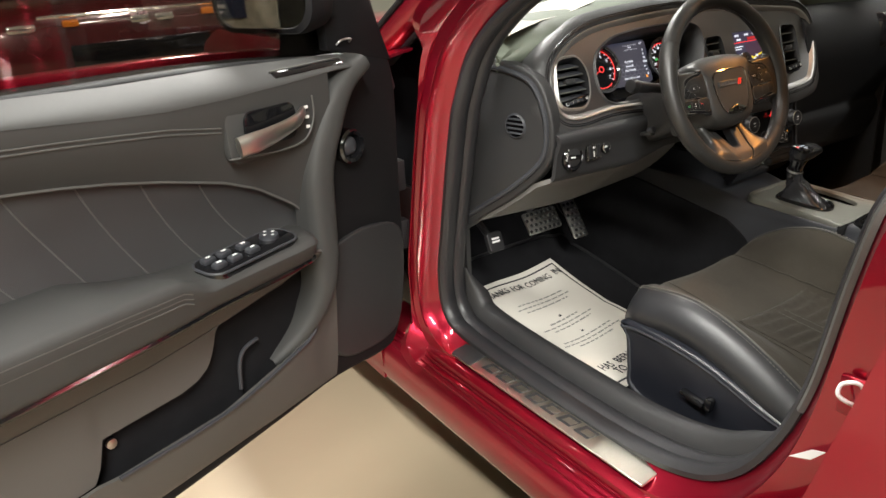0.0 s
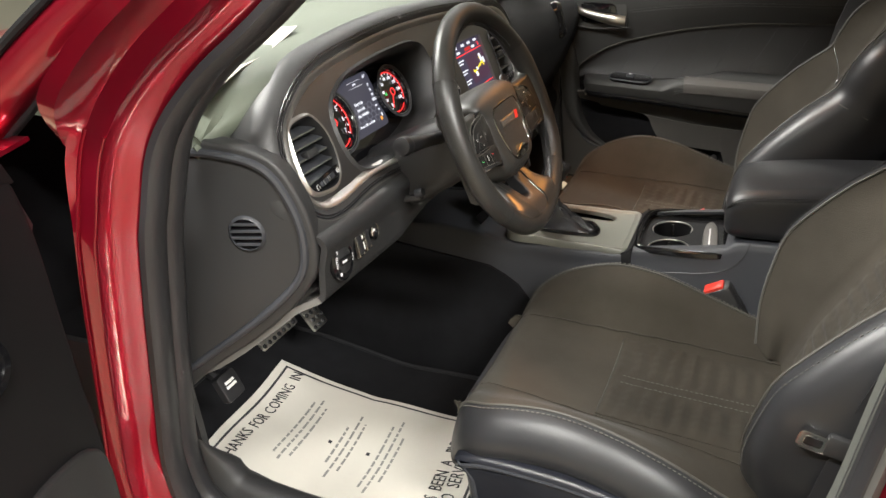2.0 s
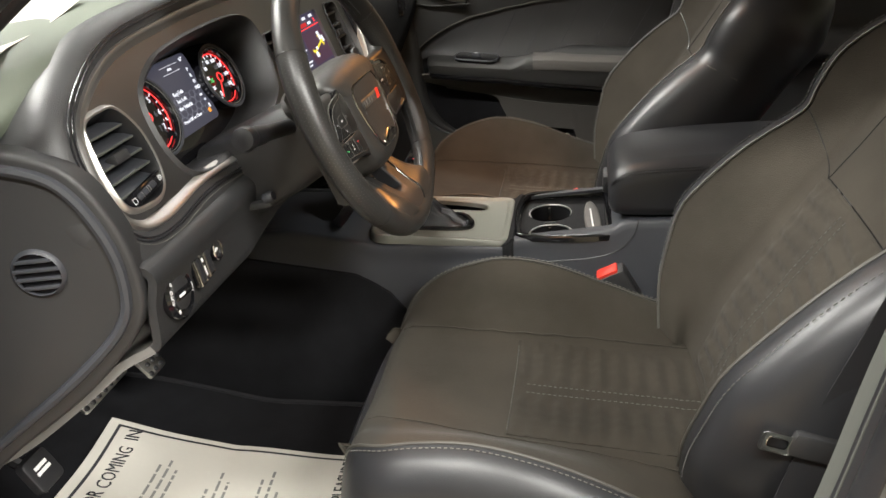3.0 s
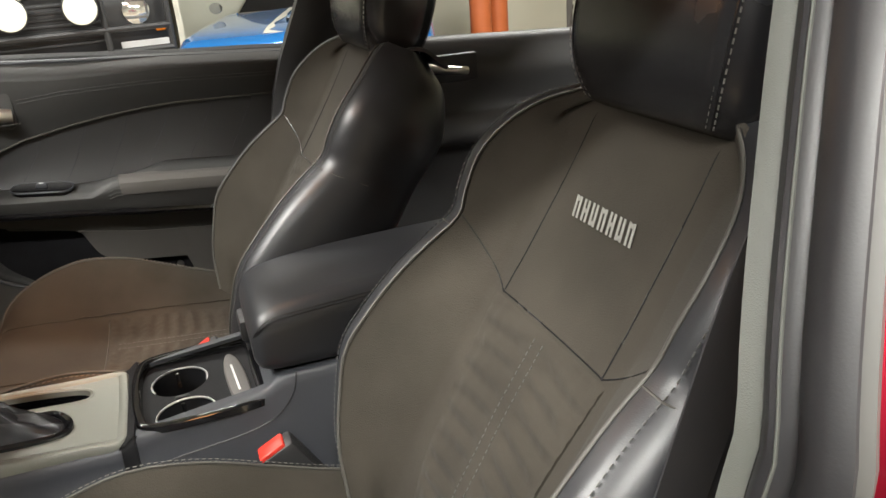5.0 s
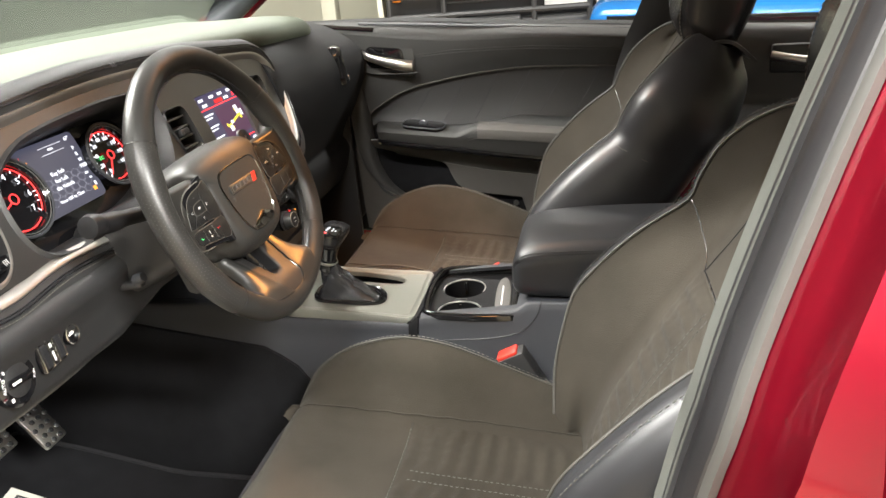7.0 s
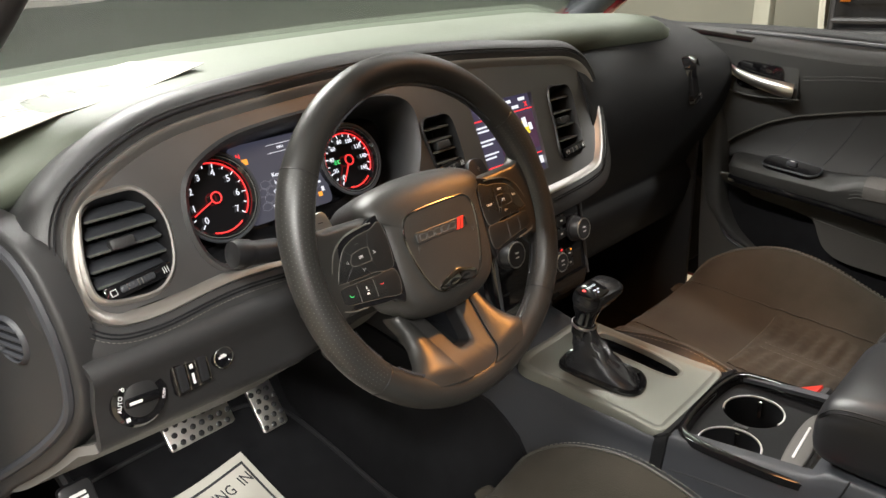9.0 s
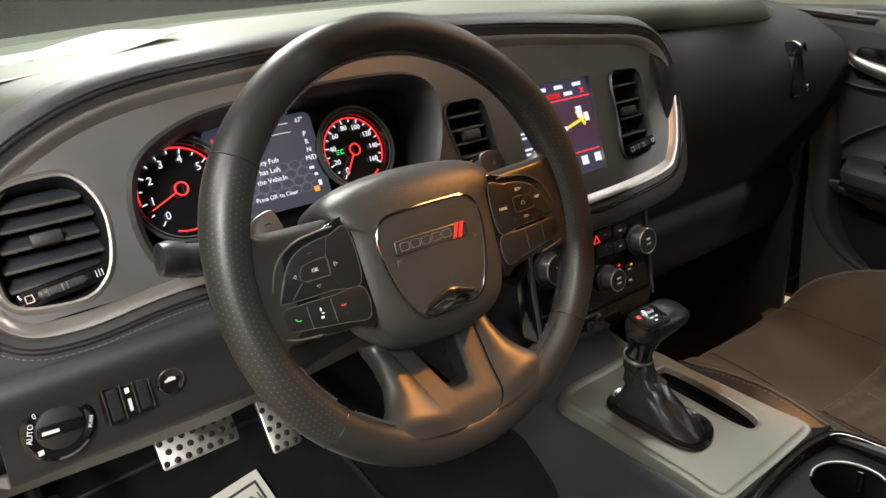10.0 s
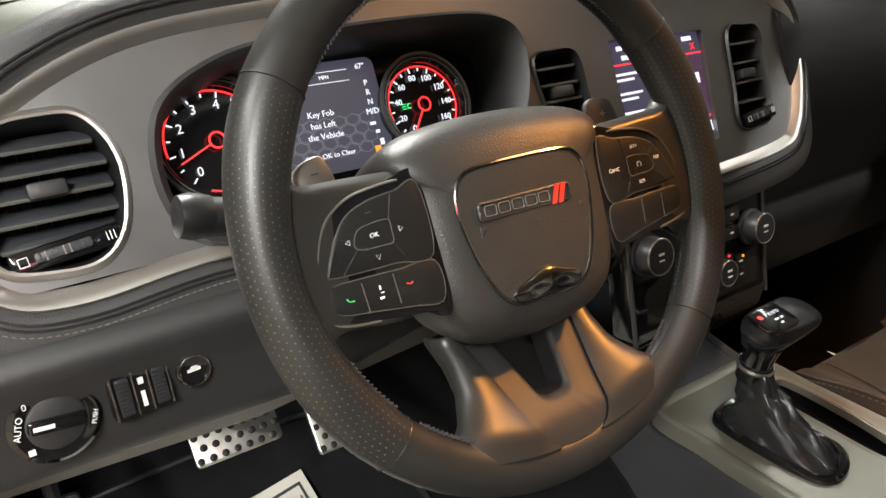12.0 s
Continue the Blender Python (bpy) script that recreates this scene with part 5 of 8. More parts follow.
V_OUT = [(0.050, -0.080), (0.0475, -0.092), (0.0400, -0.120), (0.0325, -0.148), (0.0270, -0.1600), (0.0170, -0.1665), (0.0, -0.1680)]
V_IN = [(0.026, -0.080), (0.0238, -0.092), (0.0180, -0.112), (0.0125, -0.130), (0.0095, -0.1345), (0.0050, -0.1360), (0.0, -0.1362)]
vo, vi = spline(V_OUT, 26), spline(V_IN, 26)
vo = np.concatenate([vo, vo[-2::-1] * np.array((-1, 1))])
vi = np.concatenate([vi, vi[-2::-1] * np.array((-1, 1))])
rows = []
for (xo, yo), (xi, yi) in zip(vo, vi):
    row = []
    for f, h in ((0.0, -0.012), (0.0, -0.001), (0.06, 0.0012), (0.2, 0.0006), (0.5, 0.0), (0.85, 0.0), (0.95, -0.001), (1.0, -0.004), (1.0, -0.016)):
        x, y = xo + (xi - xo) * f, yo + (yi - yo) * f
        row.append((x, y, lower_z(y) + h))
    rows.append(row)
vf("lower_spoke", loft(rows, ring_closed=False), SPOKE, wheel, "satin grey V-shaped lower spoke", WH)
vf("spoke_edge", tube([(x * 1.015, y - 0.0008, lower_z(y) + 0.0004) for x, y in vo], 0.0013, 6), GLOSS, wheel, "", WH)
vf("spoke_wall", loft([[(x, y, lower_z(y) - 0.004) for x, y in vi], [(x * 0.98, y + 0.0005, lower_z(y) - 0.022) for x, y in vi]], ring_closed=False), BLACK, wheel, "", WH)
for sx in (-1, 1):
    rows = []
    for f in np.linspace(0, 1, 18):
        y0 = -0.080 - 0.086 * f
        xi = float(np.interp(-y0, [-q[1] for q in V_OUT], [q[0] for q in V_OUT]))
        xo = float(np.interp(f, (0, 0.3, 0.55, 0.75, 0.9, 1.0), (0.062, 0.060, 0.063, 0.073, 0.088, 0.100)))
        yo = y0 + 0.016 * f
        z = lower_z(y0)
        rows.append([(sx * x, y, zz0) for x, y, zz0 in spline([(xi, y0, z + 0.0006), (xi + 0.25 * (xo - xi), y0 + 0.2 * (yo - y0), z + 0.0022), (xi + 0.7 * (xo - xi), y0 + 0.7 * (yo - y0), z + 0.0016), (xo, yo, z - 0.004), (xo, yo, z - 0.014)], 14)])
    vf("leather_cheek", sheet(rows, 0.003) if sx < 0 else sheet([r[::-1] for r in rows], 0.003), WHEEL_LEATHER, wheel, "leather cheek beside the lower spoke", WH)
    stitches("cheek_stitching", [tuple(WH @ Vector(r[-3])) for r in rows[:13]], wheel, step=0.0042, r=0.0005, length=0.003, mat=PLASTIC_GREY)


# ---- centre console ----
console = thing("centre_console", "black centre console with a satin metal shifter plate", "console", (0.01, -0.45, 0.3))


def console_top(y):
    return float(np.interp(y, (-1.0, -0.600, -0.580, -0.43, -0.405, -0.39, -0.15, 0.0, 0.58), (0.656, 0.656, 0.640, 0.624, 0.620, 0.607, 0.607, 0.64, 0.64)))


def console_row(y, o=0.0):
    """A section across the console, from one side over the top to the other; o lies outwards."""
    top, c = console_top(y), 0.011
    w = float(np.interp(y, (-1.0, -0.60, -0.42, -0.15, 0.1), (0.100, 0.104, 0.108, 0.104, 0.118)))
    half = [(w + 0.058 + o, 0.29), (w + 0.048 + o, 0.42), (w + 0.026 + o, 0.53), (w + 0.006 + o, top - 0.030), (w + 0.001 + o, top - 0.010), (w - 0.005 + 0.7 * o, top - 0.001 + 0.7 * o), (w - 0.020, top + o)]
    return [(c - x, y, z) for x, z in half] + [(c + x, y, z) for x, z in half[::-1]]


CONSOLE_YS = np.r_[np.linspace(0.58, -0.10, 14), np.linspace(-0.13, -0.62, 40), np.linspace(-0.66, -1.0, 8)]
for side in (1, -1):
    rows = [spline(console_row(y)[::side][:7], 30)[::side] for y in CONSOLE_YS]
    vf("console_body", sheet(rows, 0.006), PLASTIC_GREY, console, "blue-black grained console side")
for side in (1, -1):
    rows = []
    for y in np.linspace(0.56, -0.34, 28):
        top = float(np.interp(y, (-0.34, -0.25, -0.17, -0.11, 0.02, 0.15, 0.56), (0.34, 0.44, 0.528, 0.558, 0.580, 0.600, 0.63)))
        face = spline(console_row(y, 0.006)[::side][:7], 40)
        zs_ = np.linspace(0.285, top, 12)
        row = [(float(np.interp(z, face[:, 2], face[:, 0])), y, z) for z in zs_]
        row.append((row[-1][0] + side * 0.007, y, top + 0.001))
        rows.append(row[::side])
    vf("tunnel_carpet", sheet(rows, 0.003), CARPET, console, "black carpet on the tunnel side")
for y0, y1 in ((0.58, -0.135), (-0.578, -1.0)):
    vf("console_top", sheet([[(x, y, console_top(y) - 0.0005) for x in np.linspace(0.011 - 0.092, 0.011 + 0.092, 9)] for y in np.linspace(y0, y1, 16)], 0.008), PLASTIC_GREY, console)
vf("console_band", sheet([spline(console_row(y, o), 56) for y, o in ((-0.384, -0.002), (-0.3855, 0.0030), (-0.391, 0.0046), (-0.398, 0.0046), (-0.404, 0.0030), (-0.406, -0.002))], 0.002), PANEL_BLACK, console, "black band between shifter plate and cup holder")
for sx in (1, -1):
    seam = []
    for y, z in spline([(-0.415, 0.578), (-0.47, 0.584), (-0.54, 0.590), (-0.585, 0.602), (-0.612, 0.628), (-0.622, 0.655)], 30):
        row = spline(console_row(y), 80)
        row = row[:36] if sx > 0 else row[:43:-1]
        x = float(np.interp(z, row[:, 2], row[:, 0]))
        seam.append((x - sx * 0.0006, y, z))
    vf("seam", tube(seam, 0.0011, 5), BLACK, console)
CT = plane_m((0.012, -0.27, 0.615), (1, 0, 0), (0, 1, 0.05))
PL_OUT = spline([(-0.088, 0.128), (0.0, 0.136), (0.088, 0.128), (0.094, 0.05), (0.096, -0.06), (0.096, -0.112), (0.05, -0.120), (-0.05, -0.122), (-0.096, -0.116), (-0.097, -0.06), (-0.094, 0.05)], 72, True)
BOOT = spline([(-0.050, 0.080), (-0.020, 0.088), (0.004, 0.082), (0.010, 0.060), (0.012, 0.0), (0.010, -0.028), (-0.010, -0.046), (-0.036, -0.052), (-0.054, -0.040), (-0.060, 0.0), (-0.060, 0.060)], 48, True)
SLOT = spline([(0.050, 0.082), (0.066, 0.085), (0.078, 0.074), (0.076, 0.0), (0.066, -0.056), (0.050, -0.070), (0.036, -0.060), (0.036, 0.0), (0.040, 0.066)], 40, True)
plate = part("shifter_plate", holed(PL_OUT, (BOOT, SLOT), 0.012), PLATE, console, "satin metal shifter plate", CT @ Matrix.Translation((0, 0, 0.0035)))
vf("plate_rim", loft([np.c_[grow(PL_OUT, o), np.full(len(PL_OUT), h)] for o, h in ((-0.012, 0.0034), (-0.008, 0.0052), (-0.003, 0.0066), (0.001, 0.0056), (0.004, 0.001), (0.005, -0.010))]), PLATE, plate, "raised edge of the shifter plate", CT)
vf("slot_rim", loft([np.c_[grow(SLOT, o), np.full(len(SLOT), h)] for o, h in ((0.006, 0.0036), (0.003, 0.0046), (0.000, 0.003), (-0.002, -0.004))]), PLATE, plate, "", CT)
vf("slot_tray", loft([np.c_[SLOT, np.full(len(SLOT), 0.003)], np.c_[grow(SLOT, -0.001), np.full(len(SLOT), -0.02)], np.c_[grow(SLOT, -0.005), np.full(len(SLOT), -0.022)], np.c_[grow(SLOT, -0.0135), np.full(len(SLOT), -0.022)]]), GLOSS, plate, "black tray beside the shifter", CT)
vf("boot_surround", loft([np.c_[grow(BOOT, o), np.full(len(BOOT), h)] for o, h in ((0.003, 0.002), (0.002, 0.0075), (-0.001, 0.0098), (-0.006, 0.0088), (-0.008, 0.005), (-0.009, -0.004))]), GLOSS, plate, "gloss black shifter surround", CT)
rings = []
bc = BOOT.mean(0)
for k, (s, z, ox, oy) in enumerate(((0.94, 0.000, 0, 0), (0.86, 0.009, 0, 0.002), (0.72, 0.015, 0.0, 0.008), (0.64, 0.025, 0.0, 0.014), (0.50, 0.032, 0.0, 0.022), (0.47, 0.042, 0.0, 0.026), (0.36, 0.050, 0.0, 0.032), (0.34, 0.062, 0, 0.036), (0.27, 0.070, 0, 0.038))):
    ring = []
    for j, (x, y) in enumerate(BOOT):
        a = TAU * j / len(BOOT)
        q = s * (1 + (0.10 * math.sin(5 * a + 1.3 * k) + 0.05 * math.sin(9 * a - 2 * k)) * min(1.0, k / 2))
        ring.append((bc[0] + ox + (x - bc[0]) * q, bc[1] + oy + (y - bc[1]) * q * (1 - 0.03 * k), z + 0.003 * math.sin(3 * a + k)))
    rings.append(ring)
vf("boot", loft(rings, caps=True), LEATHER_SMOOTH, console, "creased black leather shifter boot", CT)
SH = CT @ pose(bc[0] + 0.0, bc[1] + 0.042, 0.066, 10, 0, 0)
shift = vf("shifter_stem", lathe([(0.0165, -0.010), (0.0170, 0.0), (0.0185, 0.004), (0.0185, 0.009), (0.0160, 0.012), (0.0165, 0.024), (0.0195, 0.038), (0.001, 0.040)], 28), GLOSS, console, "gloss black shifter stem", SH)
vf("stem_ring", lathe([(0.0185, -0.0025), (0.0195, 0.0), (0.0185, 0.0025), (0.001, 0.0025)], 28), SATIN, shift, "satin ring", SH @ Matrix.Translation((0, 0, 0.007)))
hd = [[(x * s + ox, y * s2 + 0.002, z + dz * (x * s) / 0.05) for x, y in rounded(0.088, 0.052, 0.022, 6)] for s, s2, z, ox, dz in ((0.38, 0.66, 0.030, 0.0, 0), (0.46, 0.76, 0.040, 0.002, 0), (0.80, 0.90, 0.046, 0.014, 0.004), (1.02, 0.98, 0.053, 0.022, 0.004), (1.05, 0.96, 0.058, 0.024, 0.002), (0.94, 0.82, 0.064, 0.021, 0.0), (0.55, 0.5, 0.068, 0.010, 0), (0.2, 0.2, 0.0685, 0.006, 0))]
vf("shift_knob", loft(hd, caps=True), LEATHER_SMOOTH, shift, "black leather shift knob", SH)
vf("knob_top", prism(rounded(0.046, 0.036, 0.007, 4), 0.005, 0.0012), GLOSS, shift, "gloss black gear display", SH @ Matrix.Translation((0.0, 0.001, 0.0700)))
lettering("P R N D", 0.0062, WHITE_GLOW, shift, SH @ Matrix.Translation((0.004, 0.006, 0.0702)), "gear_letter", extrude=0.0001)
bars([(-0.015, 0.006, 0.005, 0.005)], 0.0006, RED_GLOW, shift, SH @ Matrix.Translation((0, 0, 0.0701)), "gear_lamp")
bars([(0.000, -0.003, 0.006, 0.0022), (0.008, -0.003, 0.004, 0.0022), (0.001, -0.009, 0.004, 0.002)], 0.0003, WHITE_GLOW, shift, SH @ Matrix.Translation((0, 0, 0.0701)))
# cup holders
CU = plane_m((0.009, -0.486, 0.6265), (1, 0, 0), (0, 1, -0.02))
cupbox = spline([(-0.092, 0.060), (-0.060, 0.073), (0.0, 0.078), (0.060, 0.076), (0.094, 0.062), (0.100, 0.0), (0.100, -0.070), (0.085, -0.082), (0.0, -0.084), (-0.085, -0.086), (-0.098, -0.076), (-0.100, 0.0)], 64, True)
C1, C2 = disc(0.041, 40, 0.031, 0.022), disc(0.041, 40, -0.063, 0.016)
C2 = [(max(x, -0.094), y) for x, y in C2]
cups = part("cup_holder", holed(grow(cupbox, -0.003), (C1, C2), 0.004), PANEL_BLACK, console, "black cup holder with two bright rings", CU @ Matrix.Translation((0, 0, -0.013)))
vf("cup_frame", loft([np.c_[grow(cupbox, o), np.full(len(cupbox), h)] for o, h in ((-0.004, -0.018), (-0.003, -0.001), (-0.001, 0.0022), (0.004, 0.0030), (0.008, 0.001), (0.0095, -0.008))]), GLOSS, cups, "gloss black frame", CU)
for c in (C1, C2):
    c = np.array(c)
    vf("cup_well", loft([np.c_[grow(c, 0.001), np.full(40, -0.0135)], np.c_[c, np.full(40, -0.016)], np.c_[grow(c, -0.004), np.full(40, -0.075)], np.c_[grow(c, -0.012), np.full(40, -0.078)], np.c_[grow(c, -0.039), np.full(40, -0.078)]]), BLACK, cups, "", CU)
    arc = np.roll(grow(c, -0.0012), 12, axis=0)[:26]
    vf("cup_ring", tube(np.c_[arc, np.full(len(arc), -0.0135)], 0.0016, 6), SATIN, cups, "bright ring", CU)
    box_part("cup_clip", (0, 0, 0), (0.004, 0.006, 0.026), CHROME, cups, 0.001, CU @ Matrix.Translation((c[:, 0].mean() + 0.034, c[:, 1].mean() + 0.004, -0.030)))
box_part("divider", (-0.016, 0.020, -0.020), (0.008, 0.020, 0.018), BLACK, cups, 0.002, CU)
oval = [(0.083 * math.copysign(abs(math.cos(a)) ** 0.8, math.cos(a)), 0.0145 * math.sin(a)) for a in np.linspace(0, TAU, 40, endpoint=False)]
SLM = CU @ Matrix.Translation((-0.015, -0.059, -0.006)) @ pose(0, 0, 0, 6, 0, 4)
vf("card_slot", prism(oval, 0.010, 0.003, 3), KNEE, cups, "grey oval card slot", SLM)
box_part("slot_mark", (0.004, 0.002, 0.0004), (0.078, 0.0032, 0.0014), WHITE_MARK, cups, 0.0006, SLM)
# arm rest: a padded lid with rolled edges
rings = []
for y, w, z0, z1, r in ((-0.572, 0.084, 0.676, 0.712, 0.012), (-0.578, 0.094, 0.664, 0.728, 0.022), (-0.592, 0.101, 0.659, 0.742, 0.026), (-0.63, 0.104, 0.657, 0.752, 0.027), (-0.72, 0.105, 0.657, 0.760, 0.028), (-0.85, 0.105, 0.657, 0.764, 0.028), (-0.95, 0.103, 0.657, 0.762, 0.028), (-0.985, 0.088, 0.662, 0.740, 0.026)):
    o = np.array(rounded(2 * w, z1 - z0, min(r, (z1 - z0) / 2 - 0.001), 7))
    rings.append([(0.010 + x, y, (z0 + z1) / 2 + z + (0.010 * (1 - (x / w) ** 2) if z > 0 else 0)) for x, z in o])
arm = vf("arm_rest", loft(np.array([spline(np.array(rings)[:, j], 40) for j in range(len(rings[0]))]).transpose(1, 0, 2), caps=True), LEATHER, console, "padded black leather arm rest")
for sx in (-1, 1):
    for dz in (0.0, 0.005):
        vf("seam", tube([(0.010 + sx * (x + 0.0012), y, z - dz) for x, y, z in spline([(0.080, -0.5725, 0.706), (0.0925, -0.581, 0.726), (0.0985, -0.60, 0.7415), (0.1015, -0.65, 0.7480), (0.1020, -0.80, 0.7550), (0.1010, -0.95, 0.7530)], 40)], 0.0009, 5), BLACK, arm)
box_part("arm_latch", (0.070, -0.572, 0.668), (0.055, 0.018, 0.034), PLASTIC, arm, 0.005, None, "black arm rest latch")


def buckle(x, y, z, turn):
    b = thing("seat_buckle", "black seat belt buckle with a red button", "seat belt", (x, y, z - 0.12), "seat belt buckles")
    m = pose(x, y, z, -28, turn, 0)
    box_part("casing", (0, 0, -0.045), (0.034, 0.052, 0.10), PLASTIC, b, 0.008, m)
    box_part("red_button", (0, 0.004, 0.004), (0.026, 0.038, 0.010), RED_PLASTIC, b, 0.003, m, "red release button")
    box_part("strap", (0, 0.0, -0.15), (0.014, 0.046, 0.14), RUBBER, b, 0.004, m)


buckle(-0.150, -0.575, 0.585, -4)
buckle(0.155, -0.505, 0.60, 4)

belt = thing("seat_belt", "black seat belt hanging by the centre pillar with a silver tongue", "seat belt", (-0.67, -0.75, 0.40))
bp = spline([(-0.700, -0.955, 1.26), (-0.682, -0.905, 1.10), (-0.668, -0.862, 0.98), (-0.664, -0.815, 0.82), (-0.662, -0.770, 0.665), (-0.664, -0.735, 0.50), (-0.668, -0.715, 0.38)], 40)
rows = []
for p in bp:
    rows.append([(p[0] + o, p[1] + d, p[2] + 0.3 * d) for o, d in ((-0.0012, -0.022), (0.0, 0.0), (-0.0012, 0.022))])
vf("webbing", sheet(rows, 0.0016), RUBBER, belt, "black woven webbing")
TG = plane_m((-0.668, -0.765, 0.672), (0, 1, 0.25), (0, -0.25, 1))
box_part("tongue_cover", (0.0, 0.0, 0.0), (0.056, 0.030, 0.014), PLASTIC, belt, 0.005, TG, "black plastic tongue cover")
vf("tongue", frame_of(rounded(0.020, 0.012, 0.003, 4, 0.040, -0.004), rounded(0.036, 0.024, 0.006, 4, 0.040, -0.004), 0.0024, 0.0, front=0.0004), CHROME, belt, "silver tongue", TG)


# ---- pedals and floor papers ----
def pedal(name, label, m, w, h, grid):
    p = thing(name, label, "pedal", m.translation, "pedals")
    pl = vf("pedal_plate", prism(rounded(w, h, 0.006, 5), 0.006, 0.002), PEDAL, p, "brushed aluminium pedal plate", m)
    for i in range(grid[0]):
        for j in range(grid[1]):
            x = -w / 2 + w * (i + 0.5 + (0.25 if j % 2 else -0.25)) / (grid[0] + 0.2) + 0.002
            y = -h / 2 + h * (j + 0.5) / grid[1]
            vf("rubber_stud", lathe([(0.0048, -0.002), (0.0048, 0.002), (0.0035, 0.003), (0.001, 0.003)], 10), RUBBER, pl, "", m @ Matrix.Translation((x, y, 0)))
    arm_pts = spline([(0, 0, -0.006), (0, 0.03, -0.03), (0.0, 0.12, -0.05)], 10)
    vf("pedal_arm", tube(arm_pts, 0.010, 8), RUBBER, p, "", m)


pedal("brake_pedal", "drilled aluminium brake pedal with rubber studs", plane_m((-0.442, 0.235, 0.546), (1, 0, 0), (0, 0.75, 1)), 0.115, 0.062, (7, 4))
pedal("accelerator_pedal", "tall drilled aluminium accelerator pedal with rubber studs", plane_m((-0.312, 0.250, 0.520), (1, 0, 0), (0, 0.70, 1)), 0.050, 0.125, (3, 8))
fb = thing("parking_brake_pedal", "small black parking brake pedal with white marking", "pedal", (-0.66, 0.16, 0.55), "pedals")
FB = plane_m((-0.655, 0.165, 0.560), (1, 0, 0), (0, 0.45, 1))
vf("pad", prism(rounded(0.045, 0.050, 0.008), 0.014, 0.003), RUBBER, fb, "", FB)
bars([(0, 0.008, 0.022, 0.005), (0, 0.0, 0.024, 0.005)], 0.0006, WHITE_MARK, fb, FB)
vf("lever", tube([(-0.655, 0.17, 0.55), (-0.66, 0.24, 0.60), (-0.66, 0.34, 0.72)], 0.009, 8), RUBBER, fb)

rest = thing("foot_rest", "ribbed black rubber foot rest", "foot rest", (-0.64, 0.4, 0.38))
RST = plane_m((-0.645, 0.42, 0.385), (1, 0, 0), (0, 1, 0.75))
vf("pad", prism(rounded(0.10, 0.22, 0.01), 0.02, 0.004), RUBBER, rest, "", RST)
for i in range(8):
    box_part("rib", (-0.04 + i * 0.0115, 0, 0.002), (0.005, 0.19, 0.006), RUBBER, rest, 0.002, RST)

mat_ob = thing("floor_mat", "black carpet floor mat", "floor mat", (-0.45, 0.1, 0.33))
vf("mat", sheet([[(x, y, floor_z(x, y) + 0.012) for x in np.linspace(-0.70, -0.175, 14)] for y in np.linspace(0.43, -0.35, 18)], 0.010), CARPET, mat_ob)
vf("mat_edge", tube([(x, y, floor_z(x, y) + 0.014) for x, y in spline([(-0.69, 0.42), (-0.45, 0.425), (-0.25, 0.42), (-0.19, 0.38), (-0.178, 0.1), (-0.178, -0.34)], 60)], 0.005, 6), RUBBER, mat_ob)

# printed paper mat on the floor
pm = thing("paper_mat", "printed white paper floor mat, slightly creased", "paper", (-0.45, 0.1, 0.34))
PA, PB, PC = np.array((-0.646, 0.308)), np.array((-0.330, 0.330)), np.array((-0.648, -0.232))
PD = PB + PC - PA
def paper_pt(u, v, lift=0.0):
    q = PA * (1 - u) * (1 - v) + PB * u * (1 - v) + PC * (1 - u) * v + PD * u * v
    wave = 0.004 * math.sin(7 * u + 3 * v) + 0.003 * math.sin(11 * v - 4 * u) + 0.010 * max(0, 0.12 - v) * 8 * u * (1 - u)
    return (q[0], q[1], floor_z(*q) + 0.023 + wave + 0.004 + lift)


vf("sheet", sheet([[paper_pt(u, v) for u in np.linspace(0, 1, 24)] for v in np.linspace(0, 1, 36)], 0.0008), PAPER, pm)
def paper_bar(u0, u1, v0, v1):
    n = max(2, int(abs(u1 - u0) * 24) + 2)
    k = max(2, int(abs(v1 - v0) * 36) + 2)
    return sheet([[paper_pt(u, v, 0.0012) for u in np.linspace(u0, u1, n)] for v in np.linspace(v0, v1, k)], 0.0003)


for u0, u1, v0, v1 in ((0.04, 0.96, 0.035, 0.045), (0.04, 0.96, 0.955, 0.965), (0.035, 0.048, 0.035, 0.965), (0.952, 0.965, 0.035, 0.965)):
    vf("printed_line", paper_bar(u0, u1, v0, v1), INK, pm)
rnd = random.Random(4)
for v, u0, u1 in [(0.235, 0.24, 0.76), (0.265, 0.20, 0.80), (0.295, 0.26, 0.74), (0.415, 0.34, 0.66), (0.445, 0.22, 0.78), (0.475, 0.30, 0.72), (0.585, 0.22, 0.76), (0.615, 0.18, 0.82), (0.645, 0.30, 0.70)]:
    u = u0
    while u < u1:
        w = rnd.uniform(0.025, 0.075)
        vf("printed_word", paper_bar(u, min(u + w, u1), v - 0.0045, v + 0.0045), GREY_INK, pm)
        u += w + 0.014
for v in (0.385, 0.545):
    vf("printed_dot", paper_bar(0.488, 0.512, v - 0.007, v + 0.007), INK, pm)


def paper_text(s, size, u, v, spread):
    words = s.split()
    total = sum(len(w) for w in words) + 0.6 * (len(words) - 1)
    at = -total / 2
    for w in words:
        paper_word(w, size, u + (at + len(w) / 2) * size * spread * 0.00074 / 0.00036 * 1.02, v, spread)
        at += len(w) + 0.6


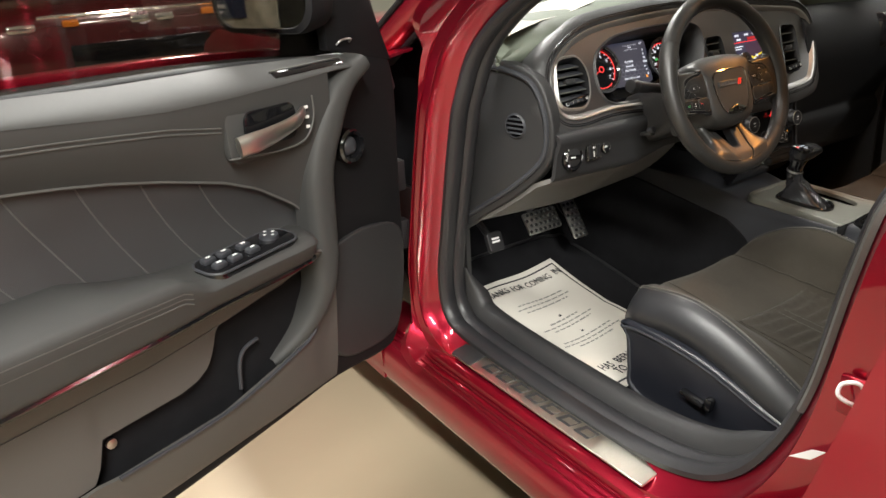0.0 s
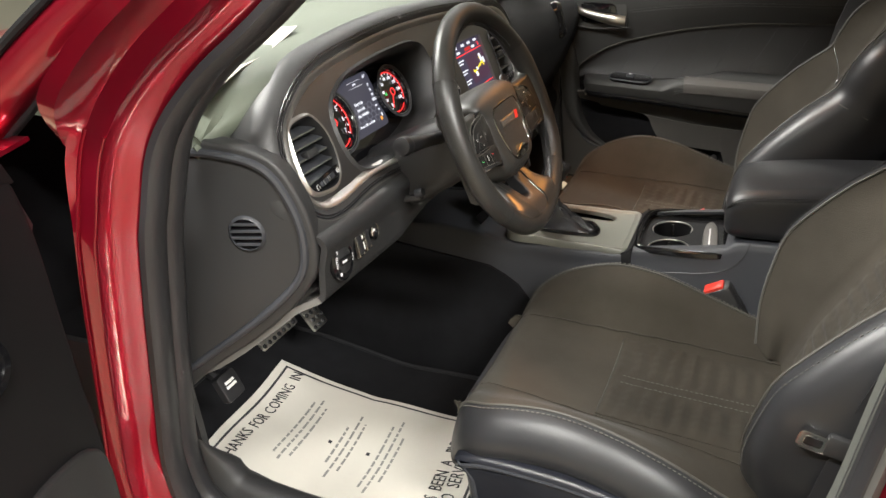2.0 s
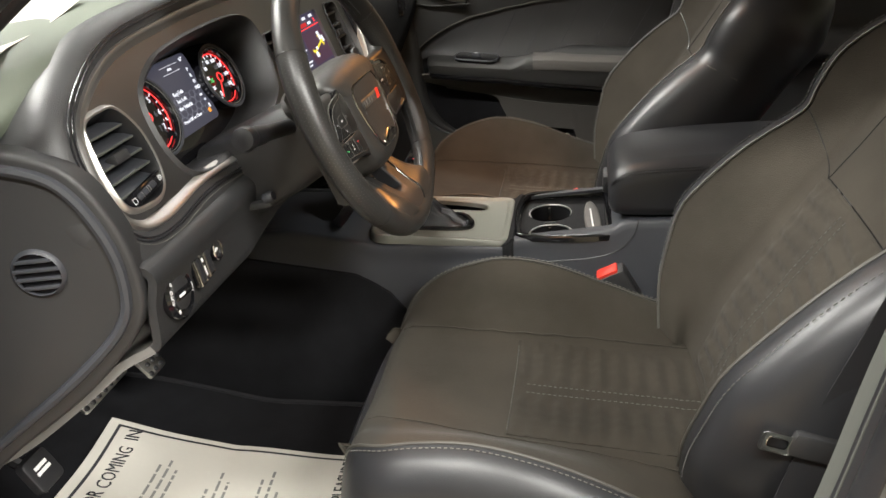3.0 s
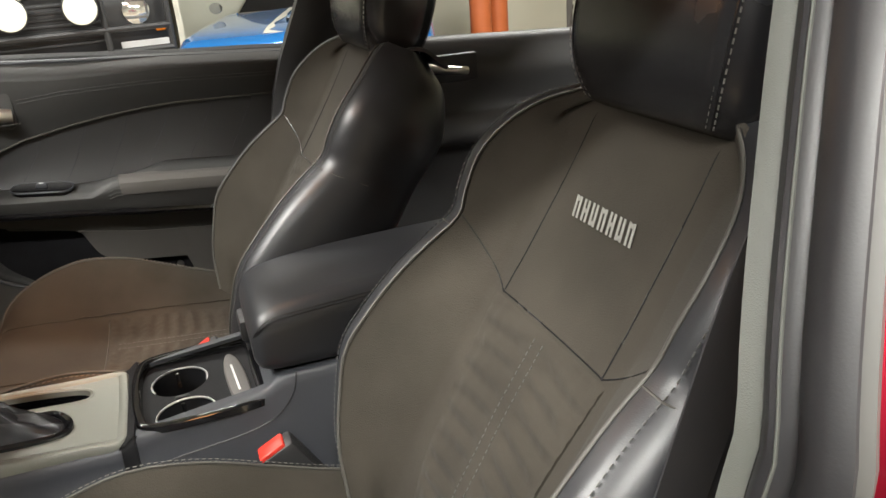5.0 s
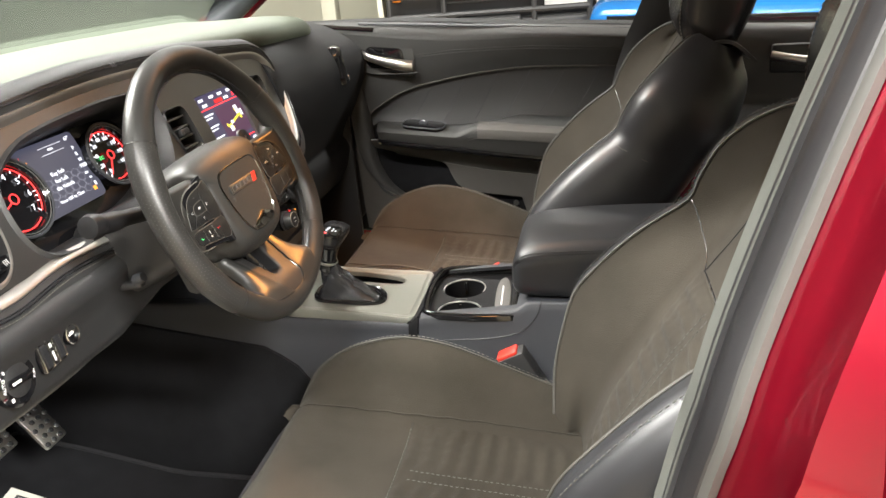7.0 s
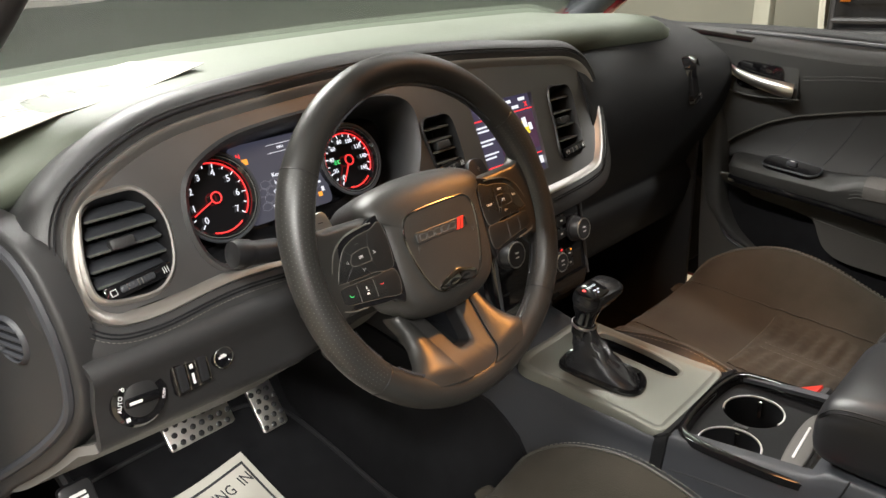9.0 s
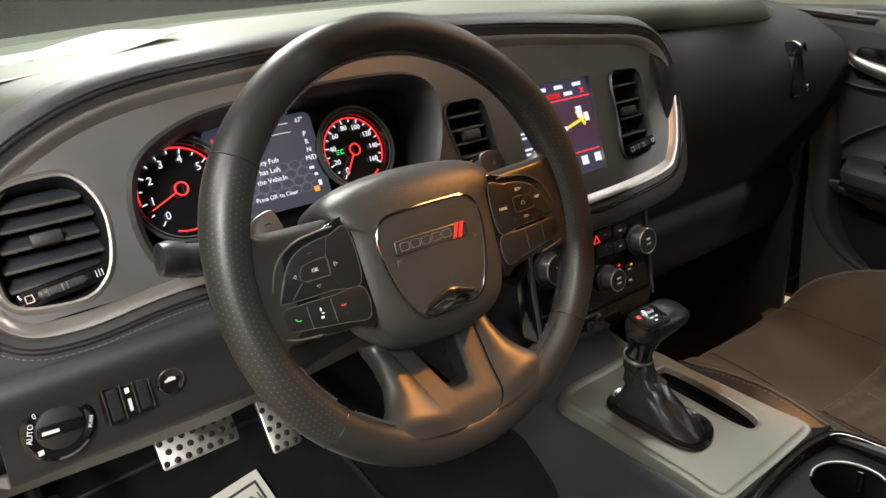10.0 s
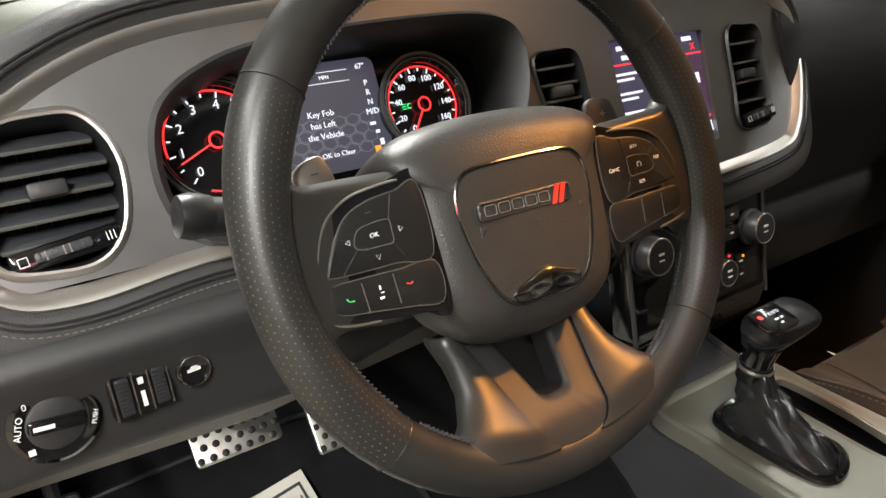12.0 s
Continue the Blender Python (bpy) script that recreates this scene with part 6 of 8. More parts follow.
def paper_word(s, size, u, v, spread):
    q = Vector(paper_pt(u, v, 0.0014))
    e = Vector(paper_pt(u + 0.05, v, 0.0014)) - Vector(paper_pt(u - 0.05, v, 0.0014))
    f = Vector(paper_pt(u, v - 0.06, 0.0014)) - Vector(paper_pt(u, v + 0.06, 0.0014))
    lettering(s, size, INK, pm, plane_m(q + Vector((0, 0, 0.0022)), e, f), "printed_word", 0.0003, stretch=spread)


paper_text("THANKS FOR COMING IN", 0.036, 0.49, 0.105, 0.66)
paper_text("IT HAS BEEN A PLEASURE", 0.036, 0.50, 0.855, 0.60)
paper_text("TO SERVE YOU", 0.036, 0.50, 0.91, 0.62)

dp = thing("paper_sheet", "white printed paper lying on the dashboard", "paper", (-0.5, 0.15, 1.09))
def dash_pt(u, v):
    a, b, c, d = (np.array(q) for q in ((-0.715, 0.035, 1.066), (-0.70, 0.21, 1.078), (-0.417, 0.076, 1.116), (-0.46, 0.185, 1.112)))
    q = a * (1 - u) * (1 - v) + b * (1 - u) * v + c * u * (1 - v) + d * u * v
    e = max(0.0, (abs(q[0]) - 0.60) / 0.15)
    return (q[0], q[1], max(top_z(q[0]) - 0.02 * e + 0.006, q[2]) + 0.003 * (1 + math.sin(6 * u + 2 * v)))


vf("sheet", sheet([[dash_pt(u, v) for u in np.linspace(0, 1, 14)] for v in np.linspace(0, 1, 12)], 0.0008), PAPER, dp)
for v in (0.45, 0.55, 0.65, 0.75, 0.85):
    bm = bmesh.new()
    for k in range(6):
        x, y, z = dash_pt(0.25 + 0.09 * k, v)
        box(bm, (x, y, z + 0.0015), (0.018, 0.003, 0.0004), 0)
    part("printed_line", bm, GREY_INK, dp)


# ---- seats ----
RECLINE = radians(27)


def lerp(table, v):
    return float(np.interp(v, [a for a, _ in table], [b for _, b in table]))


def smooth_rows(rows, n):
    """Refines rows of points along and across."""
    rows = [spline(r, n) for r in rows]
    g = np.array(rows)
    return np.array([spline(g[:, j], 3 * len(rows)) for j in range(g.shape[1])]).transpose(1, 0, 2)


def car_seat(cx, dy, dz, driver, label):
    seat = thing("car_seat", label, "car seat", (cx, -0.5 + dy, 0.3), "front seats")
    P = lambda x, y, z: (cx + x, y + dy, z + dz)  # noqa: E731
    ZC = [(-0.74, 0.485), (-0.6, 0.497), (-0.42, 0.512), (-0.30, 0.535), (-0.245, 0.538), (-0.225, 0.522), (-0.212, 0.50)]
    ZB = [(-0.74, 0.520), (-0.66, 0.542), (-0.58, 0.574), (-0.50, 0.608), (-0.43, 0.629), (-0.36, 0.625), (-0.29, 0.597), (-0.245, 0.565), (-0.225, 0.532), (-0.212, 0.50)]
    ZO = [(-0.74, 0.445), (-0.66, 0.477), (-0.59, 0.517), (-0.50, 0.557), (-0.42, 0.582), (-0.34, 0.582), (-0.28, 0.571), (-0.245, 0.558), (-0.225, 0.538), (-0.212, 0.51)]
    side = -1 if driver else 1
    ys = (-0.212, -0.225, -0.245, -0.28, -0.33, -0.40, -0.48, -0.56, -0.64, -0.74)
    top, left, right = [], [], []
    for y in ys:
        zc = lerp(ZC, y)
        zl, zr = lerp(ZO, y), lerp(ZB, y)
        wa = 0.205 - 0.045 * max(0, (y + 0.29) / 0.08) ** 2
        top.append([P(-wa, y, zl), P(-wa + 0.03, y, zl - 0.2 * (zl - zc)), P(-0.135, y, zc + 0.3 * (zl - zc)), P(-0.10, y, zc + 0.006), P(0, y, zc), P(0.10, y, zc + 0.006), P(0.135, y, zc + 0.3 * (zr - zc)), P(wa - 0.03, y, zr - 0.2 * (zr - zc)), P(wa, y, zr)])
        for sx, lst, zb in ((-1, left, zl), (1, right, zr)):
            lst.append([P(sx * wa, y, zb), P(sx * (wa + 0.022), y, zb - 0.012), P(sx * (wa + 0.041), y, zb - 0.036), P(sx * (wa + 0.045), y, zb - 0.060), P(sx * (wa + 0.032), y, zb - 0.085), P(sx * wa, y, min(0.42, zb - 0.09))])
    g = smooth_rows(top, 41)
    flat = g.reshape(-1, 3) - np.array((cx, dy, dz))

    def top_z(x, y):
        w = 1.0 / ((flat[:, 0] - x) ** 2 + (flat[:, 1] - y) ** 2 + 1e-6) ** 2
        return float((w * flat[:, 2]).sum() / w.sum())

    vf("cushion", sheet(g, 0.02), SUEDE, seat, "dark brown-black suede seat cushion")
    for lst in (left[::-1], right):
        vf("cushion_bolster", sheet(smooth_rows(lst, 18), 0.008), LEATHER, seat, "black leather side bolster")
    fr = [[P(x, -0.212 + o - 0.07 * (abs(x) / 0.215) ** 5, lerp(ZB, -0.212) + z) for x in np.linspace(-0.236, 0.236, 25)] for o, z in ((0.0, 0.001), (0.012, -0.02), (0.014, -0.05), (0.005, -0.085), (-0.02, -0.10))]
    vf("cushion_front", sheet(fr, 0.008), LEATHER, seat, "black leather cushion front")
    for k in (0, -1):
        line = g[:, k] + np.array((0, 0, 0.001))
        vf("piping", tube(line, 0.0022, 6), PIPING, seat)
        stitches("stitching", line + np.array((-0.009 if k == 0 else 0.009, 0, -0.0005)), seat, r=0.0005, mat=THREAD_DIM)
    # ribbed panel of the cushion
    rib = []
    for y in np.linspace(-0.425, -0.715, 110):
        f = min(1.0, (-0.425 - y) / 0.012)
        row = []
        for x in np.linspace(-0.112, 0.112, 41):
            gap = 0.0 if abs(x) < 0.013 else min(1.0, (abs(x) - 0.013) / 0.018)
            e = min(1.0, (0.112 - abs(x)) / 0.030)
            row.append(P(x, y, top_z(x, y) - 0.004 + 0.006 * min(1, 3 * f) + 0.0052 * f * gap * e * (0.5 - 0.5 * math.cos(TAU * (y + 0.425) / 0.029)) + 0.003 * (1 - gap) * f))
        rib.append(row)
    vf("ribbed_panel", sheet(rib, 0.006), SUEDE, seat, "quilted suede panel with cross ribs")
    for sx in (-0.010, 0.010):
        stitches("stitching", [P(sx, y, top_z(sx, y) + 0.0052) for y in np.linspace(-0.44, -0.71, 30)], seat, r=0.0005, mat=SEAM_GREY)
    stitches("stitching", [P(x, -0.428, top_z(x, -0.428) + 0.002) for x in np.linspace(-0.11, 0.11, 30)], seat, r=0.0005, mat=SEAM_GREY)
    for sx in (-1, 1):
        vf("panel_seam", tube([P(sx * (0.115 + 0.02 * t), y, top_z(sx * (0.115 + 0.02 * t), y) + 0.0012) for t, y in ((t, -0.235 - 0.48 * t) for t in np.linspace(0, 1, 30))], 0.0014, 5), SUEDE, seat)

    # backrest
    s, c = math.sin(RECLINE), math.cos(RECLINE)
    B = lambda x, v, f: (cx + x, -0.70 + dy - s * v + c * f, 0.50 + dz + c * v + s * f)  # noqa: E731
    HW = [(0, 0.20), (0.08, 0.240), (0.18, 0.263), (0.27, 0.263), (0.34, 0.253), (0.39, 0.246), (0.43, 0.252), (0.48, 0.256), (0.53, 0.240), (0.575, 0.200), (0.600, 0.15)]
    BK = [(0, -0.11), (0.3, -0.135), (0.48, -0.160), (0.56, -0.150), (0.605, -0.115)]
    FA = [(0, 0.055), (0.08, 0.095), (0.18, 0.112), (0.27, 0.095), (0.34, 0.066), (0.395, 0.040), (0.43, 0.042), (0.48, 0.040), (0.53, 0.025), (0.575, 0.005), (0.605, -0.02)]
    FC = [(0, 0.0), (0.12, 0.012), (0.25, 0.004), (0.40, -0.014), (0.50, -0.022), (0.575, -0.025), (0.605, -0.04)]
    vs = (0.0, 0.06, 0.12, 0.18, 0.24, 0.30, 0.35, 0.395, 0.43, 0.48, 0.53, 0.565, 0.59, 0.605)
    top, left, right, rear = [], [], [], []
    for v in vs:
        w, fa, fc = lerp(HW, v), lerp(FA, v), lerp(FC, v)
        wa = w - 0.042
        wi = min(0.135, w - 0.07)
        top.append([B(-wa, v, fa), B(-wa + 0.025, v, fa - 0.012 - 0.2 * (fa - fc)), B(-wi - 0.012, v, fc + 0.22 * (fa - fc)), B(-wi + 0.02, v, fc + 0.004), B(0, v, fc), B(wi - 0.02, v, fc + 0.004), B(wi + 0.012, v, fc + 0.22 * (fa - fc)), B(wa - 0.025, v, fa - 0.012 - 0.2 * (fa - fc)), B(wa, v, fa)])
        for sx, lst in ((-1, left), (1, right)):
            bk = lerp(BK, v)
            lst.append([B(sx * wa, v, fa), B(sx * (wa + 0.026), v, fa - 0.001), B(sx * (wa + 0.052), v, fa - 0.026), B(sx * (wa + 0.061), v, 0.5 * (fa - 0.028) + 0.5 * (bk + 0.05)), B(sx * (wa + 0.048), v, bk + 0.045), B(sx * (wa - 0.005), v, bk + 0.012), B(sx * 0.5 * w, v, bk), B(0, v, bk - 0.003)])
    g = smooth_rows(top, 41)
    flat = []
    for q in g.reshape(-1, 3):
        ry, rz = q[1] + 0.70 - dy, q[2] - 0.50 - dz
        flat.append((q[0] - cx, -s * ry + c * rz, c * ry + s * rz))
    flat = np.array(flat)

    def face_f(x, v):
        w = 1.0 / ((flat[:, 0] - x) ** 2 + (flat[:, 1] - v) ** 2 + 1e-6) ** 2
        return float((w * flat[:, 2]).sum() / w.sum())

    vf("backrest", sheet(g, 0.02), SUEDE, seat, "dark suede backrest")
    for lst in (left[::-1], right):
        vf("back_bolster", sheet(smooth_rows(lst, 26), 0.008), LEATHER, seat, "black leather backrest side")
    w = lerp(HW, 0.605)
    vf("back_top", sheet(smooth_rows([[B(x, 0.605 + h, f - (0.02 if abs(x) > 0.1 else 0)) for x in np.linspace(-w, w, 9)] for h, f in ((-0.002, -0.03), (0.008, -0.045), (0.012, -0.07), (0.0, -0.115))], 15), 0.006), LEATHER, seat)
    for k in (0, -1):
        line = g[:, k] + np.array((0, 0.001, 0))
        sx = -1 if k == 0 else 1
        vf("piping", tube(line, 0.0022, 6), PIPING, seat)
        stitches("stitching", line + np.array((-0.007 * sx * -1, -0.006, -0.003)), seat, mat=THREAD_DIM)
        stitches("stitching", line + np.array((0.0270 * sx, -0.0005, 0.0006)), seat, r=0.0006, mat=SEAM_GREY)
        q = int(len(line) * 0.52)
        vf("bolster_seam", tube([line[q], line[q] + np.array((0.0262 * sx, 0.0, 0.0)), line[q] + np.array((0.0525 * sx, -0.022, -0.011)), line[q] + np.array((0.0612 * sx, -0.070, -0.035))], 0.0012, 5), PIPING, seat)
    rib = []
    for v in np.linspace(0.02, 0.338, 110):
        f = min(1.0, (0.338 - v) / 0.012)
        wv = 0.088 + 0.030 * v / 0.33
        row = []
        for x in np.linspace(-1, 1, 41):
            gap = 0.0 if abs(x) < 0.12 else min(1.0, (abs(x) - 0.12) / 0.16)
            row.append(B(x * wv, v, face_f(x * wv, v) - 0.003 + 0.005 * min(1, 3 * f) + 0.0048 * f * gap * min(1.0, (1 - abs(x)) / 0.25) * (0.5 - 0.5 * math.cos(TAU * (v - 0.338 + 0.012 * abs(x)) / 0.029)) + 0.003 * (1 - gap) * f))
        rib.append(row)
    vf("ribbed_panel", sheet(rib, 0.006), SUEDE, seat, "quilted suede panel with cross ribs")
    vf("panel_seam", tube([B(x, 0.341, face_f(x, 0.341) + 0.0002) for x in np.linspace(-0.108, 0.108, 24)], 0.0010, 5), LEATHER_SMOOTH, seat)
    for sx in (-1, 1):
        vf("panel_seam", tube([B(sx * (0.108 - 0.006 * (v - 0.34) / 0.23), v, face_f(sx * (0.108 - 0.006 * (v - 0.34) / 0.23), v) + 0.0001) for v in np.linspace(0.34, 0.57, 24)], 0.0008, 5), LEATHER_SMOOTH, seat)
        vf("panel_seam", tube([B(sx * (0.108 + 0.105 * q), 0.340 + 0.062 * q, face_f(sx * (0.108 + 0.105 * q), 0.34 + 0.062 * q) + 0.0002) for q in np.linspace(0, 1, 14)], 0.0009, 5), LEATHER_SMOOTH, seat)
        stitches("stitching", [B(sx * 0.009, v, face_f(sx * 0.009, v) + 0.0055) for v in np.linspace(0.05, 0.33, 30)], seat, r=0.00045, mat=SEAM_GREY)
    if driver:
        M = plane_m(B(0.006, 0.468, lerp(FC, 0.468) + 0.003), (-1, 0, 0), (0, -s, c))
        slant = Matrix(((1, -0.22, 0, 0), (0, 1, 0, 0), (0, 0, 1, 0), (0, 0, 0, 1)))
        for i in range(7):
            bm = bmesh.new()
            for dx in (-0.0036, 0.0036):
                box(bm, (-0.051 + 0.0168 * i + dx, 0, 0.0004), (0.0038, 0.0235, 0.0010), 0.0003, slant, 1)
            box(bm, (-0.051 + 0.0168 * i, 0.0085 - 0.0085 * (i % 3), 0.0004), (0.0090, 0.0045, 0.0010), 0.0003, slant, 1)
            part("embroidered_mark", bm, EMBROIDERY, seat, "silver embroidered mark", M)
        M = plane_m(B(-0.2755, 0.462, -0.012), (0, c, s), (0.0, -s, c))
        tg = vf("airbag_tag", prism(rounded(0.050, 0.022, 0.003, 3), 0.002, 0.0005), PLASTIC_GREY, seat, "grey airbag tag", M @ Matrix.Translation((0, 0, -0.0)))
        lettering("AIRBAG", 0.012, WHITE_MARK, tg, M @ Matrix.Translation((0, 0, 0.0006)), "marking")
    # head rest
    hr = []
    for h, w, d, oy in ((-0.105, 0.105, 0.065, -0.010), (-0.10, 0.123, 0.090, -0.010), (-0.07, 0.139, 0.122, -0.006), (-0.02, 0.145, 0.138, 0.0), (0.04, 0.141, 0.138, 0.004), (0.09, 0.130, 0.118, 0.004), (0.115, 0.110, 0.088, 0.002), (0.122, 0.08, 0.05, 0.0)):
        hr.append([B(x, 0.685 + h, -0.030 + oy + f + 0.10 * (h + 0.1)) for x, f in rounded(2 * w, d, min(0.04, d * 0.48), 7)])
    hr = np.array(hr)
    hr = np.array([spline(hr[:, j], 28) for j in range(hr.shape[1])]).transpose(1, 0, 2)
    head = vf("headrest", loft(hr, caps=True), LEATHER_SMOOTH, seat, "smooth black leather headrest")
    for j in (4, 9):
        vf("seam", tube(hr[2:-2, j], 0.0016, 5), LEATHER_SMOOTH, head)
    for j, o in ((4, 0.005), (4, -0.005), (9, -0.005), (9, 0.005)):
        stitches("stitching", hr[2:-2, j] + np.array((o, 0.001, 0)), head, r=0.0006, mat=THREAD_DIM)
    for sx in (-0.05, 0.05):
        vf("headrest_post", tube([B(sx, 0.55, -0.07), B(sx, 0.62, -0.05)], 0.006, 8), CHROME, seat)
    # plastic side cover and runners
    for sx in (-1, 1):
        o = spline([(-0.255, 0.47), (-0.240, 0.495), (-0.30, 0.507), (-0.45, 0.495), (-0.60, 0.452), (-0.70, 0.43), (-0.71, 0.38), (-0.60, 0.335), (-0.40, 0.318), (-0.275, 0.345), (-0.262, 0.40)], 48, True)
        M = plane_m(P(sx * 0.252, 0, 0), (0, -sx * -1, 0) if sx > 0 else (0, -1, 0), (0, 0, 1))
        q = [(y + dy, z + dz) if sx > 0 else (-(y + dy), z + dz) for y, z in o]
        M = plane_m((cx + sx * 0.256, 0, 0), (0, 1, 0) if sx > 0 else (0, -1, 0), (0, 0, 1))
        cov = vf("side_cover", prism(q, 0.05, 0.012, 4), COVER_BLUE, seat, "dark plastic seat side cover", M)
        inner = [(a * 0.9 + 0.1 * np.mean([c0 for c0, _ in q]), b * 0.84 + 0.16 * np.mean([c1 for _, c1 in q])) for a, b in q]
        vf("cover_rim", frame_of(inner, grow(q, -0.010), 0.006, 0.004, front=0.004), PLASTIC_GREY, cov, "", M)
        if sx < 0:
            X = cx - 0.258
            box_part("adjust_switch", (0, 0, 0), (0.016, 0.055, 0.014), GLOSS, cov, 0.005, pose(X - 0.006, -0.445 + dy, 0.412 + dz, 8))
            box_part("adjust_switch", (0, 0, 0), (0.018, 0.016, 0.030), GLOSS, cov, 0.005, pose(X - 0.008, -0.485 + dy, 0.418 + dz, 8))
            vf("lumbar_knob", lathe([(0.015, -0.008), (0.015, 0.006), (0.012, 0.010), (0.001, 0.010)], 24), GLOSS, cov, "", pose(X, -0.60 + dy, 0.375 + dz, 0, -90, 0))
    for sx in (-0.19, 0.19):
        box_part("runner", P(sx, -0.46, 0.335 - dz), (0.04, 0.46, 0.06), RUBBER, seat, 0.006)
    return seat


car_seat(-0.385, 0.0, 0.0, True, "black leather and dark suede driver's seat with silver embroidery")
car_seat(0.385, 0.100, 0.012, False, "black leather and dark suede passenger seat with stitched bolsters")

# rear bench
bench = thing("rear_bench", "black leather rear bench seat", "car seat", (0, -1.6, 0.4))
vf("bench_cushion", sheet(smooth_rows([[(x, y, z + 0.01 * math.cos(9 * x)) for x in np.linspace(-0.68, 0.68, 15)] for y, z in ((-1.28, 0.36), (-1.27, 0.47), (-1.33, 0.505), (-1.5, 0.50), (-1.75, 0.48))], 40), 0.02), LEATHER, bench)
vf("bench_back", sheet(smooth_rows([[(x, y, z) for x in np.linspace(-0.68, 0.68, 15)] for y, z in ((-1.72, 0.48), (-1.76, 0.70), (-1.84, 0.95), (-1.90, 1.03), (-1.96, 1.03))], 40), 0.02), LEATHER, bench)
vf("parcel_shelf", sheet([[(x, y, 1.02) for x in np.linspace(-0.68, 0.68, 5)] for y in (-1.94, -2.4)], 0.02), PLASTIC, bench)
vf("bench_seam", tube([(0.0, y, z + 0.012) for y, z in spline([(-1.72, 0.50), (-1.755, 0.70), (-1.83, 0.95)], 12)], 0.003, 6), THREAD, bench)


# ---- doors ----
S_BELT = [(-0.10, 1.05), (0.0, 1.075), (0.076, 1.086), (0.308, 1.098), (0.495, 1.102), (0.64, 1.110), (1.06, 1.125)]
S_FOLD = [(0.0, 1.060), (0.105, 1.068), (0.236, 1.062), (0.348, 1.060), (0.445, 1.061), (0.528, 1.068), (0.666, 1.083), (1.06, 1.098)]
S_STITCH = [(0.30, 1.008), (0.356, 1.018), (0.45, 1.036), (0.533, 1.046), (0.606, 1.054), (0.672, 1.060), (1.06, 1.078)]
S_INSERT = [(0.173, 0.793), (0.179, 0.816), (0.22, 0.855), (0.287, 0.900), (0.351, 0.928), (0.447, 0.956), (0.532, 0.977), (0.607, 0.991), (0.674, 1.001), (1.06, 1.03)]
S_ARM = [(0.17, 0.785), (0.22, 0.810), (0.43, 0.815), (0.49, 0.822), (0.557, 0.835), (0.632, 0.860), (1.06, 0.868)]
S_LOW = [(0.17, 0.765), (0.263, 0.778), (0.45, 0.776), (0.753, 0.770), (1.06, 0.765)]


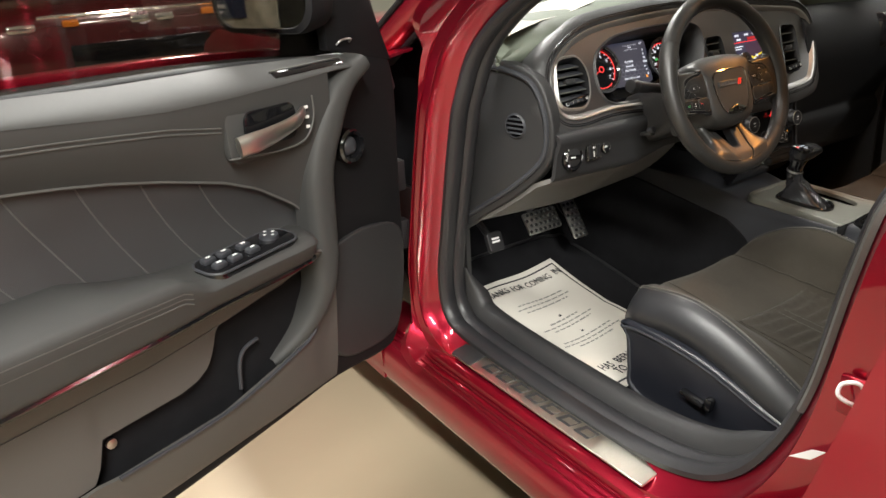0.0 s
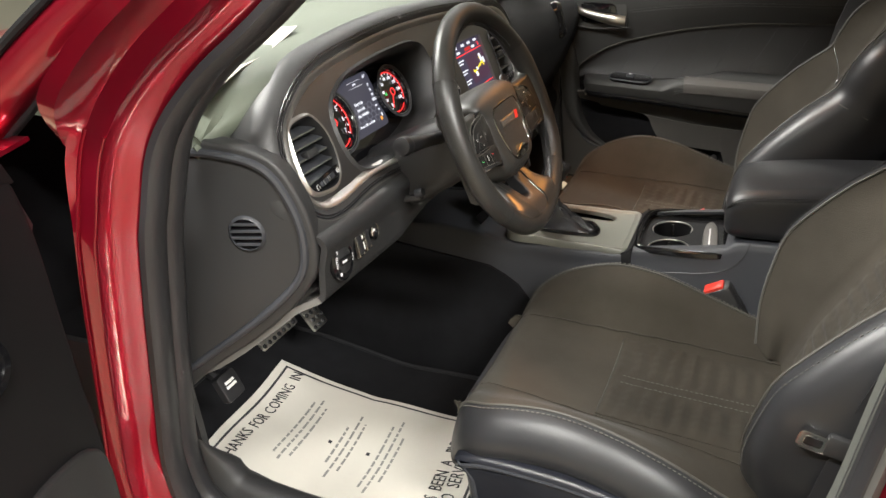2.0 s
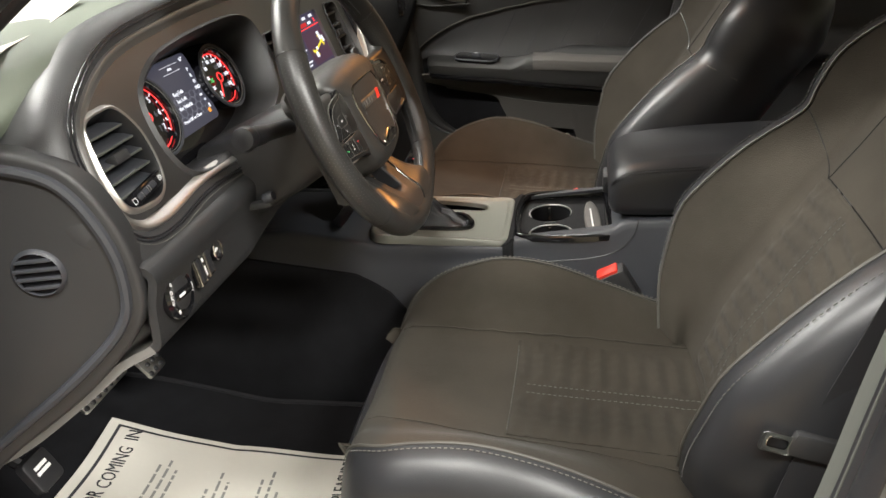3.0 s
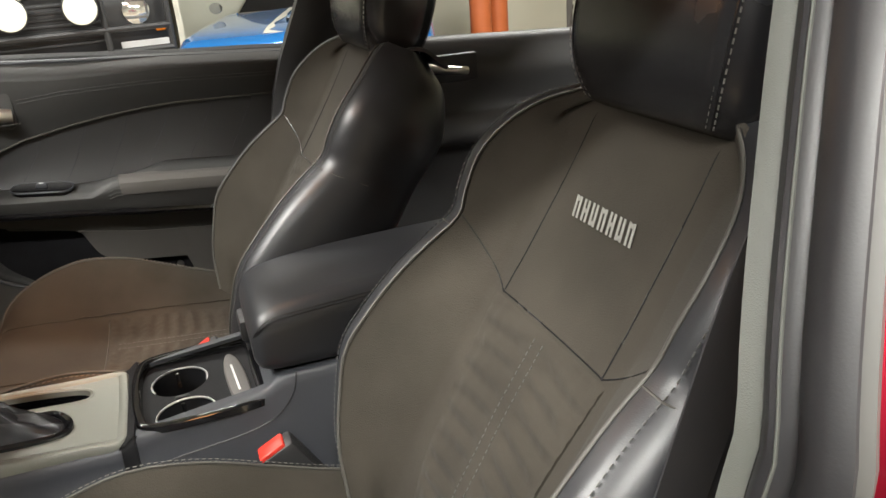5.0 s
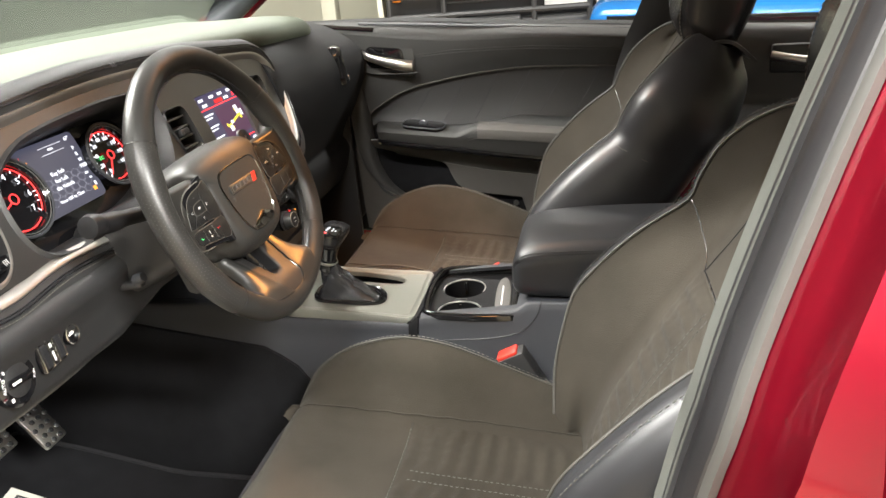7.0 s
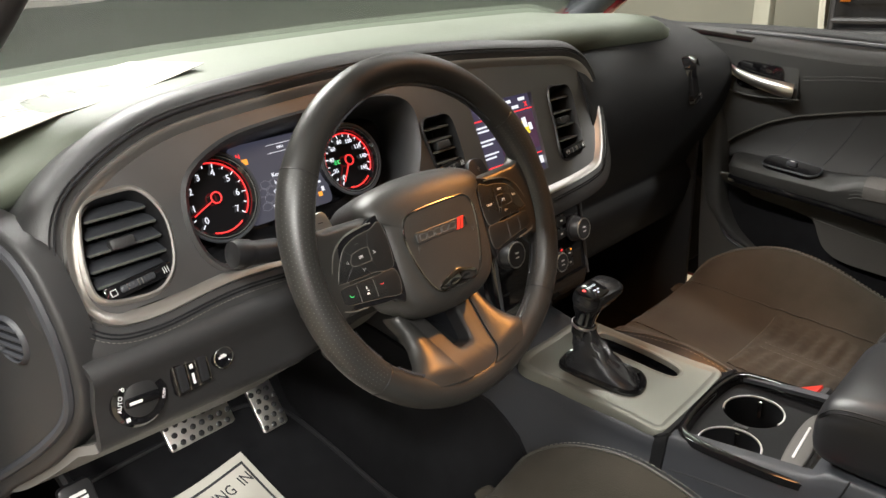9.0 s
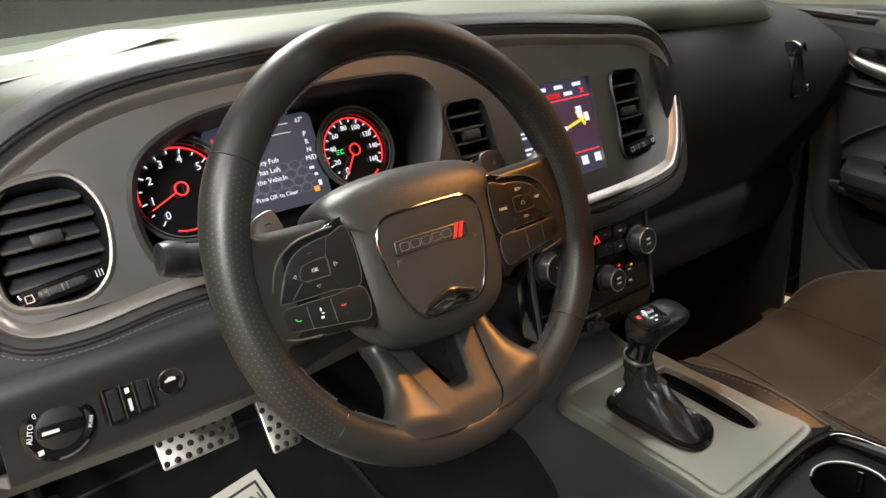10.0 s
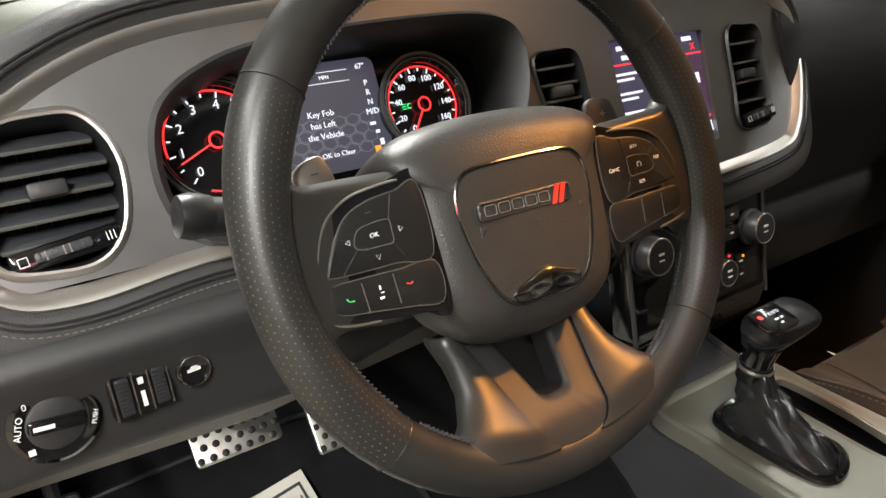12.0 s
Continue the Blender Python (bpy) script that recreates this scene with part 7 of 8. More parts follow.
def car_door(name, label, k, M, outer, frontage):
    """Door with its lining; local x is k times the way from its front edge, y up, z into the cabin."""
    door = thing(name, label, "car door", tuple(M @ Vector((k * 0.5, 0.5, -0.1))), "front doors")
    L = lambda s, z, d: (k * s, z, d)  # noqa: E731

    def strip(nm, s0, s1, lo, hi, depth, mat, text="", n=40, rows=12):
        g = [[L(s, lerp(lo, s) + (lerp(hi, s) - lerp(lo, s)) * t, depth(s, t)) for s in np.linspace(s0, s1, n)] for t in np.linspace(0, 1, rows)]
        return vf(nm, sheet(g, 0.006) if k < 0 else sheet([r[::-1] for r in g], 0.006), mat, door, text, M)

    # shell
    shell = spline([(-0.105, 0.85), (-0.11, 1.0), (-0.085, 1.075), (0.0, 1.075), (0.3, 1.10), (0.66, 1.11), (1.03, 1.12), (1.085, 1.05), (1.09, 0.85), (1.075, 0.60), (1.03, 0.45), (0.95, 0.415), (0.55, 0.425), (0.30, 0.440), (0.14, 0.452), (0.0, 0.442), (-0.05, 0.46), (-0.085, 0.54), (-0.10, 0.66)], 100, True)
    vf("shell", prism([(k * s, z) for s, z in shell], 0.085, 0.012, 3), PANEL_BLACK, door, "black plastic door lining", M @ Matrix.Translation((0, 0, -0.060)))
    vf("outer_skin", prism([(k * s, z) for s, z in grow(shell, 0.012)], 0.03, 0.006, 2), outer, door, "dark red outer door skin", M @ Matrix.Translation((0, 0 if frontage else -0.035, -0.146)))
    upper = lambda s, t: -0.036 + 0.036 * math.sin(1.57 * t)  # noqa: E731
    strip("belt_pad", 0.03, 1.06, S_FOLD, S_BELT, lambda s, t: 0.001 - 0.050 * t ** 1.7, DOOR_PAD, "padded black door top")
    strip("upper_pad", 0.135, 1.06, S_INSERT, S_FOLD, upper, DOOR_PAD, "padded black upper door panel")
    for o in (0.0, 0.007):
        pts = []
        for s in np.linspace(0.362, 1.05, 50):
            z = lerp(S_STITCH, s) - o
            pts.append(L(s, z, upper(s, (z - lerp(S_INSERT, s)) / (lerp(S_FOLD, s) - lerp(S_INSERT, s))) + 0.0005))
        vf("seam", tube(pts, 0.0013, 5), SEAM_GREY if frontage else DOOR_PAD, door, "", M)
    strip("insert", 0.176, 1.06, S_ARM, S_INSERT, lambda s, t: -0.046 - 0.010 * math.sin(math.pi * t), DOOR_CLOTH, "stitched black leather insert")
    vf("seam", tube([L(s, lerp(S_INSERT, s), -0.037) for s in np.linspace(0.178, 1.05, 70)], 0.0030, 6), SEAM_GREY if frontage else PIPING, door, "", M)
    for s0 in (0.391, 0.486, 0.579, 0.672, 0.765, 0.858, 0.951):
        pts = []
        for t in np.linspace(0.02, 0.98, 14):
            s = s0 - 0.082 * (1 - t) + 0.012 * t * (1 - t)
            pts.append(L(s, lerp(S_ARM, s) + (lerp(S_INSERT, s) - lerp(S_ARM, s)) * t, -0.0458 - 0.010 * math.sin(math.pi * t)))
        vf("seam", tube(pts, 0.0014 if frontage else 0.0010, 5), SEAM_GREY if frontage else PLASTIC_GREY, door, "", M)
    # front column
    colm = spline([(0.035, 1.068), (0.09, 1.035), (0.135, 0.97), (0.165, 0.90), (0.172, 0.82), (0.178, 0.74), (0.195, 0.67), (0.235, 0.615), (0.30, 0.575)], 40)
    g = []
    for i, (s, z) in enumerate(colm):
        t = np.gradient(colm, axis=0)[i]
        t = t / np.linalg.norm(t)
        nx, nz = t[1], -t[0]
        w = 0.027 * (1 - 0.8 * max(0.0, (i - 24) / 15)) * (0.45 + 0.55 * min(1.0, i / 9))
        g.append([L(s + nx * w * a * -1, z + nz * w * a * -1, d - 0.045 * max(0.0, (i - 27) / 12) ** 1.5) for a, d in ((-1.0, -0.060), (-0.95, -0.020), (-0.5, -0.003), (0.2, 0.0), (0.9, -0.008), (1.05, -0.045))])
    vf("front_column", sheet([spline(r, 16) for r in g], 0.006), DOOR_PAD, door, "grey padded front edge of the door lining", M)
    # handle
    HB = rounded(0.175, 0.090, 0.02, 6, k * 0.268, 1.003)
    hb = vf("handle_bezel", prism(HB, 0.012, 0.004), DOOR_PAD, door, "", M @ Matrix.Translation((0, 0, -0.0015)))
    vf("handle_cup", prism(rounded(0.105, 0.058, 0.016, 6, k * 0.272, 1.006), 0.004, 0.002), GLOSS, hb, "", M @ Matrix.Translation((0, 0, 0.0045)))
    hpts = spline([(0.205, 1.016, 0.006), (0.235, 1.008, 0.022), (0.28, 1.0, 0.028), (0.32, 0.994, 0.026), (0.352, 0.990, 0.018)], 24)
    vf("door_handle", tube([L(*p) for p in hpts], np.interp(np.linspace(0, 1, 24), [0, 0.3, 0.8, 1], [0.008, 0.011, 0.0165, 0.016]), 14, flat=0.6), SATIN, hb, "satin silver inner door handle", M)
    vf("bezel_rim", tube([L(s, z, 0.004) for s, z in spline([(0.362, 0.972), (0.30, 0.965), (0.254, 0.962), (0.212, 0.966), (0.192, 0.980), (0.180, 1.006), (0.180, 1.036)], 30)], 0.0016, 6), SEAM_GREY, hb, "", M)
    if frontage:
        bars([(k * 0.196, 1.0 + dz, 0.008, 0.005) for dz in (0.020, 0.004, -0.012)], 0.001, WHITE_MARK, hb, M @ Matrix.Translation((0, 0, 0.0035)), "lock_mark")
    # arm rest
    rings = []
    AO = [(0.225, 0.0), (0.24, 0.045), (0.26, 0.056), (0.30, 0.060), (0.46, 0.062), (0.50, 0.066), (0.56, 0.070), (1.06, 0.070)]
    AT = [(0.225, 0.812), (0.26, 0.822), (0.47, 0.824), (0.495, 0.838), (0.52, 0.850), (0.60, 0.853), (1.06, 0.860)]
    for s in np.linspace(0.226, 1.06, 70):
        out, zt, zb, zi = lerp(AO, s), lerp(AT, s), lerp(S_LOW, s), lerp(S_ARM, s) + 0.004
        h = zt - zb
        rings.append([L(s, z, d) for z, d in spline([(zb, -0.055), (zb, out * 0.5), (zb + 0.004, out - 0.016), (zb + 0.35 * h, out - 0.008), (zb + 0.68 * h, out - 0.001), (zt - 0.010, out - 0.002), (zt - 0.001, out - 0.014), (0.5 * zt + 0.5 * zi + 0.004, 0.5 * out - 0.02), (zi, -0.05)], 30)])
    vf("arm_rest", loft(rings, caps=True), DOOR_PAD, door, "padded black leather arm rest", M)
    if not frontage:
        g = [[L(s, lerp(AT, s) + dz, lerp(AO, s) + dd) for s in np.linspace(0.53, 1.0, 30)] for dz, dd in ((-0.034, 0.001), (-0.020, 0.003), (-0.008, 0.001), (0.001, -0.010), (0.004, -0.024), (0.004, -0.040))]
        vf("arm_pad", sheet([r[::-1] for r in g], 0.004), DOOR_LOW, door, "paler padded top of the arm rest", M)
    for o in (0.0, 0.008, 0.016):
        vf("seam", tube([L(s, lerp(AT, s) - 0.020 - o, lerp(AO, s) - 0.0012 - 0.16 * o) for s in np.linspace(0.505, 1.05, 40)], 0.0013, 5), SEAM_GREY if frontage else DOOR_PAD, door, "", M)
    vf("gloss_strip", tube([L(s, lerp(S_LOW, s) - 0.002, lerp(AO, s) - 0.022) for s in np.linspace(0.24, 1.05, 40)], 0.006 if frontage else 0.010, 8), GLOSS, door, "gloss black strip below the arm rest", M)
    # switches
    SW = M @ plane_m(L(0.372, 0.829, 0.022), (1, 0.0, 0.06 * k), (0, 0.10, -1))
    sw = vf("switch_panel", prism(rounded(0.178 if frontage else 0.12, 0.060, 0.022, 7), 0.014, 0.004), GLOSS, door, "gloss black window switch panel", SW @ Matrix.Translation((0, 0, 0.006)))
    vf("panel_rim", tube([(x, y, 0.0035) for x, y in rounded(0.180 if frontage else 0.122, 0.062, 0.023, 7)], 0.0022, 6, closed=True), PLASTIC_GREY, sw, "", SW)
    for i, (x, y) in enumerate(((-0.066, 0.011), (-0.036, 0.011), (-0.066, -0.013), (-0.036, -0.013), (0.0, 0.008), (0.0, -0.013)) if frontage else ((0.0, 0.0),)):
        x = x * -k
        b = box_part("switch", (x, y, 0.009), (0.023, 0.015, 0.010), PLASTIC_GREY, sw, 0.004, SW)
        bars([(x, y, 0.008, 0.0035)], 0.0006, WHITE_MARK, b, SW @ Matrix.Translation((0, 0, 0.0144)))
    if frontage:
        kn = vf("mirror_knob", lathe([(0.016, 0.004), (0.015, 0.012), (0.001, 0.013)], 24), PLASTIC_GREY, sw, "", SW @ Matrix.Translation((0.052, 0.004, 0.0)))
        for dx, dy in ((0.009, 0), (-0.009, 0), (0, 0.009), (0, -0.009)):
            bars([(dx, dy, 0.004, 0.004)], 0.0006, WHITE_MARK, kn, SW @ Matrix.Translation((0.052, 0.004, 0.0134)))
    # lower panel and pocket
    LOWER = [(0.17, 0.74), (0.28, 0.723), (0.40, 0.714), (0.42, 0.704), (0.432, 0.672), (0.446, 0.648), (0.47, 0.634), (0.50, 0.628), (0.635, 0.626), (0.648, 0.585), (0.66, 0.562), (1.06, 0.545)]
    RIDGE = [(0.17, 0.748), (0.28, 0.731), (0.43, 0.712), (0.55, 0.702), (0.76, 0.700), (1.06, 0.70)]
    strip("lower_ledge", 0.21, 1.06, RIDGE, S_LOW, lambda s, t: -0.018 + 0.034 * t ** 0.8, DOOR_LOW, "brown-black door panel below the arm rest", n=70)
    strip("lower_panel", 0.27, 1.06, LOWER, RIDGE, lambda s, t: -0.026 + 0.010 * t ** 2, DOOR_LOW, "brown-black lower door panel", n=120)
    LIP = [(0.165, 0.74), (0.185, 0.70), (0.20, 0.655), (0.224, 0.610), (0.276, 0.588), (0.435, 0.556), (0.629, 0.556), (0.66, 0.560), (1.06, 0.543)]
    BOT = [(0.15, 0.470), (0.30, 0.462), (0.56, 0.455), (1.06, 0.44)]
    strip("lower_lip", 0.150, 1.06, BOT, LIP, lambda s, t: -0.052 + 0.034 * t ** 0.7, DOOR_LOW, "dark plastic door bottom with map pocket", n=80)
    vf("pocket_rim", tube([L(s, z, -0.017) for s, z in spline([(0.172, 0.795), (0.182, 0.72), (0.20, 0.655), (0.224, 0.610), (0.276, 0.589), (0.435, 0.557), (0.629, 0.557)], 50)], 0.0035, 8), PLASTIC_GREY, door, "", M)
    vf("pocket_back", prism([(k * s, z) for s, z in ((0.16, 0.52), (0.68, 0.50), (0.68, 0.66), (0.44, 0.76), (0.16, 0.78))], 0.004), CARPET, door, "", M @ Matrix.Translation((0, 0, -0.052)))
    if frontage:
        vf("bottle_loop", tube([L(s, z, -0.034) for s, z in spline([(0.388, 0.572), (0.382, 0.618), (0.368, 0.640), (0.338, 0.646)], 20)], 0.0035, 8), PLASTIC_GREY, door, "", M)
    vf("pocket_screw", lathe([(0.008, -0.003), (0.008, 0.002), (0.001, 0.003)], 14), SATIN, door, "", M @ Matrix.Translation((k * 0.615, 0.598, -0.047)))
    # speaker panel and tweeter in front of the column
    vf("speaker_panel", prism([(k * s, z) for s, z in spline([(-0.075, 0.56), (-0.085, 0.70), (0.0, 0.74), (0.10, 0.735), (0.15, 0.69), (0.165, 0.60), (0.13, 0.50), (0.03, 0.475), (-0.045, 0.49)], 48, True)], 0.01, 0.006, 3), PLASTIC, door, "black grained speaker cover", M @ Matrix.Translation((0, 0, -0.052)))
    TW = M @ Matrix.Translation((k * 0.052, 0.915, -0.050))
    tw = vf("tweeter", lathe([(0.033, -0.008), (0.033, 0.010), (0.029, 0.014), (0.023, 0.012), (0.020, 0.002), (0.001, 0.001)], 36), GLOSS, door, "round black tweeter", TW)
    vf("tweeter_dome", lathe([(0.019, 0.0), (0.016, 0.006), (0.008, 0.010), (0.001, 0.011)], 24), PLASTIC_GREY, tw, "", TW)
    slot = box_part("defrost_slot", (0, 0, 0), (0.155, 0.013, 0.006), GLOSS, door, 0.002, M @ pose(k * 0.165, 1.0765, -0.012, -48))
    box_part("slot_rim", (0, 0.008, 0.001), (0.160, 0.003, 0.006), SEAM_GREY, slot, 0.001, M @ pose(k * 0.165, 1.0765, -0.012, -48))
    return door


DM_ = plane_m((-1.037, -0.008, 0.0), (0.94, 0.341, 0), (0, 0, 1))
ddoor = car_door("front_door", "open dark red driver's door with black lining", -1, DM_, PAINT, True)
# glass, frame and mirror of the open door
gl = vf("window_glass", prism([(-s, z) for s, z in ((0.02, 1.08), (1.02, 1.12), (0.97, 1.37), (0.60, 1.45), (0.30, 1.43), (0.10, 1.36))], 0.005), TINT, ddoor, "dark reflecting window glass", DM_ @ Matrix.Translation((0, 0, -0.085)))
gl.visible_shadow = False
vf("window_frame", tube([(-s, z, -0.085) for s, z in spline([(-0.105, 0.99), (-0.045, 1.18), (0.01, 1.29), (0.09, 1.38), (0.30, 1.44), (0.60, 1.46), (0.95, 1.38), (1.05, 1.12)], 40)], 0.022, 8), RUBBER, ddoor, "black window frame", DM_)
vf("mirror_triangle", prism([(-s, z) for s, z in ((-0.10, 1.05), (0.070, 1.092), (0.085, 1.32), (-0.01, 1.29), (-0.052, 1.17))], 0.02, 0.005), PANEL_BLACK, ddoor, "black corner trim", DM_ @ Matrix.Translation((0, 0, -0.058)))
vf("corner_clip", tube(spline([(-0.02, 1.098, -0.056), (-0.012, 1.106, -0.05), (0.012, 1.106, -0.05), (0.014, 1.100, -0.056)], 12), 0.0020, 6), SATIN, ddoor, "", DM_ @ Matrix.Translation((-0.03, 0, 0)))
MR = plane_m((-1.22, 0.066, 1.203), (0.40, -0.915, 0), (0, 0, 1))
mir = thing("wing_mirror", "black wing mirror reflecting the garage", "mirror", tuple(MR.translation))
vf("mirror_case", loft([[(x * s, y * s, z) for x, y in rounded(0.24, 0.15, 0.05, 7)] for s, z in ((1.0, 0.0), (1.02, -0.02), (0.95, -0.06), (0.7, -0.09), (0.2, -0.10))], caps=True), PANEL_BLACK, mir, "", MR)
vf("mirror_rim", frame_of(rounded(0.215, 0.13, 0.045, 7), rounded(0.24, 0.15, 0.05, 7), 0.01, 0.0, front=0.004), PANEL_BLACK, mir, "", MR)
vf("mirror_glass", prism(rounded(0.216, 0.131, 0.045, 7), 0.002), material("mirror_silver", (0.85, 0.85, 0.85), 0.02, metal=1.0, vary=0.01, rough_vary=0.0), mir, "mirror glass", MR @ Matrix.Translation((0, 0, 0.001)))
vf("mirror_foot", tube([(-0.04, -0.03, -0.06), tuple(MR.inverted() @ DM_ @ Vector((-0.06, 1.14, -0.11))), tuple(MR.inverted() @ DM_ @ Vector((-0.02, 1.13, -0.075)))], 0.020, 8), PLASTIC, mir, "black mirror arm", MR)
for z in (0.75, 0.60):
    hg = thing("door_hinge", "dark red painted door hinge", "hinge", (-0.87, 0.29, z), "door hinges")
    box_part("leaf", (-0.865, 0.285, z), (0.05, 0.03, 0.075), PLASTIC, hg, 0.004)
    vf("pin", lathe([(0.010, -0.045), (0.010, 0.045), (0.001, 0.046)], 14), PAINT, hg, "", pose(-0.885, 0.27, z))

# its waist line falls towards the rear
PDM = plane_m((0.80, 0.144, -0.075), (0, -1, 0), (0, 0, 1)) @ Matrix(((1, 0, 0, 0), (-0.100, 1, 0, 0.039), (0, 0, 1, 0), (0, 0, 0, 1)))
car_door("front_door", "closed passenger door with black stitched lining", 1, PDM, PAINT, False)
rd = thing("rear_door", "closed rear door with plain black lining", "car door", (0.8, -1.4, 0.6))
vf("lining", sheet(smooth_rows([[(x, y, z - max(0.0, z - 0.6) / 0.45 * (0.072 + 0.045 * (-y - 0.98))) for y in np.linspace(-0.98, -1.95, 9)] for x, z in ((0.76, 0.42), (0.76, 0.60), (0.755, 0.72), (0.72, 0.76), (0.73, 0.80), (0.765, 0.84), (0.765, 0.95), (0.78, 1.0), (0.80, 1.045), (0.83, 1.05))], 24), 0.01), DOOR_CLOTH, rd)
box_part("handle_bezel", (0.757, -1.19, 0.905), (0.02, 0.14, 0.07), PLASTIC, rd, 0.008)
vf("door_handle", tube(spline([(0.745, -1.12, 0.915), (0.73, -1.16, 0.908), (0.73, -1.20, 0.902), (0.74, -1.225, 0.898)], 14), 0.011, 10), SATIN, rd, "satin silver inner door handle")
for y0, y1 in ((-0.05, -0.93), (-0.99, -1.95)):
    vf("belt_strip", tube([(0.838, y, float(np.interp(-y, (-0.05, 0.25, 0.75, 1.3, 1.95), (1.038, 1.020, 0.985, 0.966, 0.935)))) for y in np.linspace(y0, y1, 12)], 0.005, 8), PLASTIC_GREY, rd, "dark window sill strip")


# ---- what stands round the car in the garage ----
CREAM = material("cream_paint", (0.62, 0.60, 0.50), 0.35, coat=0.4, vary=0.05, vary_scale=2)
BLUE = material("blue_paint", (0.012, 0.14, 0.42), 0.25, coat=1.0, metal=0.2, vary=0.06, vary_scale=2)
DARKRED = material("maroon_paint", (0.055, 0.004, 0.006), 0.28, coat=1.0, metal=0.2, vary=0.08, vary_scale=2)
TYRE = material("tyre_rubber", (0.02, 0.02, 0.02), 0.8, grain=0.3, grain_scale=120)
AMBER = material("amber_lens", (0.55, 0.16, 0.01), 0.2, coat=0.5)
LENS = material("lamp_lens", (0.75, 0.75, 0.72), 0.08, metal=0.8, vary=0.2, vary_scale=40)
COVER = material("lamp_cover", (0.72, 0.72, 0.60), 0.5)
BLUE_SIGN = material("sign_blue", (0.02, 0.03, 0.07), 0.5, vary=0.08)
TANK = material("orange_tank_paint", (0.50, 0.13, 0.04), 0.45, vary=0.15)


def road_wheel(parent, m, r, w):
    t = vf("wheel", lathe([(r * 0.6, -w / 2), (r * 0.96, -w / 2), (r, -w * 0.38), (r, w * 0.38), (r * 0.96, w / 2), (r * 0.6, w / 2)], 36), TYRE, parent, "black road wheel", m)
    vf("rim", lathe([(r * 0.6, -w * 0.3), (r * 0.6, w * 0.45), (r * 0.52, w * 0.40), (r * 0.2, w * 0.25), (0.01, w * 0.3)], 24), SATIN, t, "", m)


# off-road vehicle: local x across, y from its nose backwards, z up
OV = pose(5.15, 0.22, 0, 0, 0, -82)
ov = thing("off_road_vehicle", "cream off-road vehicle with black grille and covered spot lamps", "car", (5.15, 0.22, 0))


def OP(name, c, size, mat, bevel=0.03, label=""):
    return box_part(name, (0, 0, 0), size, mat, ov, bevel, OV @ Matrix.Translation(c), label, 3)


vf("body", sheet(smooth_rows([[(x, y, z) for x, z in ((-0.88, 0.45), (-0.90, 0.75), (-0.89, 1.08), (-0.84, 1.13 + dz), (-0.4, 1.15 + dz), (0, 1.16 + dz), (0.4, 1.15 + dz), (0.84, 1.13 + dz), (0.89, 1.08), (0.90, 0.75), (0.88, 0.45))] for y, dz in ((0.0, -0.02), (0.06, 0.0), (0.8, 0.04), (1.25, 0.05), (2.2, 0.05), (4.1, 0.05))], 40), 0.02), CREAM, ov, "cream body", OV)
OP("grille", (0, -0.02, 0.83), (1.66, 0.06, 0.52), BLACK, 0.02, "black front panel")
for i in range(7):
    OP("grille_bar", (0, -0.055, 0.74 + 0.045 * i), (0.72, 0.015, 0.02), PLASTIC, 0.004)
OP("bumper", (0, -0.12, 0.50), (1.74, 0.16, 0.20), PLASTIC, 0.03, "black steel bumper")
for z in (0.66, 0.82, 1.10):
    vf("bull_bar", tube([OV @ Vector((x, -0.20, z)) for x in np.linspace(-0.80, 0.80, 12)], 0.024, 8), PLASTIC, ov, "black tubular guard")
for x in (-0.80, -0.36, 0.36, 0.80):
    vf("bull_bar", tube([OV @ Vector((x, -0.20, z)) for z in (0.45, 0.8, 1.10)], 0.022, 8), PLASTIC, ov, "black tubular guard")
OP("winch", (0.0, -0.20, 0.56), (0.52, 0.14, 0.14), PLASTIC, 0.03)
OP("number_plate", (0.62, -0.085, 0.68), (0.34, 0.012, 0.08), WHITE_MARK, 0.004, "plain white plate")
for x in (-0.22, 0.22):
    sp = vf("spot_lamp", lathe([(0.04, -0.10), (0.10, -0.04), (0.118, 0.0), (0.118, 0.02), (0.110, 0.026), (0.001, 0.028)], 32), PLASTIC, ov, "round spot lamp with a pale cover", OV @ pose(x, -0.26, 0.985, 90))
    vf("lamp_cover", lathe([(0.108, 0.020), (0.108, 0.030), (0.09, 0.036), (0.001, 0.040)], 32), COVER, sp, "", OV @ pose(x, -0.262, 0.985, 90))
for x in (-0.60, 0.60):
    hl = vf("headlamp", lathe([(0.095, -0.02), (0.095, 0.012), (0.085, 0.016), (0.05, 0.03), (0.001, 0.036)], 28), LENS, ov, "round headlamp", OV @ pose(x, -0.06, 0.93, 90))
    OP("indicator", (x * 1.25, -0.055, 0.80), (0.07, 0.02, 0.06), AMBER, 0.01, "amber indicator")
    OP("side_lamp", (x * 1.27, -0.055, 1.02), (0.05, 0.02, 0.05), LENS, 0.01)
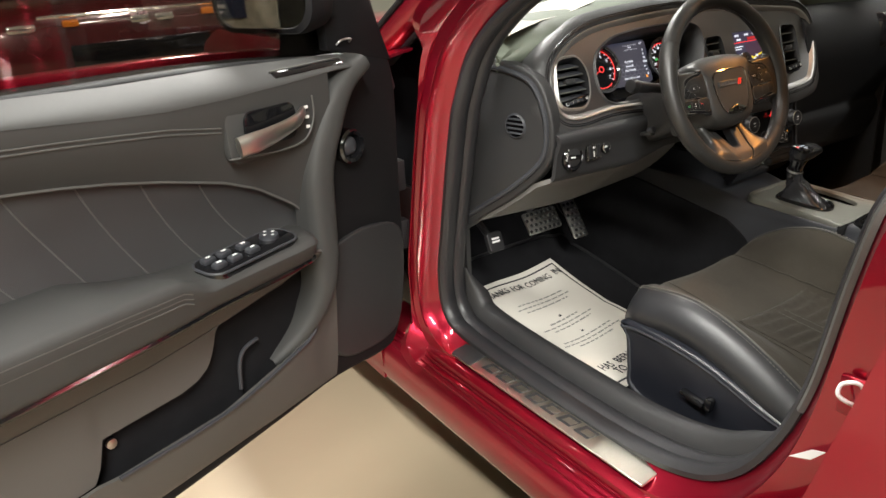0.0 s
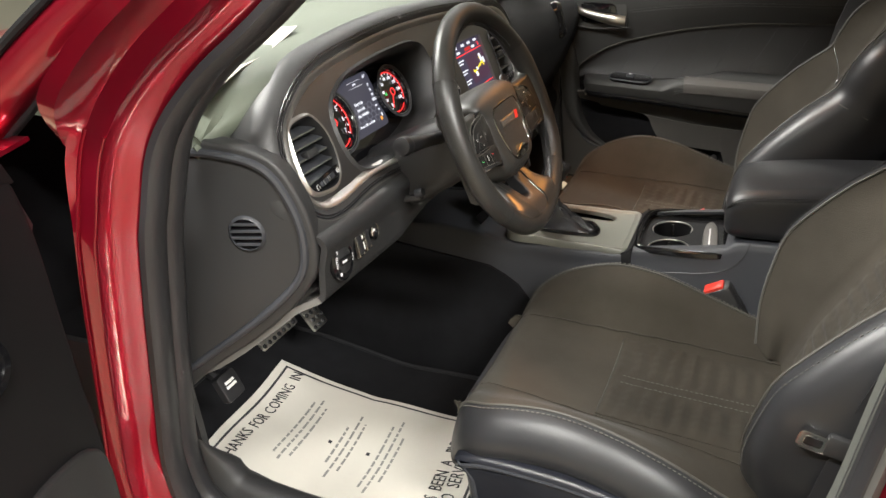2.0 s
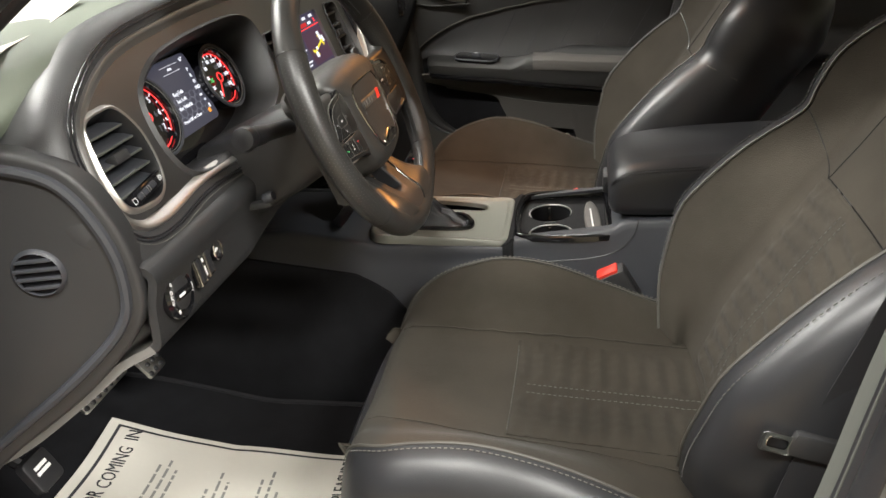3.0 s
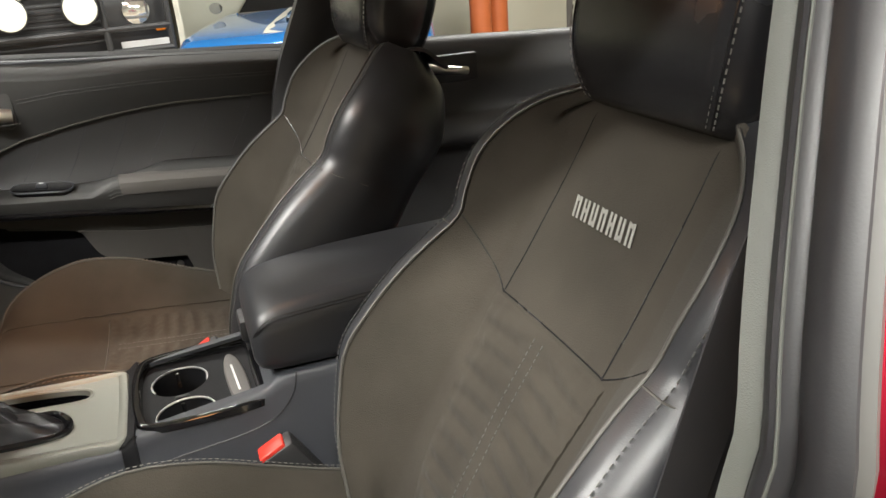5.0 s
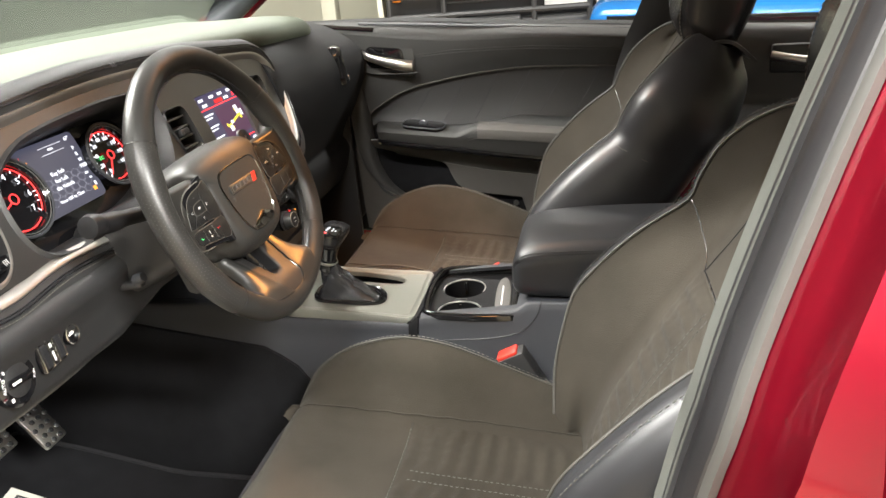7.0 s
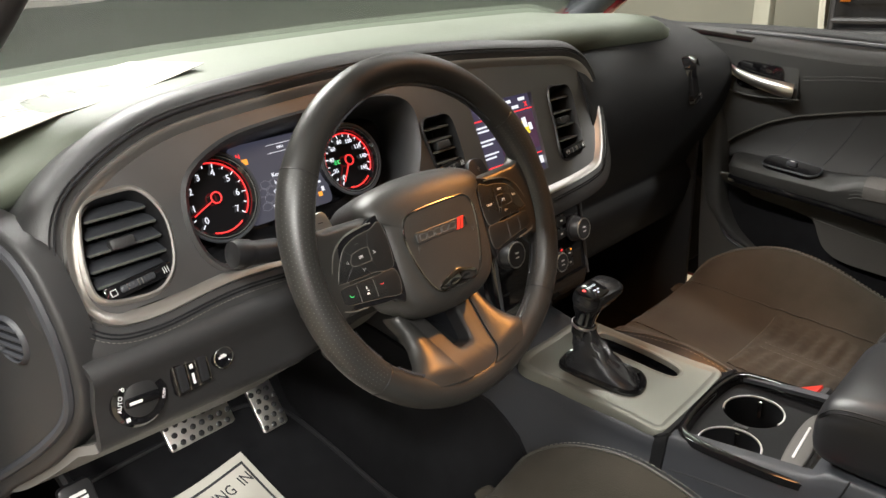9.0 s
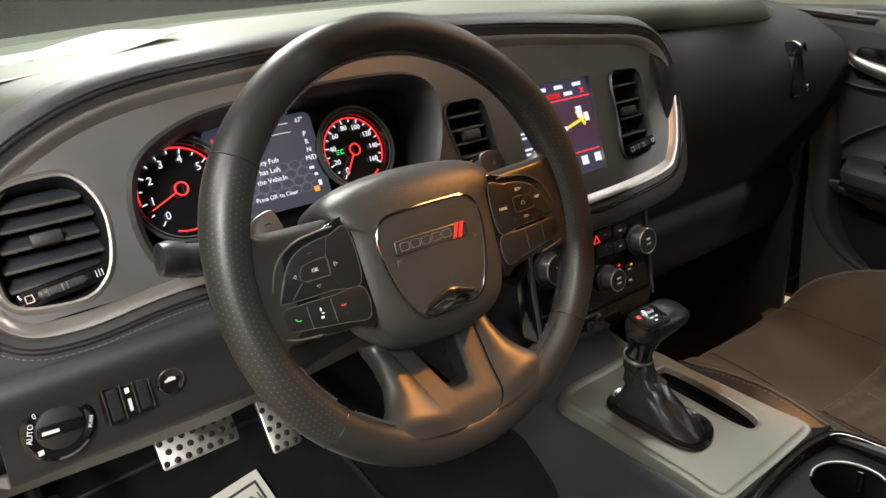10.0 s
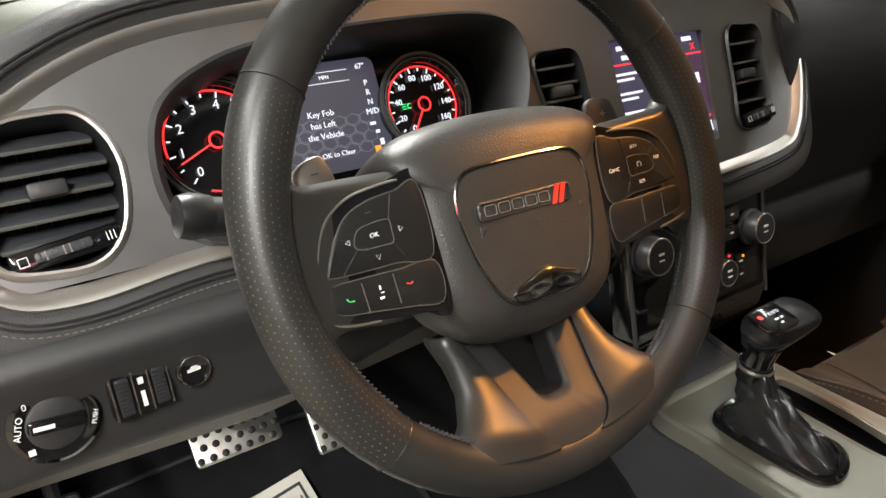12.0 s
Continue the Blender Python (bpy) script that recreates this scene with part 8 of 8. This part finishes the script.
for sx in (-1, 1):
    vf("wheel_arch", prism([(0.52 * math.cos(a), 0.42 * math.sin(a)) for a in np.linspace(0, math.pi, 20)], 0.03, 0.01), PLASTIC, ov, "black wheel arch", OV @ Matrix.Translation((sx * 0.915, 0.78, 0.52)) @ pose(0, 0, 0, 90, 0, 90 if sx > 0 else -90))
    for y in (0.78, 3.2):
        road_wheel(ov, OV @ pose(sx * 0.80, y, 0.40, 0, 90 * sx, 0), 0.40, 0.24)
    OP("door_gap", (sx * 0.907, 1.55, 0.95), (0.01, 0.012, 0.8), GLOSS, 0.002)
    OP("marker", (sx * 0.907, 0.22, 0.96), (0.012, 0.05, 0.03), AMBER, 0.004)
    OP("hinge", (sx * 0.91, 1.40, 1.0), (0.02, 0.06, 0.04), PLASTIC, 0.006)
OP("cabin", (0, 2.75, 1.50), (1.60, 2.6, 0.66), CREAM, 0.10, "cream cabin")
OP("windscreen", (0, 1.44, 1.52), (1.40, 0.03, 0.44), GLOSS, 0.04, "dark windscreen")
for sx in (-1, 1):
    for y in (2.0, 3.1):
        OP("side_window", (sx * 0.80, y, 1.55), (0.02, 0.85, 0.40), GLOSS, 0.04, "dark side window")
    OP("mirror", (sx * 1.02, 1.30, 1.28), (0.16, 0.06, 0.20), PLASTIC, 0.03)
vf("cloth", sheet(smooth_rows([[(OV @ Vector((x, y, 1.185 + z + 0.02 * math.sin(9 * x))))[:] for x in np.linspace(-0.5, 0.75, 12)] for y, z in ((-0.06, -0.10), (0.0, 0.0), (0.2, 0.03), (0.5, 0.035))], 24), 0.01), COVER, ov, "pale cloth over the bonnet")
OP("red_bag", (0.16, 0.10, 1.24), (0.22, 0.18, 0.12), RED_PLASTIC, 0.05, "red bag lying on the bonnet")

# blue classic car
CV = pose(4.35, -1.44, 0, 0, 0, -108) @ Matrix.Diagonal((1, 1, 0.84, 1))
cv = thing("classic_car", "blue classic car with white stripes and chrome bumper", "car", (4.30, -1.42, 0))


def cv_row(y, w, zt, zs):
    return [(-w, y, 0.34), (-w - 0.02, y, 0.55), (-w, y, zs - 0.06), (-w + 0.05, y, zs), (-w + 0.16, y, zs + 0.012), (-0.38, y, zt), (0, y, zt + 0.018), (0.38, y, zt), (w - 0.16, y, zs + 0.012), (w - 0.05, y, zs), (w, y, zs - 0.06), (w + 0.02, y, 0.55), (w, y, 0.34)]


vf("body", sheet(smooth_rows([cv_row(*r) for r in ((0.0, 0.82, 0.70, 0.70), (0.03, 0.86, 0.80, 0.79), (0.25, 0.89, 0.865, 0.85), (0.8, 0.90, 0.905, 0.88), (1.35, 0.90, 0.935, 0.90), (1.6, 0.90, 0.94, 0.91), (3.2, 0.90, 0.94, 0.92), (4.6, 0.86, 0.90, 0.88))], 48), 0.02), BLUE, cv, "glossy blue body", CV)
for x in (-0.18, 0.18):
    vf("stripe", sheet([[(x + dx, y, z) for dx in (-0.11, 0.11)] for y, z in ((0.10, 0.864), (0.30, 0.895), (0.8, 0.930), (1.35, 0.960), (1.5, 0.965))], 0.004), CREAM, cv, "white racing stripe", CV)
vf("bonnet_scoop", loft([[(x * w, y, 0.90 + 0.004 + h * (1 - abs(x) ** 3)) for x in np.linspace(-1, 1, 9)] + [(w, y, 0.86), (-w, y, 0.86)] for y, w, h in ((0.50, 0.20, 0.065), (0.56, 0.24, 0.085), (0.9, 0.26, 0.09), (1.25, 0.24, 0.06))], caps=True), BLUE, cv, "raised bonnet scoop", CV)
box_part("scoop_mouth", (0, 0.495, 0.925), (0.36, 0.02, 0.045), GLOSS, cv, 0.008, CV, "black scoop opening")
vf("front_bumper", loft([[(x, -0.06 + 0.10 * abs(x) ** 2.5 + dy, 0.54 + dz) for dy, dz in ((0, 0.05), (-0.03, 0.03), (-0.04, 0), (-0.03, -0.04), (0.0, -0.06), (0.03, 0.0))] for x in np.linspace(-0.90, 0.90, 22)], caps=True), CHROME, cv, "chrome front bumper", CV)
for x in (-0.30, 0.30):
    box_part("overrider", (x, -0.115, 0.56), (0.05, 0.05, 0.16), CHROME, cv, 0.02, CV)
box_part("grille", (0, 0.0, 0.68), (1.50, 0.04, 0.13), GLOSS, cv, 0.01, CV, "black grille")
vf("chrome_lip", tube([(CV @ Vector((x, -0.005 + 0.02 * abs(x), 0.755))) for x in np.linspace(-0.82, 0.82, 14)], 0.010, 6), CHROME, cv, "chrome bonnet lip")
for x in (-0.66, -0.46, 0.46, 0.66):
    vf("headlamp", lathe([(0.085, -0.03), (0.085, 0.01), (0.07, 0.02), (0.001, 0.035)], 24), LENS, cv, "round headlamp", CV @ pose(x, -0.01, 0.53, 90))
vf("cabin", loft([[(x * w, y, z) for x in (-1, -0.5, 0, 0.5, 1)] for w, y, z in ((0.74, 1.45, 0.93), (0.60, 2.05, 1.30), (0.62, 2.7, 1.34), (0.66, 3.5, 1.22), (0.72, 3.9, 0.93))], ring_closed=False), BLUE, cv, "blue roof", CV)
vf("windscreen", sheet([[(x * w, y, z) for x in np.linspace(-1, 1, 7)] for w, y, z in ((0.72, 1.43, 0.945), (0.60, 1.98, 1.28))], 0.01), GLOSS, cv, "dark windscreen with chrome edge", CV)
for pts in (((-0.74, 1.43, 0.94), (-0.60, 2.02, 1.30)), ((0.74, 1.43, 0.94), (0.60, 2.02, 1.30)), ((-0.74, 1.43, 0.94), (0.74, 1.43, 0.94)), ((-0.62, 2.0, 1.30), (0.62, 2.0, 1.30))):
    vf("chrome_trim", tube([CV @ Vector(p) for p in pts], 0.014, 6), CHROME, cv)
for sx in (-1, 1):
    vf("mirror", lathe([(0.02, -0.03), (0.055, 0.0), (0.055, 0.012), (0.001, 0.014)], 20), CHROME, cv, "round chrome mirror", CV @ pose(sx * 0.90, 1.35, 1.02, 90))
    for y in (0.75, 3.4):
        road_wheel(cv, CV @ pose(sx * 0.80, y, 0.32, 0, 90 * sx, 0), 0.32, 0.20)

# maroon car in front
RC = pose(-0.55, 4.1, 0, 0, 0, 4)
rc = thing("parked_car", "maroon parked car with chrome lamps, seen through glass", "car", (-0.55, 4.1, 0))
vf("body", sheet(smooth_rows([[(x, y, z) for x, z in ((-0.93, 0.35), (-0.95, 0.6), (-0.93, zs - 0.05), (-0.85, zs), (-0.4, zt), (0.4, zt), (0.85, zs), (0.93, zs - 0.05), (0.95, 0.6), (0.93, 0.35))] for y, zs, zt in ((0.0, 0.78, 0.80), (0.05, 0.95, 0.97), (0.3, 1.02, 1.05), (1.2, 1.08, 1.12), (1.5, 1.10, 1.14), (4.4, 1.0, 1.05))], 40), 0.02), DARKRED, rc, "glossy maroon body", RC)
box_part("front_face", (0, -0.005, 0.72), (1.75, 0.05, 0.42), DARKRED, rc, 0.02, RC)
box_part("grille", (0, -0.04, 0.70), (0.9, 0.03, 0.22), GLOSS, rc, 0.02, RC, "black grille")
vf("bonnet_trim", tube([RC @ Vector((x, -0.02, 0.985)) for x in np.linspace(-0.6, 0.6, 8)], 0.012, 6), CHROME, rc)
for x in (-0.70, 0.0, 0.16, 0.70):
    box_part("lamp", (x, -0.04, 0.93), (0.16 if abs(x) > 0.5 else 0.12, 0.03, 0.045), LENS, rc, 0.01, RC, "clear lamp")
for x in (-0.42, 0.46):
    box_part("indicator", (x, -0.04, 0.94), (0.10, 0.03, 0.045), AMBER, rc, 0.01, RC, "amber lamp")
vf("cabin", loft([[(x * w, y, z) for x in (-1, -0.5, 0, 0.5, 1)] for w, y, z in ((0.80, 1.4, 1.10), (0.62, 2.1, 1.45), (0.62, 3.2, 1.47), (0.72, 4.0, 1.06))], ring_closed=False), GLOSS, rc, "dark glazed cabin", RC)
for sx in (-1, 1):
    for y in (0.8, 3.5):
        road_wheel(rc, RC @ pose(sx * 0.82, y, 0.33, 0, 90 * sx, 0), 0.33, 0.22)

# welding bottles and door at the far wall
for x, y, mat in ((6.6, -3.72, TANK), (6.75, -3.98, TANK)):
    gb = thing("gas_bottle", "tall orange gas bottle standing by the wall", "gas bottle", (x, y, 0), "gas bottles")
    vf("bottle", lathe([(0.11, 0.0), (0.115, 0.02), (0.115, 1.05), (0.10, 1.14), (0.05, 1.20), (0.03, 1.24), (0.001, 1.24)], 28), mat, gb, "", pose(x, y, 0))
    vf("valve", lathe([(0.02, 1.24), (0.02, 1.32), (0.035, 1.33), (0.035, 1.36), (0.001, 1.36)], 16), CHROME, gb, "", pose(x, y, 0))
hose = thing("air_hose", "red coiled hose hanging on a wall hook", "hose", (7.9, -3.4, 1.0))
box_part("wall_hook", (7.94, -3.45, 1.22), (0.14, 0.05, 0.05), SATIN, hose, 0.01)
for i in range(5):
    vf("coil", tube([(7.92 - 0.02 * i, -3.45 + 0.16 * math.cos(a), 0.95 + 0.32 * math.sin(a) - 0.02 * i) for a in np.linspace(0, TAU, 24, endpoint=False)], 0.012, 6, True), RED_PLASTIC if i % 2 else TANK, hose)
wd = tagged(box_part("door_1", (7.985, -5.0, 1.05), (0.05, 1.0, 2.1), CREAM, None, 0.006), "pale painted metal door", "", "", "structure")
for c, sz in (((7.955, -4.6, 1.0), (0.03, 0.12, 0.03)), ((7.955, -4.52, 1.3), (0.02, 0.03, 0.10)), ((7.955, -4.52, 0.4), (0.02, 0.03, 0.10))):
    box_part("door_fitting", c, sz, SATIN, wd, 0.006)
for y in (-4.46, -5.54):
    tagged(box_part("trim", (7.98, y, 1.06), (0.07, 0.08, 2.14), DARK_WALL, None, 0.004), "dark door frame", "", "", "structure")
post = tagged(box_part("wall_post", (6.0, 1.9, 1.6), (0.14, 0.14, 3.2), GREEN_WALL, None, 0.01), "pale square post", "", "", "structure")
sign = thing("wall_sign", "dark blue sign with pale writing on the wall", "sign", (-5.99, 2.42, 0.95))
box_part("board", (-5.985, 2.42, 0.95), (0.03, 0.55, 0.30), BLUE_SIGN, sign, 0.006)
SG = plane_m((-5.969, 2.42, 0.95), (0, -1, 0), (0, 0, 1))
bars([(0.0, 0.05, 0.36, 0.06), (-0.03, -0.05, 0.28, 0.025), (-0.03, -0.10, 0.22, 0.02)], 0.003, WHITE_MARK, sign, SG)
